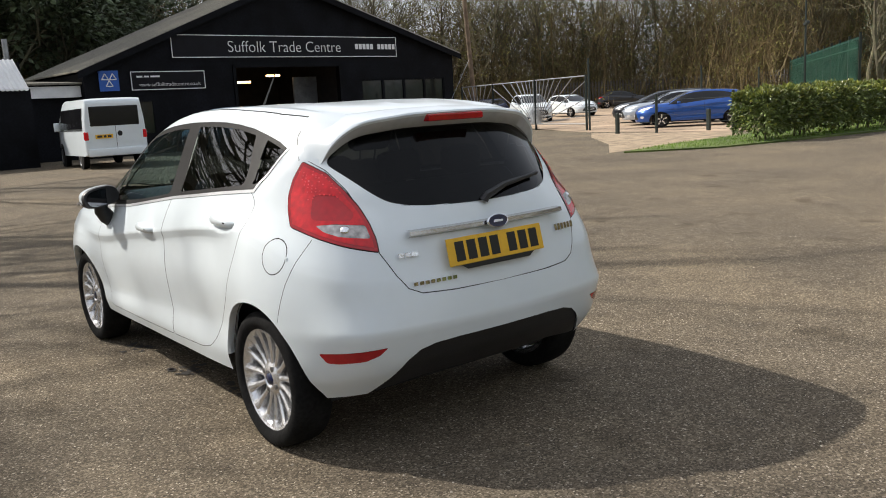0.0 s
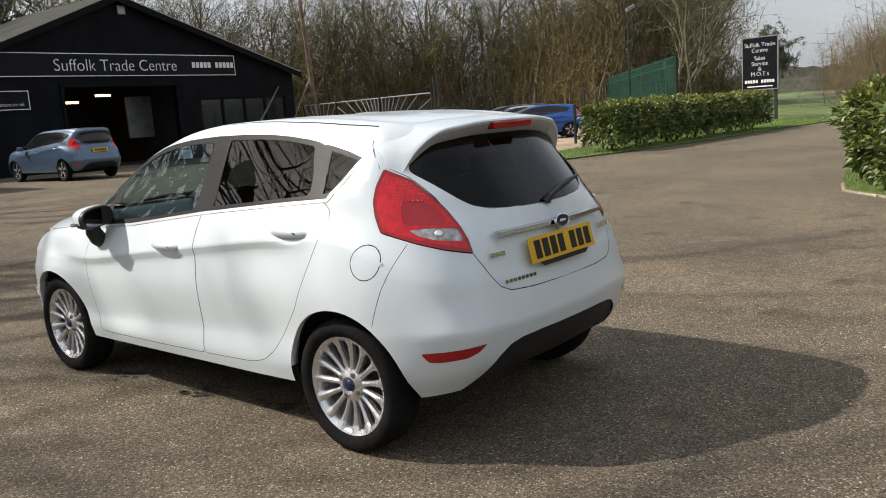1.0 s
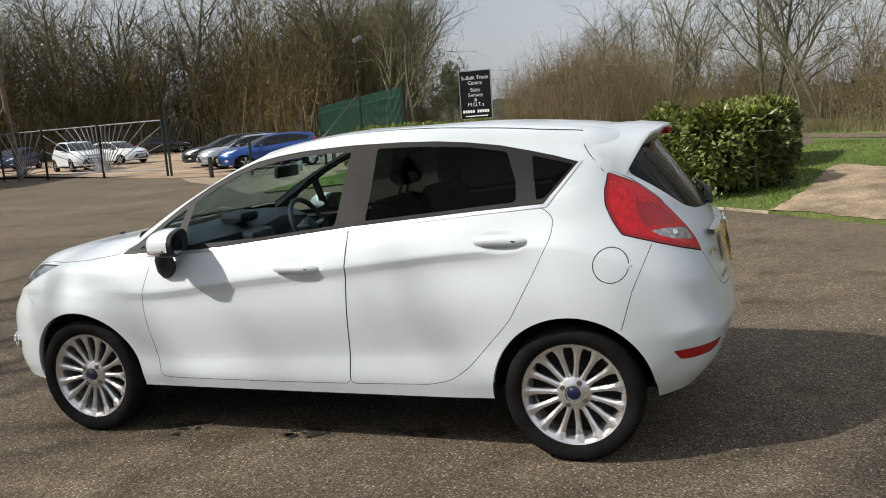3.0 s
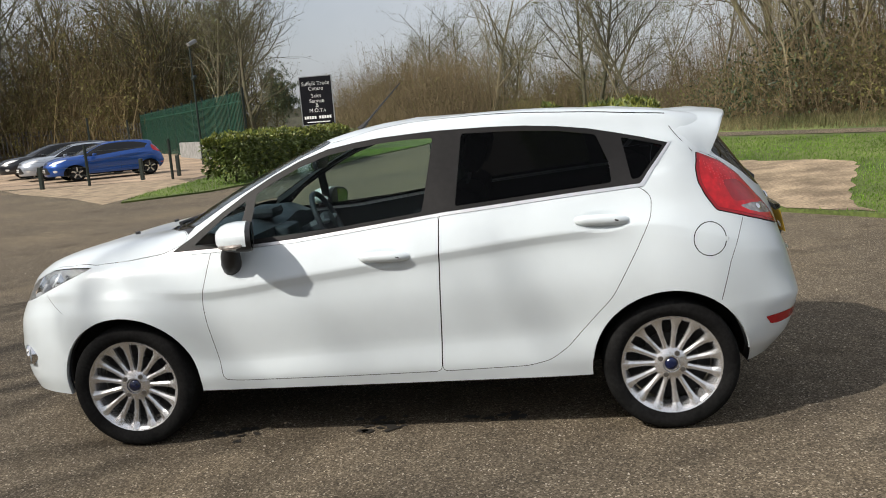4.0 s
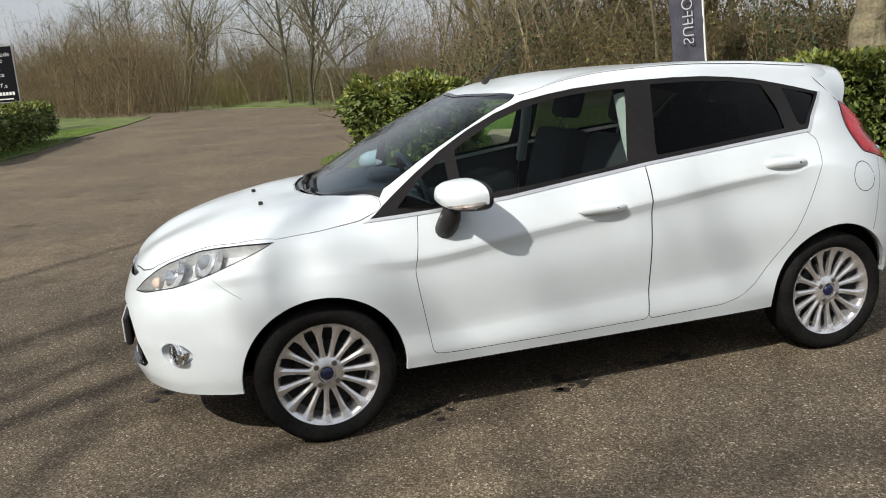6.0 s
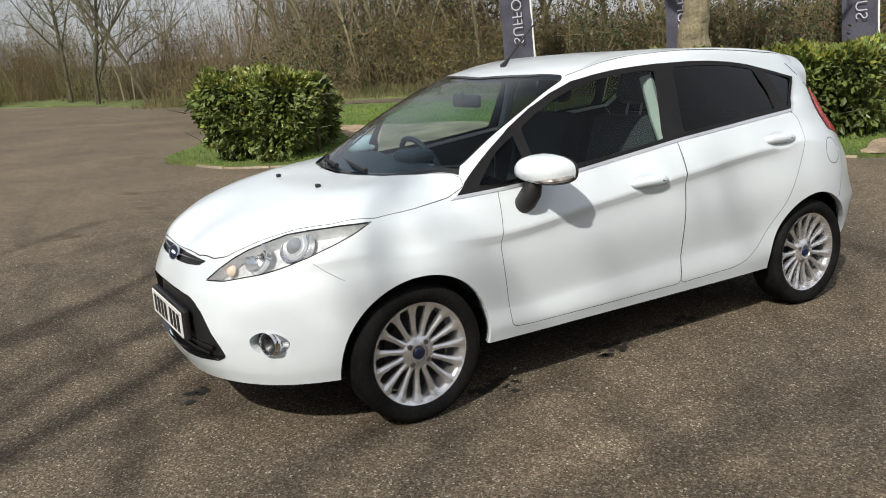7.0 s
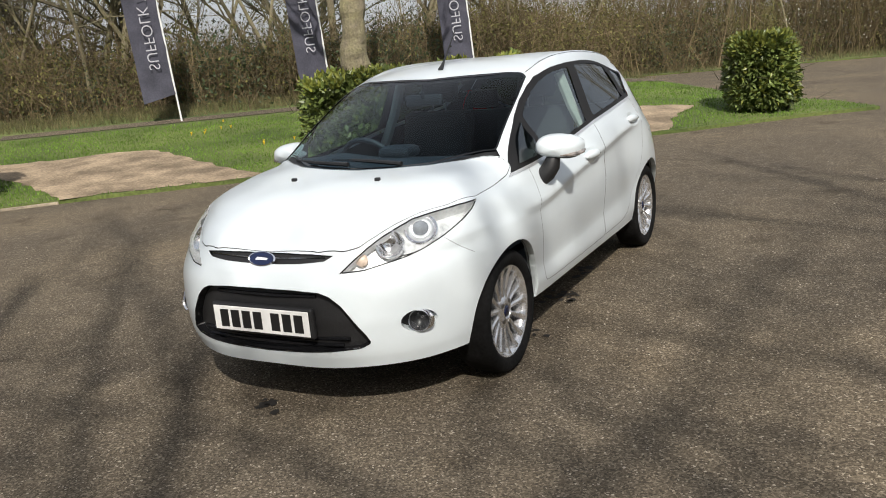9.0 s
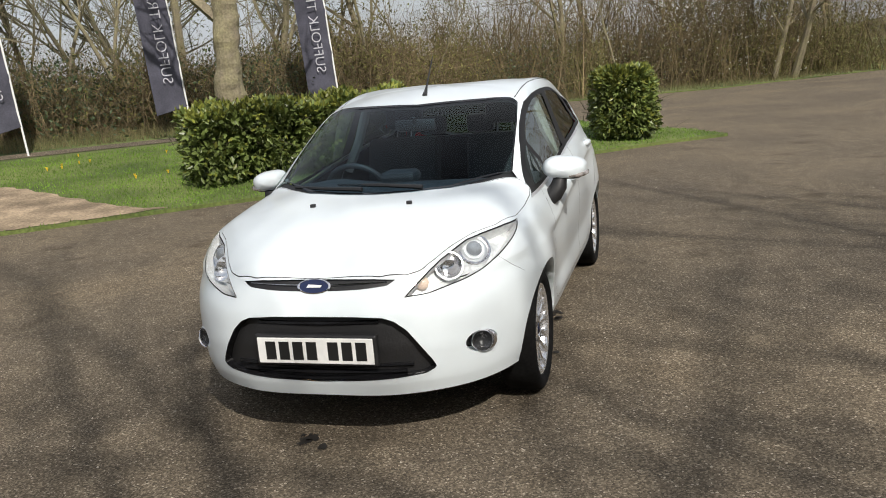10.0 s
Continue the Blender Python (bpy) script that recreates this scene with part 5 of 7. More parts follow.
    for r in range(9):
        for c in range(7):
            u, z = -.535 - .02 * c - .006 * r - .010 * (r % 2), 1.165 - .0125 * r
            near = min((v for nm in ("tail_core",) for f in skin.faces[nm] for v in f), key=lambda v: (VIEWS["rear_corner"][1](skin.co[v])[0] - u) ** 2 + (skin.co[v].z - z) ** 2)
            uu, zz = VIEWS["rear_corner"][1](skin.co[near])
            if math.hypot(uu - u, zz - z) > .006:
                continue
            p, n = skin.co[near] + skin.no[near] * .0035, skin.no[near]
            a1 = n.orthogonal().normalized()
            a2 = n.cross(a1)
            ring = [p + (a1 * math.cos(k * 1.0472) + a2 * math.sin(k * 1.0472)) * .0045 for k in range(6)]
            dots.add([(sx * q.x, q.y, q.z) for q in ring + [p + n * .003]], [(k, (k + 1) % 6, 6) if sx > 0 else ((k + 1) % 6, k, 6) for k in range(6)])
    part("lens_dots", dots, LENS_DOT, tl, "rows of small bright red lens dots")["kind"] = "stuff"
    # fog lamp in a chrome ring
    m = Matrix.Diagonal((sx, 1, 1, 1)) @ Matrix.Translation((.655, 1.825, .436)) @ pose(0, 0, 0, -88, 0, -24)
    fog = part("fog_light", Geo().lathe([(.040, -.045), (.041, .0), (.042, .014), (.0445, .017), (.047, .012), (.048, .0), (.052, -.05)], m, 36), CHROME, hatchback, "round fog lamp in a chrome ring", True)
    part("lens", Geo().lathe([(.0, .006), (.02, .004), (.040, -.006)], m, 28), LENS, fog, "", True)
    part("flare", Geo().tube([m @ Vector((.056 * math.cos(q), .048 * math.sin(q), .004)) for q in np.linspace(-1.2, 1.2, 13)], [.001 + .007 * math.cos(q) ** 2 for q in np.linspace(-1.2, 1.2, 13)], 8), CHROME, fog, "chrome crescent beside the lamp", True)
    part("bowl", Geo().lathe([(.0, -.03), (.012, -.028), (.028, -.018), (.041, -.004)], m, 28), FOG_BOWL, fog, "", True)
    # door handles
    for door, y0, z0, y1, z1, x0 in ((fd, .098, .851, -.135, .846, .826), (rd, -.850, .954, -1.090, .946, .802)):
        pts = [(sx * (x0 + dx), y0 + (y1 - y0) * f, z0 + (z1 - z0) * f + dz) for f, dx, dz in ((0, -.006, 0), (.06, .004, .002), (.2, .012, .004), (.5, .015, .005), (.72, .014, .004), (.9, .008, .002), (1, -.006, 0))]
        h = Geo().tube(pts, [.008, .019, .024, .025, .023, .019, .007], 12)
        part("handle", h, WHITE_PAINT, door, "", True)
        part("lock_cap", Geo().tube([(sx * (x0 + .0138), y0 + (y1 - y0) * .735, z0 + .003 + (z1 - z0) * .73), (sx * (x0 + .0138), y0 + (y1 - y0) * .740, z0 + .003)], [.0232, .0232], 12), SEAL, door)
    # wing mirrors
    mir = Geo()
    n, k = 9, 20
    prof = [(0.0, .082), (.45, .074), (.72, .056), (.9, .026), (1.0, -.02), (1.0, -.066), (.94, -.088), (.0, -.088)]
    for f, dy in prof:
        for i in range(k):
            a = 2 * math.pi * i / k
            ex, ez = abs(math.cos(a)) ** .75 * math.copysign(1, math.cos(a)), abs(math.sin(a)) ** .8 * math.copysign(1, math.sin(a))
            lift = .012 * (1 - ex) if ez > 0 else -.016 * ex
            mir.v.append((sx * (.868 + f * ex * .114), .65 + dy - .03 * f * ex, .984 + f * (ez * (.052 if ez > 0 else .056) + lift * abs(ez))))
    for j in range(len(prof) - 1):
        for i in range(k):
            a, b = j * k + i, j * k + (i + 1) % k
            mir.f.append((a, b, b + k, a + k) if sx < 0 else (a, a + k, b + k, b))
    under = lambda f: min(f) >= 5 * k or sum(mir.v[i][2] for i in f) / len(f) < .949
    casing, pane_of = Geo(), Geo()
    casing.v, casing.f = list(mir.v), [f for f in mir.f if under(f)]
    mir.f = [f for f in mir.f if not under(f)]
    wm = part("wing_mirror", mir, WHITE_PAINT, hatchback, "white wing mirror on a black foot", True)
    part("mirror_casing", casing, BLACK_PLASTIC, wm, "black underside and rear edge of the mirror", True)
    pane_of.add([(x + (sx * .868 - x) * .16, y - .0015, z + (.98 - z) * .16) for x, y, z in mir.v[6 * k:7 * k]], [tuple(range(k))])
    part("mirror_glass", pane_of, MIRROR_GLASS, wm)
    part("foot", Geo().tube([(sx * .765, .70, .836), (sx * .79, .698, .836), (sx * .815, .69, .858), (sx * .842, .68, .90), (sx * .852, .67, .945)], [.034, .043, .046, .044, .034], 14), BLACK_PLASTIC, wm, "black mirror foot", True)
    part("indicator", Geo().tube([(sx * .90, .708, .952), (sx * .945, .682, .951), (sx * .975, .645, .953), (sx * .984, .60, .957), (sx * .985, .572, .962)], [.004, .0095, .011, .011, .006], 8), MIRROR_LENS, wm, "smoked clear indicator strip", True)
    # washer jets
    part("washer_jet", Geo().box(sx * .245 - .013, sx * .245 + .013, 1.39, 1.41, .945, .966, bevel=.004), BLACK_PLASTIC, hatchback)
    part("wiper", Geo().tube([(sx * .12 - .12, 1.16, .993), (sx * .12 + .1, 1.13, 1.006), (sx * .12 + .38, 1.04, 1.005)] if sx < 0 else [(.08, 1.16, .993), (.3, 1.125, 1.0), (.52, 1.01, .998)], [.012, .010, .006], 6), BLACK_PLASTIC, hatchback, "black windscreen wiper")
    # wheel arch lips and liners
    for ya in AXLES:
        rim = sorted([c for c in skin.co if c.x > .6 and abs(math.hypot(c.y - ya, c.z - HUB_Z) - .343) < .0012 and c.z > (.2 if ya > 0 else .34)], key=lambda c: math.atan2(c.z - HUB_Z + .12, c.y - ya))
        g = Geo()
        for c in rim:
            g.v += [(sx * c.x, c.y, c.z), (sx * (c.x - .012), c.y + (c.y - ya) * -.012, c.z), (sx * (c.x - .05), c.y + (c.y - ya) * .03, c.z + (c.z - HUB_Z) * .03)]
        for i in range(len(rim) - 1):
            a = 3 * i
            g.f += [(a, a + 1, a + 4, a + 3), (a + 1, a + 2, a + 5, a + 4)]
        part("arch_lip", g, WHITE_PAINT, hatchback, "", True)
        g = Geo()
        for i in range(29):
            a = math.radians(-6 + 192 * i / 28)
            for x, r in ((.70, .352), (.5, .352), (.5, 0.05)):
                g.v.append((sx * x, ya + r * math.cos(a), HUB_Z + r * math.sin(a)))
        for i in range(28):
            a = 3 * i
            g.f += [(a, a + 1, a + 4, a + 3), (a + 1, a + 2, a + 5, a + 4)]
        part("wheel_liner", g, SEAL, hatchback, "black wheel arch liner")

# spoiler over the tailgate with its brake light
def blend(keys, u):
    n = len(keys) - 1
    rows = hermite([k for k in keys], 8)
    return Vector(rows[min(len(rows) - 1, round(u * (len(rows) - 1)))])


g, cols = Geo(), 33
ROOT = [(0, -1.325, 1.394), (.3, -1.315, 1.386), (.49, -1.295, 1.364), (.572, -1.30, 1.320), (.636, -1.385, 1.207)]
TIP = [(0, -1.618, 1.378), (.3, -1.598, 1.368), (.475, -1.548, 1.335), (.553, -1.512, 1.275), (.592, -1.468, 1.195)]
UNDER = [(0, -1.575, 1.322), (.3, -1.556, 1.314), (.462, -1.508, 1.282), (.538, -1.487, 1.235), (.585, -1.462, 1.188)]
for sx in (-1, 1):
    n = len(g.v)
    for i in range(cols):
        u = i / (cols - 1)
        r, t, d = blend(ROOT, u), blend(TIP, u), blend(UNDER, u)
        mid = r.lerp(t, .55) + Vector((0, 0, .010 * (1 - u) + .004))
        low = t + (d - t) * .3 + Vector((0, -.004, 0))
        for p in (r, r.lerp(t, .25) + Vector((.003 * u, 0, .008)), mid, t + Vector((0, .02, .006)), t + Vector((0, .004, .001)), t + Vector((0, 0, -.006)), low):
            g.v.append((sx * p.x, p.y, p.z))
    for i in range(cols - 1):
        for k in range(6):
            a = n + i * 7 + k
            g.f.append((a, a + 1, a + 8, a + 7) if sx > 0 else (a, a + 7, a + 8, a + 1))
spoiler = part("spoiler", g, WHITE_PAINT, tailgate, "white roof spoiler", True)
g = Geo()
for sx in (-1, 1):
    n = len(g.v)
    for i in range(cols):
        u = i / (cols - 1)
        t, d = blend(TIP, u), blend(UNDER, u)
        low = t + (d - t) * .3 + Vector((0, -.004, 0))
        for p in (low, d, d + Vector((0, .05, -.012))):
            g.v.append((sx * p.x, p.y, p.z))
    for i in range(cols - 1):
        for k in range(2):
            a = n + i * 3 + k
            g.f.append((a, a + 1, a + 4, a + 3) if sx > 0 else (a, a + 3, a + 4, a + 1))
part("spoiler_joint", Geo().tube([(-p.x - .004, p.y, p.z + .003) for p in (blend(ROOT, i / 32) for i in range(32, 0, -1))] + [(p.x + .004, p.y, p.z + .003) for p in (blend(ROOT, i / 32) for i in range(33))], .0014, 5), SEAL, tailgate)
part("spoiler_underside", g, UNDER_SHADE_GREY, tailgate, "underside of the spoiler, greyed for its shade", True)
part("brake_light", Geo().box(-.15, .15, -1.625, -1.58, 1.336, 1.366, bevel=.006), RED_DARK, tailgate, "dark red high brake light")
# tail furniture
g = Geo()
for i in range(24):
    x0, x1 = -.42 + .84 * i / 24, -.42 + .84 * (i + 1) / 24
    y0, y1 = (-1.842 + .16 * x * x for x in (x0, x1))
    g.add([(x0, y0 + .03, .927), (x1, y1 + .03, .927), (x1, y1, .924), (x0, y0, .924), (x0, y0 - .004, .908), (x1, y1 - .004, .908), (x1, y1 + .02, .897), (x0, y0 + .02, .897)], [(0, 3, 2, 1), (3, 4, 5, 2), (4, 7, 6, 5)])
part("chrome_bar", weld(g, "chrome_bar"), BAR_CHROME, tailgate, "chrome strip above the number plate")


def oval_badge(name, m, rx, rz, parent):
    b = Geo()
    for sc, h in ((1.0, 0), (1.0, .006), (.90, .008), (.86, .006)):
        b.v += [tuple(m @ Vector((rx * sc * math.cos(a * .1963), rz * sc * math.sin(a * .1963), h))) for a in range(32)]
    for j in range(3):
        b.f += [(j * 32 + i, j * 32 + (i + 1) % 32, j * 32 + 32 + (i + 1) % 32, j * 32 + 32 + i) for i in range(32)]
    o = part(name, b, CHROME, parent, "chrome-rimmed dark blue oval badge", True)
    part("oval_face", Geo().prism([(rx * .88 * math.cos(a * .1963), rz * .86 * math.sin(a * .1963)) for a in range(32)], m, .0065), BLUE_OVAL, o)
    part("script_bar", Geo().prism([(-rx * .55, -rz * .3), (rx * .5, -rz * .3), (rx * .6, rz * .2), (-rx * .4, rz * .42)], m @ Matrix.Translation((0, 0, .0066)) @ Matrix.Diagonal((.8, .55, 1, 1)), .001), SIGN_WHITE, o)


def number_plate(name, m, material, label):
    p = thing(name, label, "number plate")
    p.parent = hatchback
    pl = part(name, Geo().box(-.26, .26, -.0555, .0555, 0, .006, m, bevel=.003), material, hatchback, label)
    bpy.data.objects.remove(p)
    bars([(-.222 + i * .062 + (.034 if i > 3 else 0), -.222 + .046 + i * .062 + (.034 if i > 3 else 0)) for i in range(7)], -.0395, .0395, m @ Matrix.Translation((0, 0, .0062)), BLACK_TEXT, "character_bar", pl, .0012)
    return pl


REAR_M = Matrix.Translation((-.02, -1.862, .823)) @ pose(0, 0, 0, 77, 0, 0)
rp = number_plate("rear_number_plate", REAR_M, YELLOW, "yellow number plate with black bars")
part("plate_foot", Geo().prism([(-.17, -.075), (.17, -.075), (.2, -.0556), (-.2, -.0556)], REAR_M, .004), BLACK_TEXT, rp)
oval_badge("rear_badge", Matrix.Translation((0, -1.852, .918)) @ pose(0, 0, 0, 78, 0, 0), .058, .028, tailgate)
bars([(-.44 + i * .026, -.44 + .019 + i * .026) for i in range(8)], -.007, .007, Matrix.Translation((0, -1.882, .724)) @ pose(0, 0, 0, 82, 0, -5), CHROME, "trim_badge", tailgate)
bars([(-.475, -.452), (-.447, -.424), (-.42, -.39)], -.009, .009, Matrix.Translation((0, -1.862, .834)) @ pose(0, 0, 0, 80, 0, -9) @ Matrix.Translation((0, 0, .012)), CHROME, "engine_badge", tailgate)
bars([(.37 + i * .024, .37 + .018 + i * .024) for i in range(6)], -.014, .014, Matrix.Translation((0, -1.862, .834)) @ pose(0, 0, 0, 80, 0, 9) @ Matrix.Translation((0, 0, .012)), CHROME, "model_badge", tailgate)
part("rear_wiper", Geo().tube([(-.01, -1.785, 1.0), (.0, -1.792, 1.02), (.12, -1.775, 1.055), (.37, -1.717, 1.078)], [.02, .018, .013, .008], 8), BLACK_PLASTIC, tailgate, "black rear wiper", True)
# nose furniture
FRONT_M = Matrix.Translation((0, 2.056, .46)) @ pose(0, 0, 0, 90, 0, 180)
part("plate_panel", Geo().box(-.275, .275, -.068, .068, -.03, -.001, FRONT_M, bevel=.01), BLACK_PLASTIC, hatchback)
number_plate("front_number_plate", FRONT_M, PLATE_WHITE, "white number plate with black bars")
oval_badge("front_badge", Matrix.Translation((0, 1.992, .717)) @ pose(0, 0, 0, 62, 0, 180), .075, .033, hatchback)
for z, w in ((.355, .37), (.383, .40), (.568, .27)):
    g = Geo().tube([(x, 2.022 - .28 * x * x, z) for x in np.linspace(-w, w, 15)], .009, 6)
    part("grille_slat", g, BLACK_GLOSS, hatchback, "", True)
part("grille_chrome", Geo().tube([(x, 2.034 - .33 * x * x, .320 + .11 * x * x) for x in np.linspace(-.44, .44, 21)], .005, 6), CHROME, hatchback, "thin chrome strip along the grille", True)
part("upper_chrome", Geo().tube([(x, 1.993 - .36 * x * x, .724 + .03 * x * x) for x in np.linspace(-.31, .31, 19)], .0022, 6), CHROME, hatchback, "", True)
part("aerial", Geo().tube([(0, .215, 1.405), (0, .19, 1.425), (0, .16, 1.455), (0, -.02, 1.63)], [.016, .012, .006, .003], 8), BLACK_PLASTIC, hatchback, "short black roof aerial", True)
part("underbody", Geo().box(-.50, .50, -1.58, 1.78, .24, .40).box(-.74, .74, -.82, .82, .24, .36), SEAL, hatchback, "dark underbody")

# ---- wheels ----
def wheel_at(x, y, turn):
    m = Matrix.Translation((x, y, HUB_Z)) @ pose(0, 0, 0, 0, 90 if x > 0 else -90, 0) @ pose(0, 0, 0, 0, 0, turn)
    w = part("wheel", Geo().lathe([(.192, -.085), (.190, -.02), (.196, .045), (.203, .060), (.211, .066), (.219, .070), (.222, .064), (.222, -.085)], m, 60), ALLOY, hatchback, "silver fifteen-spoke alloy wheel", True)
    tyre = [(.219, -.085), (.238, -.092), (.265, -.093), (.283, -.084), (.291, -.070), (.2945, -.035), (.295, 0), (.2945, .035), (.291, .066), (.283, .078), (.268, .085), (.252, .086), (.238, .082), (.226, .074), (.220, .068)]
    t = part("tyre", Geo().lathe(tyre, m, 60), TYRE, w, "black low-profile tyre", True)
    part("barrel", Geo().lathe([(.0, -.04), (.186, -.04)], m, 40).lathe([(.0, -.012), (.125, -.012), (.128, -.016), (.128, -.03)], m, 40), ALLOY_DARK, w, "dark brake and barrel")
    part("hub", Geo().lathe([(.0, .050), (.034, .050), (.038, .058), (.046, .056), (.062, .050), (.072, .044), (.076, .030), (.074, .0)], m, 40), ALLOY, w, "", True)
    part("centre_cap", Geo().lathe([(.0, .062), (.02, .061), (.027, .056), (.029, .050)], m, 28), BLUE_OVAL, w, "", True)
    for k in range(4):
        a = math.radians(45 + 90 * k)
        part("wheel_nut", Geo().lathe([(.0, .058), (.009, .058), (.0125, .0565), (.0125, .045)], m @ Matrix.Translation((.0535 * math.cos(a), .0535 * math.sin(a), 0)), 8), NUT_STEEL, w)
    if not SPOKE:
        g, rows = Geo(), [(.066, .0125, .046, .010), (.085, .0105, .046, .012), (.12, .0105, .048, .013), (.155, .0125, .054, .014), (.178, .0155, .057, .013), (.196, .0225, .063, .010), (.211, .0235, .068, .006)]
        for r, wd, h, dp in rows:
            g.v += [(r, -wd, h - dp - .012), (r, -wd, h - dp * .45), (r, -wd * .22, h), (r, wd * .22, h), (r, wd, h - dp * .45), (r, wd, h - dp - .012)]
        for i in range(len(rows) - 1):
            for k in range(6):
                a, b = 6 * i + k, 6 * i + (k + 1) % 6
                g.f.append((a, a + 6, b + 6, b))
        me = g.mesh("spoke")
        me.materials.append(ALLOY)
        SPOKE.append(me)
    for k in range(15):
        s = part("spoke", SPOKE[0], None, w)
        s.matrix_basis = m @ pose(0, 0, 0, 0, 0, 24 * k)
    return w


SPOKE = []
for x, y, turn in ((-.735, 1.2445, 6), (-.735, -1.2445, 17), (.735, 1.2445, 0), (.735, -1.2445, 40)):
    wheel_at(x, y, turn)

# ---- cabin ----
def seat(x, y, w=.25):
    s = part("seat", Geo().box(x - w, x + w, y - .25, y + .27, .36, .56, bevel=.05), TRIM_CLOTH, hatchback, "dark cloth seat", True)
    mb = Matrix.Translation((x, y - .22, .52)) @ pose(0, 0, 0, 16, 0, 0)
    part("backrest", Geo().box(-w, w, -.09, .07, 0, .62, mb, bevel=.05), TRIM_CLOTH, s, "", True)
    part("headrest", Geo().box(-.13, .13, -.05, .05, .68, .86, mb, bevel=.04), TRIM_CLOTH, s, "", True)
    for dx in (-.05, .05):
        part("headrest_post", Geo().tube([mb @ Vector((dx, 0, .6)), mb @ Vector((dx, 0, .7))], .006, 6), GREY_STEEL, s)


for x in (-.35, .35):
    seat(x, .02)
part("rear_bench", Geo().box(-.6, .6, -.98, -.5, .36, .55, bevel=.05).box(-.6, .6, -.12, .05, 0, .58, Matrix.Translation((0, -.98, .5)) @ pose(0, 0, 0, 18, 0, 0), bevel=.05), TRIM_CLOTH, hatchback, "dark rear bench", True)
for x in (-.38, 0, .38):
    part("rear_headrest", Geo().box(x - .11, x + .11, -1.22, -1.13, 1.06, 1.2, bevel=.035), TRIM_CLOTH, hatchback, "", True)
g = Geo()
for x in np.linspace(-.66, .66, 23):
    hood_up = .03 * math.exp(-((x - .36) / .17) ** 2)
    g.v += [(x, 1.12 - .55 * abs(x) ** 2.4, .955), (x, .95 - .3 * abs(x) ** 2.4, .985 + hood_up * .6), (x, .80, .975 + hood_up), (x, .70, .93 + hood_up), (x, .68, .80), (x, .72, .55)]
for i in range(22):
    for k in range(5):
        a = 6 * i + k
        g.f.append((a, a + 1, a + 7, a + 6))
part("dashboard", g, DASH, hatchback, "dark moulded dashboard", True)
part("centre_stack", Geo().box(-.13, .13, .62, .75, .6, .93, bevel=.03), DASH, hatchback, "", True)
part("display_hood", Geo().box(-.1, .1, .70, .85, .97, 1.035, bevel=.03), DASH, hatchback, "", True)
sw = Matrix.Translation((.36, .52, .885)) @ pose(0, 0, 0, 65, 0, 0)
whl = part("steering_wheel", Geo().tube([sw @ Vector((.183 * math.cos(a * .19635), .183 * math.sin(a * .19635), 0)) for a in range(33)], .016, 8), DASH, hatchback, "dark three-spoke steering wheel", True)
part("boss", Geo().lathe([(.0, .03), (.05, .026), (.065, .0), (.06, -.03)], sw, 20), DASH, whl, "", True)
for a in (0.1, 3.04, -1.57):
    part("wheel_spoke", Geo().tube([sw @ Vector((.05 * math.cos(a), .05 * math.sin(a), .01)), sw @ Vector((.18 * math.cos(a), .18 * math.sin(a), 0))], .014, 6), GREY_STEEL if a > -1 else DASH, whl)
part("column", Geo().tube([sw @ Vector((0, 0, -.02)), sw @ Vector((0, 0, -.25))], .05, 10), DASH, hatchback)
part("rear_view_mirror", Geo().box(-.12, .12, .43, .46, 1.215, 1.28, bevel=.012), BLACK_PLASTIC, hatchback, "black interior mirror", True)
part("mirror_stem", Geo().tube([(0, .455, 1.26), (0, .475, 1.295)], .012, 6), BLACK_PLASTIC, hatchback)

# ---- planting ----
def leaf_cloud(g, centres, rng, l0, l1, droop=0.3):
    """Folded pointed leaves at (place, outward) pairs: four triangles each."""
    for p, out in centres:
        d = Vector((out[0] + rng.uniform(-0.9, 0.9), out[1] + rng.uniform(-0.9, 0.9), out[2] + rng.uniform(-0.9, 0.9) - droop))
        d = d.normalized() if d.length > 1e-3 else Vector((0, 0, 1))
        s = d.cross(Vector((rng.uniform(-1, 1), rng.uniform(-1, 1), rng.uniform(0.2, 1)))).normalized()
        n = d.cross(s)
        ln, w = rng.uniform(l0, l1), rng.uniform(0.23, 0.32)
        p = Vector(p)
        q, tip = p + d * ln * 0.45, p + d * ln
        w *= ln
        g.add([p, q + s * w + n * w * 0.35, tip, q - s * w + n * w * 0.35], [(0, 1, 2), (0, 2, 3)])


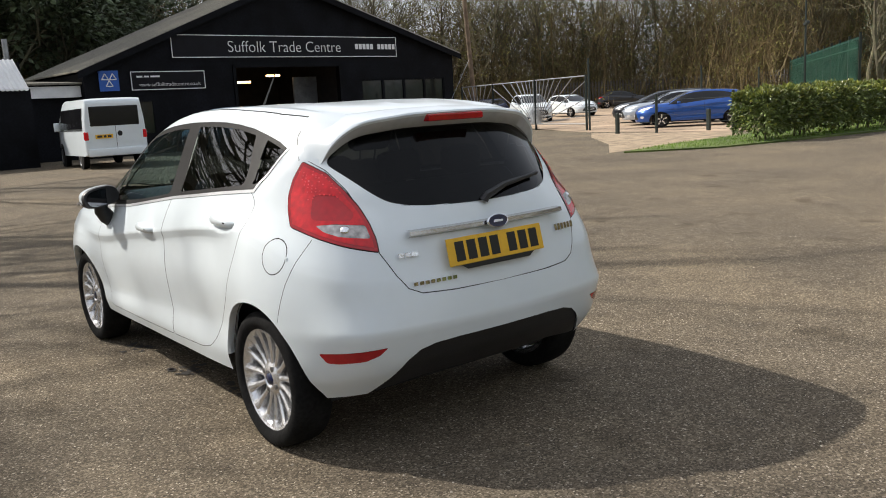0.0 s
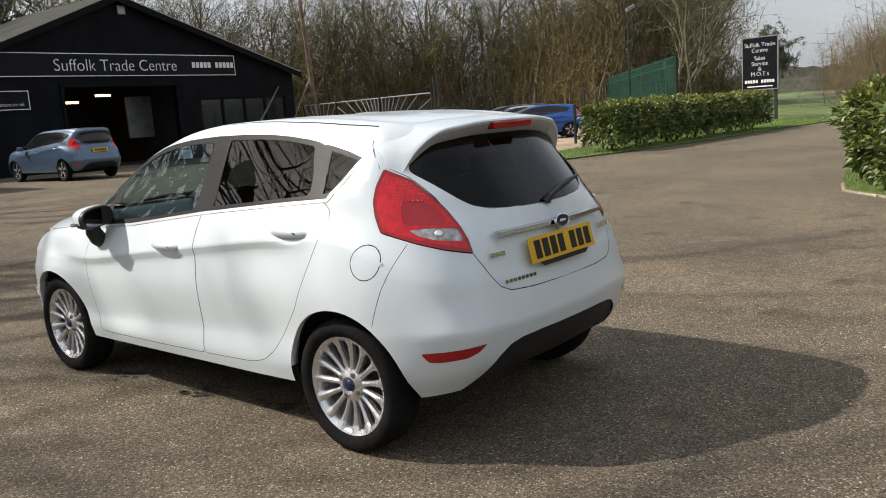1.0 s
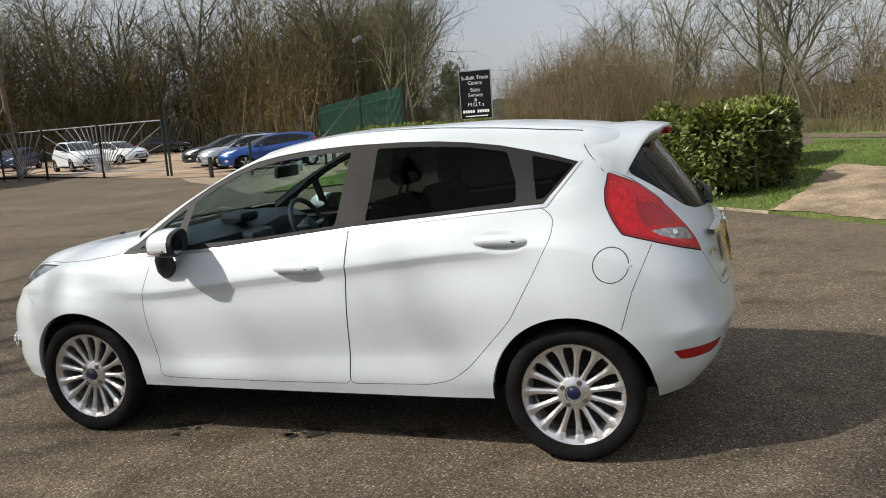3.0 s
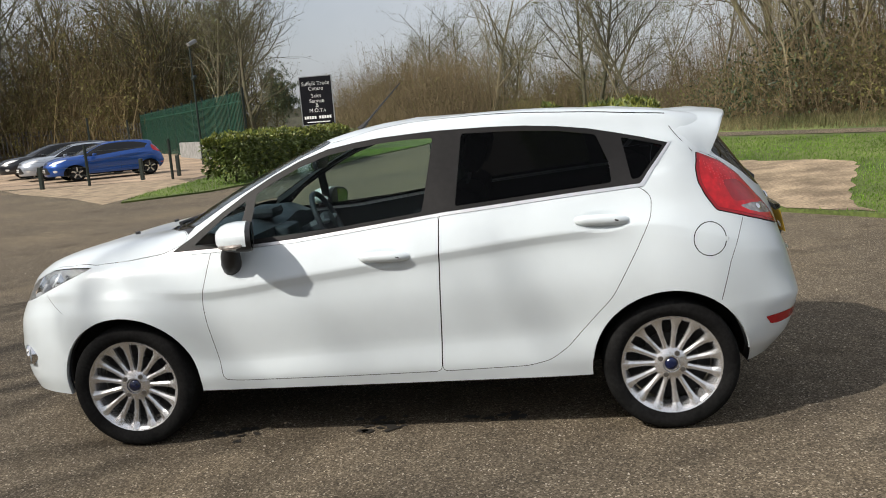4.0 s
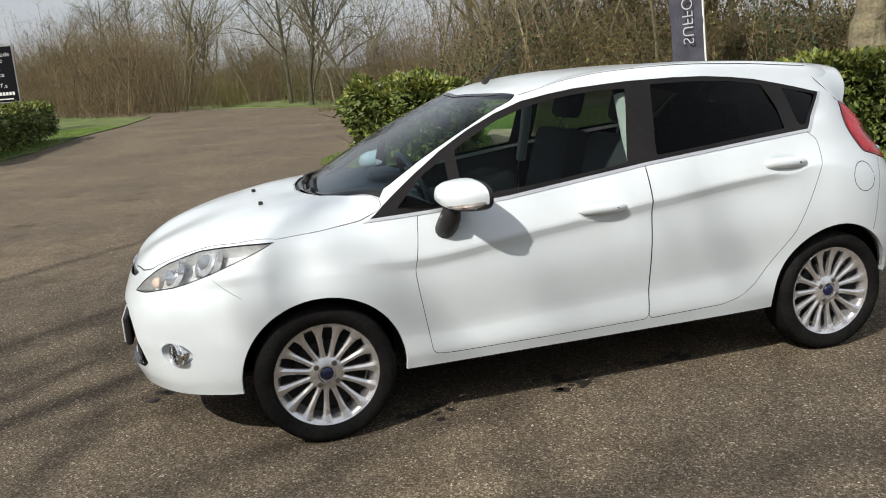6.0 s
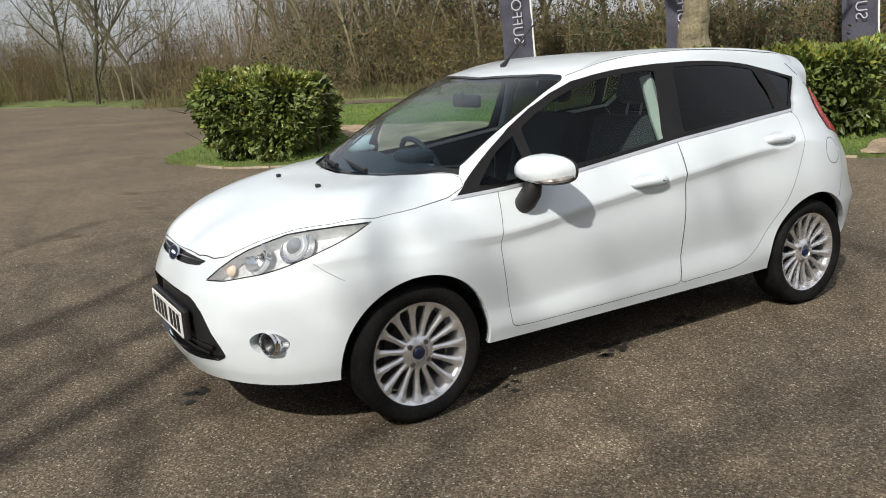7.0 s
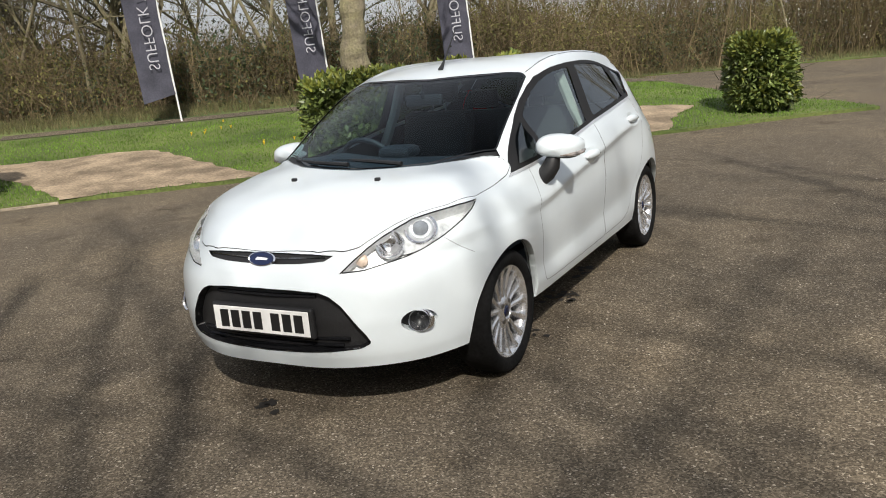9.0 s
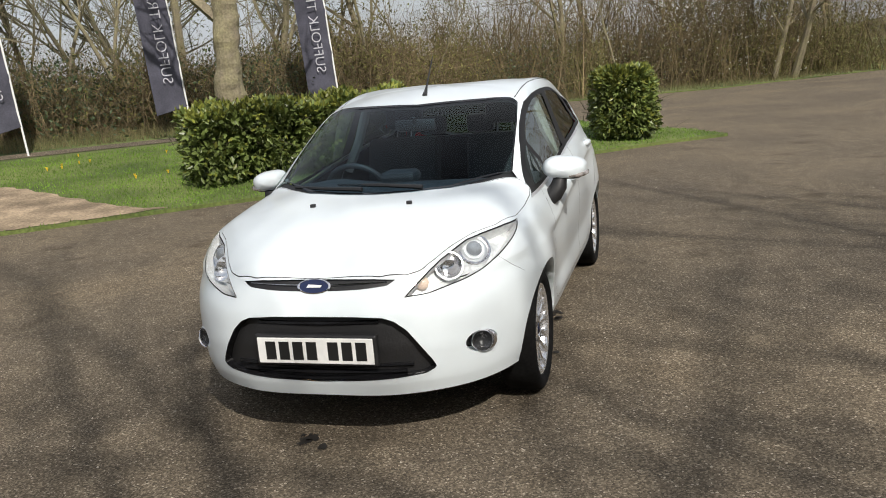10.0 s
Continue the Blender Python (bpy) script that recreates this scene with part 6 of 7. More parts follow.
def hedge(name, label, a, b, width, height, leaves, young, size, seed, stems=8, gap=0.12, lump=0.1, soft=0.22):
    """A clipped laurel hedge from a to b: leafy shell round a twiggy core on short stems."""
    rng = random.Random(seed)
    t = thing(name, label, "hedge")
    z0 = rise((a[0] + b[0]) / 2, (a[1] + b[1]) / 2)
    a, b = Vector((*a, z0)), Vector((*b, z0))
    along, length = (b - a).normalized(), (b - a).length
    across = Vector((-along.y, along.x, 0))
    def shell(depth):
        while True:
            u, v, w = rng.uniform(-1, 1), rng.uniform(-1, 1), rng.uniform(-1, 1)
            k = rng.random()
            side = rng.choices((0, 1, 2), (length * height, width * height, length * width * 1.2))[0]
            if side == 0:
                v = math.copysign(1, v)
            elif side == 1:
                u = math.copysign(1, u)
            else:
                w = 1 if rng.random() < 0.85 else -1
            out = Vector((u ** 9, v ** 9, max(w, -0.5) ** 9 if w > 0 else 0))
            # rounded box, lumpy
            c = Vector((u * length / 2, v * width / 2, w * (height - gap) / 2))
            r = soft
            lim = Vector((length / 2 - r, width / 2 - r, (height - gap) / 2 - r * 0.8))
            core = Vector([max(-l, min(l, x)) for x, l in zip(c, lim)])
            d = c - core
            if d.length > r:
                d *= r / d.length
            o = d.normalized() if d.length > 1e-3 else Vector((0, 0, 1))
            c = core + d
            wp = a + along * (c.x + length / 2) + across * c.y + Vector((0, 0, c.z + (height + gap) / 2))
            wp += (along * o.x + across * o.y + Vector((0, 0, o.z))) * (lump * noise.noise(wp * 1.9) + 0.6 * lump * noise.noise(wp * 5.0) - depth * rng.random() ** 1.5)
            return wp, along * o.x + across * o.y + Vector((0, 0, o.z))
    g = Geo()
    leaf_cloud(g, [shell(0.22) for _ in range(leaves)], rng, size * 0.7, size * 1.25)
    part("foliage", g, LAUREL, t)["kind"] = "stuff"
    g = Geo()
    pick = [shell(0.05) for _ in range(young * 4)]
    leaf_cloud(g, [p for p in pick if p[1].z > 0.3 or rng.random() < 0.22][:young], rng, size * 0.6, size * 1.1, -0.2)
    part("young_foliage", g, LAUREL_YOUNG, t, "yellow-green young leaves")["kind"] = "stuff"
    g = Geo()
    for i in range(stems):
        f = (i + rng.uniform(0.2, 0.8)) / stems
        p = a + along * length * f + across * rng.uniform(-0.1, 0.1) * width
        part("stem", Geo().tube([p, p + Vector((rng.uniform(-.08, .08), rng.uniform(-.08, .08), 0.35)), p + Vector((rng.uniform(-.2, .2), rng.uniform(-.2, .2), height * 0.75))], [0.03, 0.022, 0.01], 5), BARK, t)
        for _ in range(28):
            q = p + Vector((rng.uniform(-1, 1) * length / stems, 0, 0)).dot(Vector((1, 0, 0))) * along + across * rng.uniform(-0.42, 0.42) * width + Vector((0, 0, rng.uniform(gap + 0.1, height * 0.9)))
            q.z = max(q.z, z0 + gap)
            g.tube([q, q + Vector((rng.uniform(-.3, .3), rng.uniform(-.3, .3), rng.uniform(0, .3)))], [0.008, 0.004], 3, False)
    part("twig_mass", g, BARK, t)["kind"] = "stuff"
    # shaded inner leaf mass
    g = Geo()
    inner = []
    for _ in range(leaves // 3):
        p = a + along * rng.uniform(0.15, length - 0.15) + across * rng.uniform(-0.5, 0.5) * (width - 0.5) + Vector((0, 0, rng.uniform(gap + 0.15, height - 0.2)))
        inner.append((p, Vector((rng.uniform(-1, 1), rng.uniform(-1, 1), 0.3))))
    leaf_cloud(g, inner, rng, size * 1.2, size * 2.0)
    part("inner_foliage", g, LAUREL, t)["kind"] = "stuff"
    return t


hedge("laurel_hedge", "long clipped laurel hedge with glossy green leaves", (17.2, 7.6), (28.0, 7.0), 1.2, 1.26, 13000, 5500, 0.125, 11, 10, 0.27, 0.2)
hedge("laurel_hedge", "clipped laurel hedge block with sunlit leaves", (8.60, -2.3), (10.0, -1.15), 1.55, 1.25, 6600, 2800, 0.12, 12, 6, 0.16, 0.24, 0.32)
hedge("laurel_hedge", "short laurel hedge running back from the hedge block", (10.75, -2.1), (12.3, -2.75), 1.1, 1.15, 4500, 1800, 0.12, 15, 4, 0.14, 0.16, 0.3)
hedge("laurel_hedge", "clipped laurel hedge with dense glossy leaves", (2.95, -7.95), (5.6, -5.8), 1.15, 1.08, 7800, 3000, 0.12, 13, 6, 0.16, 0.22)
hedge("laurel_bush", "single clipped laurel bush on the grass", (-0.95, -10.1), (0.02, -9.8), 1.1, 1.22, 4500, 1900, 0.115, 14, 3, 0.1, 0.08, 0.42)


def bare_tree(seed, height, radius, spread, forks, depth, lean=0.1, twig_r=0.006, first=0.25, knots=0.0):
    """A leafless tree as one tapered, branching mesh, plus the places of its twig ends."""
    rng, g, tips = random.Random(seed), Geo(), []
    def limb(p, d, length, r, level):
        n = 5 if level == 0 else 4 if level == 1 else 3 if level == 2 else 2
        pts, rad, q, dd = [p], [r], p.copy(), d.copy()
        for i in range(n):
            wob = 0.10 + 0.07 * level
            dd = (dd + Vector((rng.gauss(0, wob), rng.gauss(0, wob), rng.gauss(0, wob * 0.6) + (0.06 if level else 0.02)))).normalized()
            q = q + dd * length / n
            pts.append(q.copy())
            rad.append(max(twig_r * 0.6, r * (1 - (0.62 if level else 0.75) * (i + 1) / n)))
        if knots and level == 0:
            fine = hermite([(*p, r) for p, r in zip(pts, rad)], 16)
            n0 = len(g.v)
            g.tube([Vector(p[:3]) for p in fine], [float(p[3]) for p in fine], 16, False)
            for i in range(n0, len(g.v)):
                c, v = Vector(fine[(i - n0) // 16][:3]), Vector(g.v[i])
                bump = noise.noise(v * 2.2) + 0.6 * noise.noise(v * 6.0) + 0.5 * max(0, 1 - 2.2 * v.z)
                g.v[i] = tuple(c + (v - c) * (1 + knots * bump))
        else:
            g.tube(pts, rad, (7, 4, 3, 3, 3, 3)[level], False)
        if level >= depth:
            tips.append((pts[-1], dd))
            return
        if level == depth - 1:
            for _ in range(3):
                i = rng.randrange(n)
                q0 = pts[i].lerp(pts[i + 1], rng.random())
                e = q0 + (dd + Vector((rng.gauss(0, .6), rng.gauss(0, .6), rng.gauss(.1, .5)))).normalized() * length * rng.uniform(.3, .6)
                w = (e - q0).cross(Vector((rng.gauss(0, 1), rng.gauss(0, 1), rng.gauss(0, 1)))).normalized() * max(twig_r * 0.7, r * 0.3)
                g.add([q0 - w, q0 + w, e], [(0, 1, 2)])
        kids = forks[min(level, len(forks) - 1)]
        for k in range(kids):
            f = first + (1 - first) * (k + rng.random()) / kids if level == 0 else 0.2 + 0.8 * (k + rng.random()) / kids
            x = f * n
            i = min(n - 1, int(x))
            base = pts[i].lerp(pts[i + 1], x - i)
            r0 = rad[i] + (rad[i + 1] - rad[i]) * (x - i)
            out = Vector((rng.gauss(0, 1), rng.gauss(0, 1), rng.gauss(0, 0.5)))
            out = (out - out.dot(dd) * dd).normalized()
            nd = (dd * (1 - spread * 0.5) + out * spread + Vector((0, 0, 0.15))).normalized()
            limb(base, nd, length * rng.uniform(0.42, 0.68) * (1.15 - 0.45 * f), r0 * rng.uniform(0.5, 0.7), level + 1)
    limb(Vector((0, 0, -0.1)), Vector((rng.gauss(0, lean), rng.gauss(0, lean), 1)).normalized(), height * 0.8, radius, 0)
    return g, tips


def tree_thing(name, label, seed, height, radius, spread, forks, depth, bark, bud=None, buds=0, ivy=0, leaf=0.1, **kw):
    g, tips = bare_tree(seed, height, radius, spread, forks, depth, **kw)
    t = thing(name, label, "tree", "trees of the wood")
    part("trunk", g, bark, t)
    rng = random.Random(seed + 500)
    if buds and tips:
        c = Geo()
        leaf_cloud(c, [(p + Vector((rng.gauss(0, .25), rng.gauss(0, .25), rng.gauss(0, .25))), d) for p, d in (rng.choice(tips) for _ in range(buds))], rng, leaf * 0.7, leaf * 1.4)
        part("crown", c, bud, t)["kind"] = "stuff"
    if ivy:
        c, pts = Geo(), []
        for _ in range(ivy):
            z, a = rng.uniform(0.1, height * 0.55), rng.uniform(0, 6.283)
            rr = radius * (1.3 + rng.random() * 1.6) * (1 - 0.6 * z / height)
            pts.append((Vector((rr * math.cos(a), rr * math.sin(a), z)), Vector((math.cos(a), math.sin(a), 0.2))))
        leaf_cloud(c, pts, rng, 0.09, 0.17)
        part("ivy", c, IVY, t)["kind"] = "stuff"
    return t


MASTERS = [
    tree_thing("tree", "tall leafless woodland tree with fine twigs", 21, 12, 0.17, 0.75, (13, 6, 4), 3, BARK, BUD, 700, 500),
    tree_thing("tree", "slim leafless tree with budding twigs", 22, 10, 0.12, 0.65, (14, 5, 4), 3, BARK, BUD, 1200, 0),
    tree_thing("tree", "leafless multi-branched tree with pale bark", 23, 11, 0.16, 0.85, (12, 6, 4), 3, BARK_PALE, BUD, 500, 0),
    tree_thing("tree", "ivy-clad leafless woodland tree", 24, 13, 0.19, 0.7, (12, 6, 4), 3, BARK, BUD, 400, 1800),
    tree_thing("tree", "dense dark evergreen tree", 26, 11, 0.2, 0.75, (16, 6, 3), 3, BARK, EVERGREEN, 9000, 300, 0.30, first=0.12),
    tree_thing("tree", "thin straight pale-stemmed young tree", 25, 8, 0.06, 0.5, (12, 4, 3), 3, BARK_PALE, BUD, 300, 0, first=0.4),
]


def thicket(seed, w, h, n, twig, bud, leaves, blossom=0, reach=0.3, twigs=4, thick=0.02, brush=0, wide=0.03, leaf=0.09, stroke=1.35):
    """A mound of tangled upright twigs with small leaves."""
    rng, g, tips = random.Random(seed), Geo(), []
    for _ in range(n):
        x, y = rng.gauss(0, w * 0.33), rng.gauss(0, w * 0.22)
        hh = h * rng.uniform(0.45, 1.0) * math.exp(-0.5 * (x / (w * 0.6)) ** 2)
        p = Vector((x, y, -0.05))
        d = Vector((rng.gauss(0, 0.22), rng.gauss(0, 0.22), 1))
        pts = [p]
        for i in range(3):
            d = (d + Vector((rng.gauss(0, 0.2), rng.gauss(0, 0.2), 0.05))).normalized()
            pts.append(pts[-1] + d * hh / 3)
        r = rng.uniform(0.4, 1.0) * thick
        g.tube(pts, [r, r * 0.8, r * 0.55, r * 0.25], 3, False)
        for i in (1, 2, 3):
            for _ in range(twigs):
                q = pts[i - 1].lerp(pts[i], rng.random())
                e = q + Vector((rng.gauss(0, 1), rng.gauss(0, 1), rng.gauss(0.5, .8))) * reach
                wide = (e - q).cross(Vector((rng.gauss(0, 1), rng.gauss(0, 1), rng.gauss(0, 1)))).normalized() * r * 0.5
                g.add([q - wide, q + wide, e], [(0, 1, 2)])
                tips.append((e, d))
                tips.append((q.lerp(e, 0.6), d))
    for _ in range(brush):
        q, d = rng.choice(tips)
        q = q + Vector((rng.gauss(0, .5), rng.gauss(0, .5), rng.gauss(-.3, .7)))
        q.z = max(q.z, 0.0)
        e = q + (d + Vector((rng.gauss(0, .45), rng.gauss(0, .45), rng.gauss(0, .3)))).normalized() * rng.uniform(0.35, 1.3) * stroke
        side = (e - q).cross(Vector((rng.gauss(0, 1), rng.gauss(0, 1), rng.gauss(0, .3)))).normalized() * wide * rng.uniform(0.5, 1.2)
        g.add([q - side, q + side, e], [(0, 1, 2)])
    t = thing("thicket", "tangled leafless scrub with small spring leaves", "scrub", "scrub along the trees", "stuff")
    part("twig_mass", g, twig, t)["kind"] = "stuff"
    c = Geo()
    leaf_cloud(c, [(p + Vector((rng.gauss(0, .1), rng.gauss(0, .1), rng.gauss(0, .1))), d) for p, d in (rng.choice(tips) for _ in range(leaves))], rng, leaf * 0.6, leaf * 1.4)
    part("leaves", c, bud, t)["kind"] = "stuff"
    if blossom:
        c = Geo()
        leaf_cloud(c, [(p, d) for p, d in (rng.choice(tips) for _ in range(blossom))], rng, 0.05, 0.09)
        part("blossom", c, BLOSSOM, t, "white blossom")["kind"] = "stuff"
    return t


SCRUB = [
    thicket(31, 3.4, 2.7, 100, TWIG, BUD, 600),
    thicket(32, 3.6, 3.3, 105, TWIG_OLIVE, BUD, 800),
    thicket(33, 3.2, 2.3, 90, TWIG, IVY, 1100),
    thicket(34, 3.2, 4.2, 150, TWIG, BUD, 500, 2400),
]
BRAMBLE = [
    thicket(41, 3.6, 2.3, 110, TWIG, IVY, 3600, 0, 0.4, 5, 0.018, 900, 0.016, 0.095, 0.6),
    thicket(42, 3.4, 2.7, 110, TWIG, WOOD_BUD, 2200, 0, 0.4, 5, 0.018, 1500, 0.016, 0.09, 0.6),
]
WOOD = [
    thicket(35, 9, 10.5, 50, WOOD_TWIG, WOOD_BUD, 5200, 0, 0.75, 5, 0.05, 7500, 0.026, 0.12, 0.8),
    thicket(36, 10, 8.5, 55, WOOD_TWIG, WOOD_BUD, 5600, 0, 0.65, 5, 0.045, 8000, 0.026, 0.12, 0.75),
    thicket(37, 9, 6.0, 60, WOOD_TWIG, WOOD_BUD, 3200, 0, 0.5, 5, 0.03, 6500, 0.02, 0.11, 0.7),
    thicket(38, 8, 7.5, 80, TWIG, BUD, 600, 0, 0.6, 5, 0.03, 4200, 0.018, 0.1, 0.8),
]
used = set()


def plant(kit, i, x, y, s, rng):
    """Stands a copy of a tree or thicket, or the first itself, at a place."""
    m = pose(x, y, rise(x, y) + park_rise(x, y) * (y > 15), 0, 0, rng.uniform(0, 360)) @ Matrix.Diagonal((s, s, s * rng.uniform(0.9, 1.15), 1))
    ob = kit[i]
    if ob.name in used:
        ob = copy_thing(ob, m)
        ob.matrix_basis = m
    else:
        used.add(ob.name)
        ob.matrix_basis = m
    return ob


def belt(pts, rng, trees, scrubs, depth, tree_mix, scrub_mix, s0=0.8, s1=1.15, low=0.7, high=1.1):
    """Trees and scrub along a line, inside a strip to its right-hand side."""
    segs = [(Vector(p), Vector(q)) for p, q in zip(pts, pts[1:])]
    lens = [(q - p).length for p, q in segs]
    def place(lo, hi):
        p, q = rng.choices(segs, lens)[0]
        d = (q - p).normalized()
        return p.lerp(q, rng.random()) + Vector((d.y, -d.x)) * rng.uniform(lo, hi)
    for _ in range(trees):
        w = place(0.8, depth)
        plant(MASTERS, rng.choice(tree_mix), w.x, w.y, rng.uniform(s0, s1), rng)
    for _ in range(scrubs):
        w = place(0.0, depth * 0.7)
        plant(SCRUB, rng.choice(scrub_mix), w.x, w.y, rng.uniform(low, high), rng)


rng = random.Random(77)
LINE = [(110, 20), (75, 6), (55, -1), (40, -6.4), (30, -7.6), (23, -7.2), (17.6, -7.4), (13.4, -10.0), (8.8, -13.9), (6.2, -16.8), (7.0, -22.5), (2, -29), (-5, -32), (-12, -37.5), (-24, -41)]
belt(LINE[:5], rng, 28, 30, -9, (0, 1, 2, 5, 5), (0, 1, 1, 2), 0.75, 1.15)
belt(LINE[4:11], rng, 26, 56, -7, (1, 5, 5, 5, 2), (0, 2, 0, 2), 0.55, 0.9, 0.6, 0.9)
belt(LINE[4:11], rng, 14, 26, -16, (1, 5, 5, 1), (0, 2), 0.8, 1.1, 0.6, 0.9)
belt(LINE[10:], rng, 18, 32, -8, (0, 1, 2, 5), (0, 1, 1, 2), 0.6, 1.0)
for x, y in ((6.5, -31), (9.5, -29), (3.5, -31.5), (0, -33), (-3, -34)):
    plant(SCRUB, 3, x, y, 1.15, rng)
# wood behind the car park and the workshop
BACK = [(-16, 50), (10, 60), (30, 62), (48, 54), (64, 46), (66, 38), (64, 31), (74, 30), (100, 38)]
belt(BACK, rng, 40, 0, -14, (0, 1, 2, 3, 1), (0,), 1.1, 1.5)
for x, y, s in ((-6, 50, 1.3), (0, 53, 1.2), (4, 58, 1.5), (9, 56, 1.3), (14, 59, 1.5), (-11, 47, 1.3), (20, 62, 1.2), (7, 45, 1.25), (11, 46, 1.15), (3, 46, 1.3), (15, 50, 1.0)):
    plant(MASTERS, 4, x, y, s, rng)
for lo, hi, kinds, n, size in ((0, 2.5, (2, 2, 1), 30, 0.95), (3, 10, (0, 1, 0), 46, 1.5), (-1, 0.5, (2,), 26, 0.6)):
    lens = [(Vector(q) - Vector(p)).length for p, q in zip(BACK, BACK[1:])]
    total = sum(lens)
    for k in range(n):
        f, i = (k + rng.random()) / n * total, 0
        while f > lens[i]:
            f, i = f - lens[i], i + 1
        p, q = Vector(BACK[i]), Vector(BACK[i + 1])
        d = (q - p).normalized()
        w = p + d * f + Vector((-d.y, d.x)) * rng.uniform(lo, hi)
        plant(WOOD, rng.choice(kinds), w.x, w.y, size * rng.uniform(0.85, 1.15), rng)
for k in range(24):
    f = 0.6 + 4.6 * (k + rng.random()) / 24
    i = int(f)
    p, q = Vector(LINE[i]), Vector(LINE[i + 1])
    d = (q - p).normalized()
    w = p.lerp(q, f - i) - Vector((d.y, -d.x)) * rng.uniform(3.5, 10)
    plant(WOOD, 3, w.x, w.y, rng.uniform(0.6, 0.95), rng)
for k in range(16):
    f = (k + rng.random()) / 16
    plant(WOOD, 3, 92 + 78 * f + rng.uniform(0, 5), 13 + 27 * f - rng.uniform(0, 5), rng.uniform(1.15, 1.6), rng)
for x, y, q in ((132, 40.5, 0.75), (140, 44, 0.8)):
    plant(MASTERS, 4, x, y, q, rng)
for _ in range(20):
    f = 4.2 + 5.6 * rng.random()
    i = int(f)
    p, q = Vector(LINE[i]), Vector(LINE[i + 1])
    d = (q - p).normalized()
    w = p.lerp(q, f - i) - Vector((d.y, -d.x)) * rng.uniform(0.2, 2.5)
    plant(MASTERS, 5, w.x, w.y, rng.uniform(0.75, 1.15), rng)
for _ in range(18):
    f = rng.random()
    plant(WOOD, rng.choice((1, 2)), 52 + 85 * f + rng.uniform(0, 6), -6 + 32 * f - rng.uniform(0, 8), rng.uniform(0.7, 1.0), rng)
# ivy-clad and pale stems along the front of the wood
belt(BACK, rng, 46, 0, -3.5, (0, 2, 3, 3, 0, 2, 1), (0,), 1.0, 1.55)
# dense bramble and evergreen scrub behind the lawn
for k in range(46):
    f = 5.6 + 5.2 * (k + rng.random()) / 46
    i = int(f)
    p, q = Vector(LINE[i]), Vector(LINE[i + 1])
    d = (q - p).normalized()
    w = p.lerp(q, f - i) - Vector((d.y, -d.x)) * rng.uniform(0.2, 2.6)
    plant(BRAMBLE, rng.choice((0, 1, 1)), w.x, w.y, rng.uniform(0.7, 1.1), rng)
for k in range(18):
    f = 10.4 + 3.5 * (k + rng.random()) / 18
    i = int(f)
    p, q = Vector(LINE[i]), Vector(LINE[i + 1])
    d = (q - p).normalized()
    w = p.lerp(q, f - i) - Vector((d.y, -d.x)) * rng.uniform(1.0, 5.5)
    plant(WOOD, rng.choice((3, 3, 1)), w.x, w.y, rng.uniform(0.6, 0.95), rng)
# hedgerow beside the lane
for k in range(16):
    f = (k + rng.random()) / 16
    plant(WOOD, 3, 53 + 44 * f, 4.6 + 12.5 * f - rng.uniform(0, 4), rng.uniform(0.85, 1.12), rng)
SPREADING = tree_thing("tree", "small spreading dark leafless tree behind the green fence", 71, 7.6, 0.16, 0.95, (9, 6, 5), 3, BARK, BUD, 0, 0, first=0.3)
SPREADING.matrix_basis = pose(37.2, 13.2, 0)
# taller trees by the road end
for x, y, s, k in ((52, 19.5, 0.95, 0), (57, 23, 1.0, 0), (63, 25, 1.1, 1), (70, 29, 1.1, 0), (80, 33, 1.2, 1)):
    plant(MASTERS, k, x, y, s, rng)
# the bare trees of the yard on the sunny side, which throw their shade over the tarmac
SHADE = tree_thing("tree", "tall broad leafless tree beside the yard", 61, 15, 0.26, 0.85, (12, 6, 4), 3, BARK, BUD, 0, 0, twig_r=0.012, first=0.22)
for x, y, s in ((-4.2, 13.4, 0.85), (-5.6, 11.4, 0.62), (-6.8, 11.45, 0.92), (-9.9, 8.4, 0.98), (-8.3, 8.6, 0.80), (-10.6, 6.6, 0.66), (-11.8, 7.2, 0.85), (-15.0, 15.0, 1.0), (-17.5, -1.5, 1.0), (-23, -7, 1.1), (-3.0, 23.5, 1.15)):
    plant([SHADE], 0, x, y, s, rng)
# unseen thickets to the west, added to darken reflections in the side glass
for k in range(20):
    plant(WOOD, k % 3, rng.uniform(-36, -26), -46 + 2.7 * k + rng.uniform(-1, 1), rng.uniform(0.8, 1.1), rng)
# distant woods on the horizon
g = Geo()
for ring, h in ((260, 5), (380, 9)):
    n = 700
    for i in range(n):
        a = 2 * math.pi * i / n
        hh = h * (0.6 + 0.5 * noise.noise(Vector((math.cos(a) * 9, math.sin(a) * 9, ring))) + 0.25 * rng.random())
        g.v += [(ring * math.cos(a), ring * math.sin(a), -1), (ring * math.cos(a), ring * math.sin(a), hh)]
    n0 = len(g.v) - 2 * n
    g.f += [(n0 + 2 * i, n0 + 2 * ((i + 1) % n), n0 + 2 * ((i + 1) % n) + 1, n0 + 2 * i + 1) for i in range(n)]
tagged(part("backdrop", g, surf("far_woods", (0.16, 0.15, 0.12), 1.0, var=0.2, scale=0.05, fine=0.6)), "distant leafless woods along the horizon", "woods", kind="structure")

# the mottled tree on the lawn
g, tips = bare_tree(91, 8.5, 0.27, 0.8, (9, 6, 4, 3), 3, 0.05, 0.006, 0.24, 0.3)
t = thing("plane_tree", "mature tree with a thick mottled pale trunk", "tree")
part("trunk", g, BARK_PALE, t)
t.matrix_basis = pose(5.65, -7.4, rise(5.65, -7.4), 0, 0, 40)

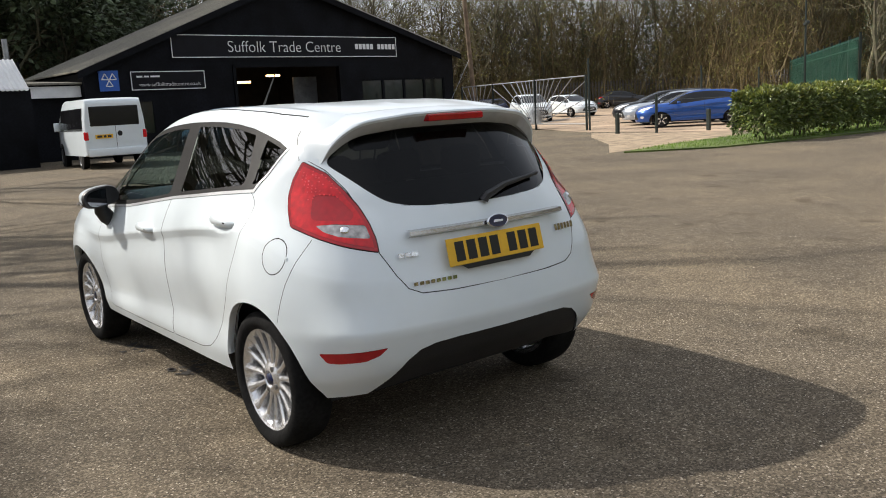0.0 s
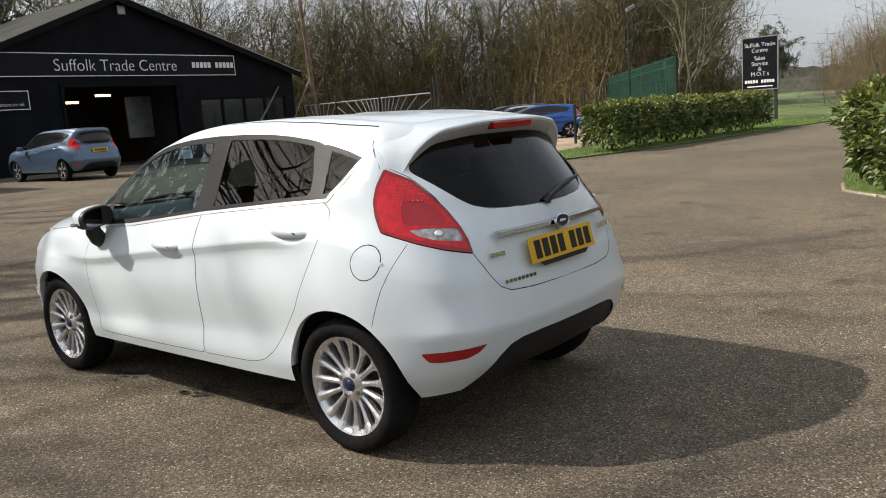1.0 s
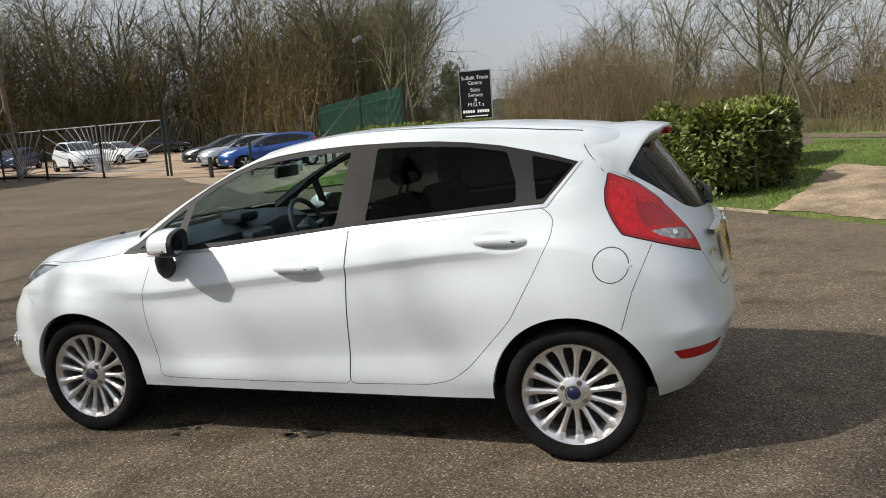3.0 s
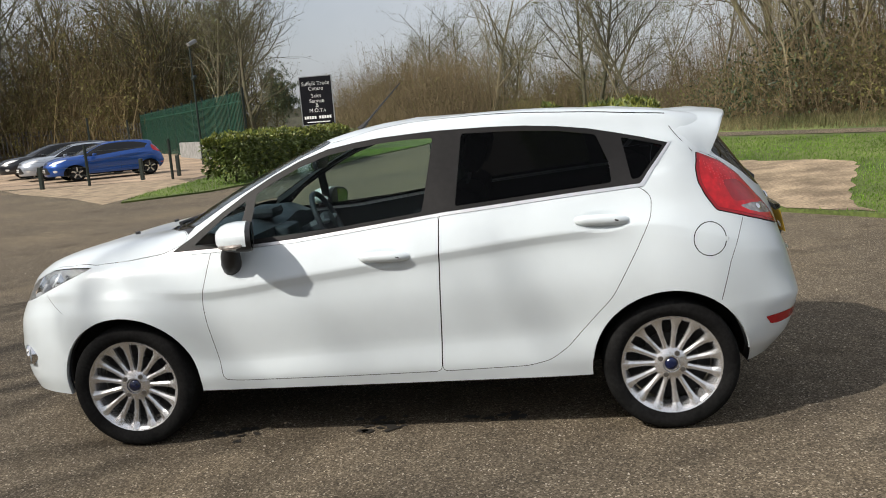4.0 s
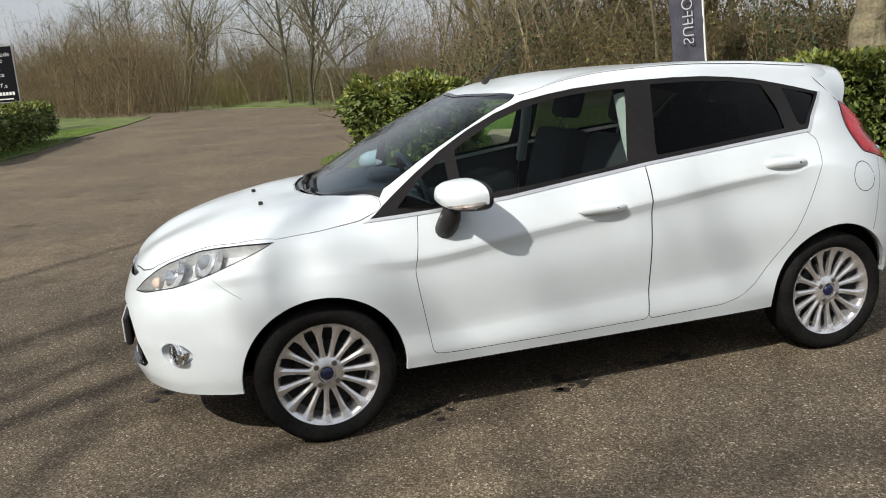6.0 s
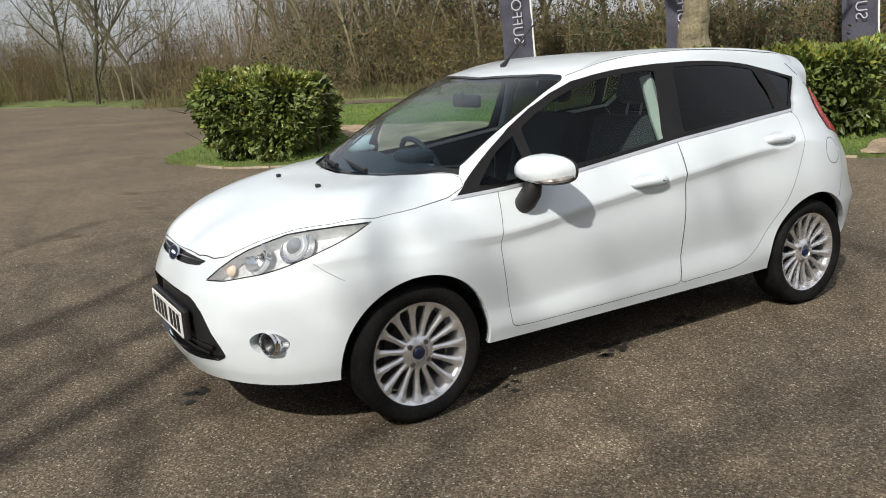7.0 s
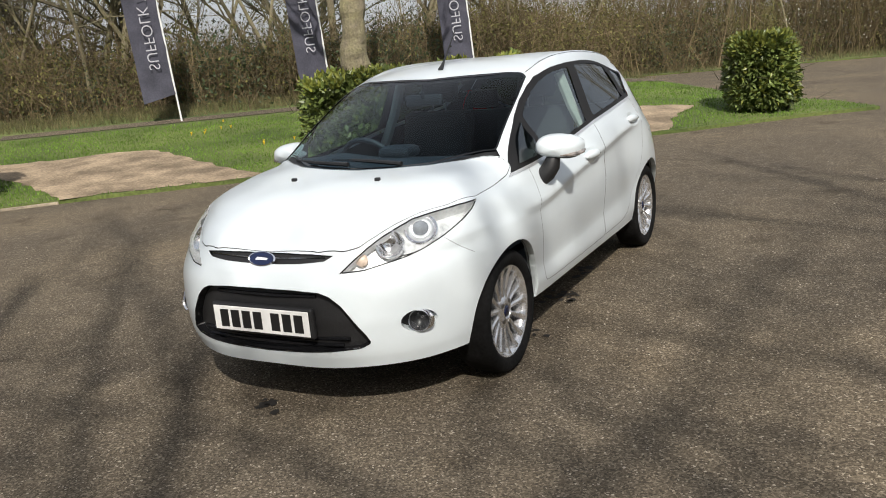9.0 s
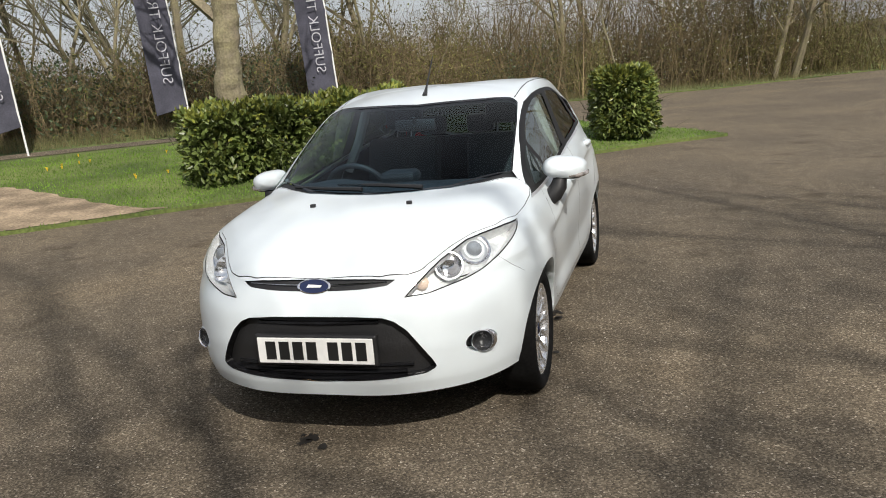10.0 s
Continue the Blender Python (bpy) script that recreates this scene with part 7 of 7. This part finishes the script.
# ---- feather flags ----
def feather_flag(x, y, turn, lean=3.0, label="dark grey feather flag with pale lettering on a white pole"):
    z0 = rise(x, y)
    m = Matrix.Translation((x, y, z0)) @ pose(0, 0, 0, 0, 0, turn) @ pose(0, 0, 0, 0, -lean, 0)
    t = thing("feather_flag", label, "flag", "flags along the path")
    part("pole", Geo().tube([m @ Vector(p) for p in ((0, 0, 0), (0, 0, 2.6), (-.02, 0, 3.8), (-.16, 0, 4.5), (-.4, 0, 4.75))], [.02, .018, .013, .009, .006], 8), SIGN_WHITE, t, "white flag pole", True)
    g, rows, cols = Geo(), 26, 8
    for j in range(rows + 1):
        zz = 0.62 + 4.1 * j / rows
        w = 0.66 if zz < 3.6 else 0.66 * math.sqrt(max(0.0, 1 - ((zz - 3.6) / 1.15) ** 2)) + .02
        x1 = 0.0 if zz < 3.6 else -0.22 * ((zz - 3.6) / 1.1) ** 2
        for i in range(cols + 1):
            f = i / cols
            g.v.append(tuple(m @ Vector((x1 - w * f, 0.05 * math.sin(5 * f + zz * 2.1) * f + 0.02 * math.sin(zz * 7 + f * 3), zz - 0.12 * f))))
    for j in range(rows):
        for i in range(cols):
            a = j * (cols + 1) + i
            g.f.append((a, a + 1, a + cols + 2, a + cols + 1))
    part("cloth", g, FLAG_CLOTH, t, "dark grey printed cloth", True)
    words("SUFFOLK TRADE", 0.31, m @ Matrix.Translation((-0.3, -0.085, 2.3)) @ pose(0, 0, 0, 90, 0, 0) @ pose(0, 0, 0, 0, 0, -90), FLAG_TEXT, "lettering", t, 0.004, mirrored=True)
    return t


feather_flag(10.6, -8.15, 222)
feather_flag(8.85, -11.1, 214)
feather_flag(6.1, -13.0, 204)
post = thing("timber_post", "weathered timber post by the hedge", "post")
part("shaft", Geo().tube([(11.4, -15.1, rise(11.4, -15.1)), (11.4, -15.1, rise(11.4, -15.1) + 6.5)], [.11, .095], 8), BARK_PALE, post, smooth=True)
# dandelions and a few fallen leaves on the lawn
g = Geo()
for x, y in scatter_in([(3.6, -5.6), (9.6, -6.2), (9.6, -8.6), (3.0, -9.5)], 26, rng):
    z = rise(x, y) + 0.11
    g.v += [(x + .022 * math.cos(k * .785), y + .022 * math.sin(k * .785), z + .008 * (k % 2)) for k in range(8)] + [(x, y, z - .05)]
    n = len(g.v) - 9
    g.f += [tuple(range(n, n + 8)), (n, n + 4, n + 8)]
tagged(part("dandelions", g, surf("dandelion_yellow", (0.75, 0.5, 0.02), 0.8, var=0.1)), "small yellow dandelions in the grass", "flowers", kind="stuff")

# ---- parked vehicles ----
coarse = Skin(4, 3)
carve(coarse)
coarse.finish()


def ramp01(a, b, x):
    return step(a, b, x) if b > a else 1 - step(b, a, x)


def estate(x, y, z):
    r = ramp01(-0.4, -1.3, y) * step(0.95, 1.05, z)
    return x * 1.08, y * 1.2 - r * (z - 0.95) * 0.62, z * 0.99 + r * step(1.2, 1.4, z) * 0.035


def compact(x, y, z):
    return x * 1.05, y * 1.09 + 0.10 * step(0.9, 1.4, y), z * 0.97


def saloon(x, y, z):
    r = ramp01(-0.75, -1.5, y) * step(0.96, 1.05, z)
    return x * 1.07, y * 1.19 - r * 0.2, (0.96 + (z - 0.96) * (1 - 0.86 * r) if z > 0.96 else z) * 0.97


def crossover(x, y, z):
    return x * 1.07, y * 1.08, z * 1.08 + 0.03


def parked_car(name, label, m, paint, warp, wheelbase, glass_mat=None):
    """A road car seen from some way off: shell, doors, windows, lamps and wheels."""
    t = thing(name, label, "car")
    gm = glass_mat or BLACK_GLOSS
    put = lambda nm, regs, mat, side="both", off=0.0: part(nm, coarse.mesh(regs, side, off, None, warp), mat, t)
    put("body", ["body", "fuel_flap", "belt_trim"], paint)
    put("hood", ["hood"], paint)
    put("tailgate", ["tailgate"], paint)
    put("joint", ["joint"], SEAL)
    put("windscreen", ["windscreen", "screen_border", "cowl"], gm)
    put("rear_window", ["rear_glass"], gm)
    put("grille", ["grille", "upper_grille"], BLACK_PLASTIC)
    put("bumper_insert", ["lower_bumper"], BLACK_PLASTIC)
    for sx in (1, -1):
        put("front_door", ["front_door"], paint, sx)
        put("rear_door", ["rear_door"], paint, sx)
        put("side_windows", ["window_frame", "front_quarter_glass", "front_side_glass", "rear_side_glass", "rear_quarter_glass"], gm, sx)
        put("head_light", ["head_light", "fog_hole"], REFLECTOR, sx)
        put("tail_light", ["tail_light", "tail_core", "tail_dark", "tail_clear", "rear_reflector"], RED_LENS, sx)
        x, y, z = warp(0.93, 0.63, 0.97)
        part("wing_mirror", Geo().box(sx * x - .09, sx * x + .09, y - .06, y + .07, z - .06, z + .06, bevel=.03), paint, t, "", True)
        for ya in (wheelbase / 2, -wheelbase / 2):
            wx = warp(.735, 0, 0)[0]
            mw = Matrix.Translation((sx * wx, ya, .315)) @ pose(0, 0, 0, 0, 90 * sx, 0)
            w = part("wheel", Geo().lathe([(.215, -.08), (.295, -.09), (.312, -.05), (.315, 0), (.312, .05), (.295, .09), (.225, .085)], mw, 28), TYRE, t, "", True)
            part("rim", Geo().lathe([(.0, .05), (.06, .055), (.07, .04), (.2, .055), (.225, .085)], mw, 28), ALLOY_DARK, w)
            for k in range(5):
                part("spoke", Geo().box(.05, .22, -.028, .028, .05, .078, mw @ pose(0, 0, 0, 0, 0, 72 * k)), ALLOY, w)
    part("underbody", Geo().box(-.6, .6, -1.6, 1.7, .2, .5), SEAL, t)
    for yy, zz, mat, rot, nm in ((1, .47, PLATE_WHITE, 180, "front_number_plate"), (-1, .82, YELLOW, 0, "rear_number_plate")):
        x, y, z = warp(0, 2.06 if yy > 0 else -1.86, zz)
        mp = Matrix.Translation((0, y + .01 * yy, z)) @ pose(0, 0, 0, 90, 0, rot)
        pl = part(nm, Geo().box(-.26, .26, -.055, .055, 0, .008, mp), mat, t)
        bars([(-.2 + i * .06, -.2 + .04 + i * .06) for i in range(7)], -.035, .035, mp @ Matrix.Translation((0, 0, .008)), BLACK_TEXT, "character_bar", pl, .002)
    t.matrix_basis = m
    return t


def paint(name, colour, metal=0.2):
    return surf(name, colour, 0.3, metal=metal, var=0.04, scale=2, coat=0.7)


parked_car("estate_car", "blue-grey estate car parked before the workshop door", pose(10.95, 25.2, 0, 0, 0, 4) @ Matrix.Diagonal((1.06, 1.04, 1.2, 1)), paint("blue_grey_paint", (0.09, 0.14, 0.21), 0.5), estate, 2.8)
parked_car("blue_hatchback_car", "bright blue hatchback parked on the gravel", pose(26.8, 15.9, 0.02, 0, 0, 42), paint("bright_blue_paint", (0.012, 0.075, 0.33), 0.4), compact, 2.7)
parked_car("silver_hatchback_car", "pale silver hatchback parked on the gravel", pose(28.9, 18.3, 0.04, 0, 0, 42), paint("silver_paint", (0.42, 0.46, 0.52), 0.5), compact, 2.7)
parked_car("dark_estate_car", "dark estate car with roof rails in the car park", pose(31.2, 20.6, 0.07, 0, 0, 42), paint("black_paint", (0.015, 0.016, 0.02), 0.3), estate, 2.8)
parked_car("white_crossover_car", "white crossover car facing the gates", pose(32.6, 31.2, 0.12, 0, 0, 150), WHITE_PAINT, crossover, 2.65)
parked_car("white_hatchback_car", "white hatchback parked behind the gates", pose(38.5, 33.5, 0.18, 0, 0, 165), WHITE_PAINT, compact, 2.7)
parked_car("dark_saloon_car", "black saloon car at the back of the car park", pose(54, 42, 0.33, 0, 0, -128), paint("black_saloon_paint", (0.012, 0.012, 0.015), 0.3), saloon, 2.85)
parked_car("dark_blue_car", "dark blue car behind the gates", pose(37.5, 40.5, 0.2, 0, 0, 110), paint("dark_blue_paint", (0.012, 0.03, 0.11), 0.4), compact, 2.7)


def van(m):
    """A boxy white passenger van, its rear towards the yard."""
    t = thing("white_van", "white panel van with tinted windows parked by the wall", "van")
    L, H, W = 4.9, 1.98, 0.95
    def width(z):
        return W * (1 - 0.13 * max(0, (z - 1.0)) ** 1.5)
    # section rings from tail to nose: (y, bottom, top, corner inset)
    rings = [(-2.35, .45, 1.80, .10), (-2.44, .42, 1.84, .05), (-2.40, .38, 1.92, .02), (-2.28, .36, H, 0), (0.6, .34, H + .03, 0), (1.15, .34, H - .06, .01), (1.62, .34, 1.48, .02), (1.85, .34, 1.26, .03), (2.35, .34, 1.08, .10), (2.47, .38, .88, .20)]
    g, k = Geo(), 18
    for y, b, top, ins in rings[1:]:
        for i in range(k):
            f = i / (k - 1)
            a = math.pi * f
            z = b + (top - b) * (0.5 - 0.5 * math.cos(a) * abs(math.cos(a)) ** -0.55 if abs(math.cos(a)) > 1e-3 else 0.5)
            x = (width(z) - ins) * min(1.0, (math.sin(a) * 3.2) ** 0.6 if math.sin(a) > 1e-3 else 0)
            g.v.append((x, y, z))
    nr = len(rings) - 1
    n = len(g.v)
    g.v += [(-x, y, z) for x, y, z in g.v[:n]]
    for s, flip in ((0, False), (n, True)):
        for j in range(nr - 1):
            for i in range(k - 1):
                a = s + j * k + i
                q = (a, a + 1, a + k + 1, a + k)
                g.f.append(q[::-1] if not flip else q)
    for j, flip in ((0, True), (nr - 1, False)):
        for i in range(k - 1):
            a = j * k + i
            q = (a, a + 1, n + a + 1, n + a)
            g.f.append(q if flip else q[::-1])
    part("body", g, WHITE_PAINT, t, "white painted van body", True)
    yb = -2.445
    part("rear_window", Geo().box(-.74, .74, yb - .012, yb + .05, 1.20, 1.76, bevel=.03), BLACK_GLOSS, t)
    part("tail_joint", Geo().box(-.006, .006, yb - .004, yb, .5, 1.2), SEAL, t)
    part("rear_bumper", Geo().box(-.88, .88, yb - .06, yb + .2, .36, .58, bevel=.04), WHITE_PAINT, t, "", True)
    part("emblem", Geo().lathe([(0, .012), (.06, .01), (.075, 0)], Matrix.Translation((.12, yb, .98)) @ pose(0, 0, 0, 90, 0, 0), 20), SEAL, t)
    pl = part("rear_number_plate", Geo().box(-.62, -.10, yb - .02, yb, .86, .97), YELLOW, t)
    bars([(-.57, -.42), (-.38, -.30), (-.26, -.15)], .885, .945, Matrix.Translation((0, yb - .02, 0)) @ pose(0, 0, 0, 90, 0, 0), BLACK_TEXT, "character_bar", pl)
    for sx in (1, -1):
        part("tail_light", Geo().box(sx * .875 - .065, sx * .875 + .065, yb - .01, yb + .14, .82, 1.06, bevel=.03), RED_LENS, t)
        for y0, y1 in ((-2.2, -.82), (-.76, .48), (.56, 1.22)):
            part("side_window", Geo().box(-.03, .02, y0, y1, -.29, .29, Matrix.Translation((sx * .915, 0, 1.43)) @ pose(0, 0, 0, 0, -7 * sx, 0), bevel=.01), BLACK_GLOSS, t)
        part("wing_mirror", Geo().box(sx * 1.07 - .09, sx * 1.07 + .09, 1.25, 1.38, 1.1, 1.36, bevel=.03), WHITE_PAINT, t, "", True)
        part("waist_line", Geo().box(sx * .94 - .01, sx * .94 + .006, -2.2, 1.6, 1.10, 1.115), SEAL, t)
        for ya in (1.5, -1.5):
            mw = Matrix.Translation((sx * .84, ya, .33)) @ pose(0, 0, 0, 0, 90 * sx, 0)
            w = part("wheel", Geo().lathe([(.2, -.1), (.31, -.1), (.33, -.05), (.33, .05), (.31, .105), (.22, .11)], mw, 28), TYRE, t, "", True)
            part("rim", Geo().lathe([(.0, .09), (.1, .085), (.19, .06), (.22, .11)], mw, 28), GREY_STEEL, w, "", True)
            part("arch", Geo().lathe([(.37, .06), (.37, .1), (.0, .1)], Matrix.Translation((sx * .84, ya, .36)) @ pose(0, 0, 0, 0, 90 * sx, 0), 28), SEAL, w)
    t.matrix_basis = m
    return t


van(pose(6.2, 24.8, 0, 0, 0, -4) @ Matrix.Diagonal((1.0, 0.95, 1.1, 1)))


# grit and dark stains on the tarmac
rng = random.Random(404)
g = Geo()
for _ in range(1500):
    x, y, r = rng.uniform(-4.6, 6.0), rng.uniform(-7.0, 6.5), rng.uniform(0.003, 0.0075)
    a = rng.uniform(0, 6.283)
    ring = [(x + r * rng.uniform(0.7, 1.2) * math.cos(a + k * 1.2566), y + r * rng.uniform(0.7, 1.2) * math.sin(a + k * 1.2566), 0.001) for k in range(5)]
    g.add(ring + [(x, y, r * rng.uniform(0.7, 1.1))], [(k, (k + 1) % 5, 5) for k in range(5)])
tagged(part("grit", g, surf("pale_grit", (0.42, 0.37, 0.30), 0.9, var=0.2, spread=0.4, island=True)), "small pale stones scattered over the tarmac", "grit", kind="stuff")
g = Geo()
for cx, cy, wx, wy, n in ((-.68, .79, .07, .10, 16), (-.64, .08, .08, .16, 20), (-.58, -.55, .05, .18, 10), (.11, 1.95, .06, .06, 8)):
    for _ in range(n):
        x, y, r = rng.gauss(cx, wx * .6), rng.gauss(cy, wy * .6), rng.uniform(0.008, 0.028)
        g.add([(x + r * rng.uniform(.5, 1.4) * math.cos(k * .6283), y + r * rng.uniform(.6, 1.8) * math.sin(k * .6283), 0.004 + 0.0003 * (_ % 5)) for k in range(10)], [tuple(range(10))])
tagged(part("stains", g, surf("dark_tarmac_stain", (0.022, 0.019, 0.016), 0.7, var=0.2, fine=80)), "small dark stains on the tarmac beside the car", "stains", kind="stuff")
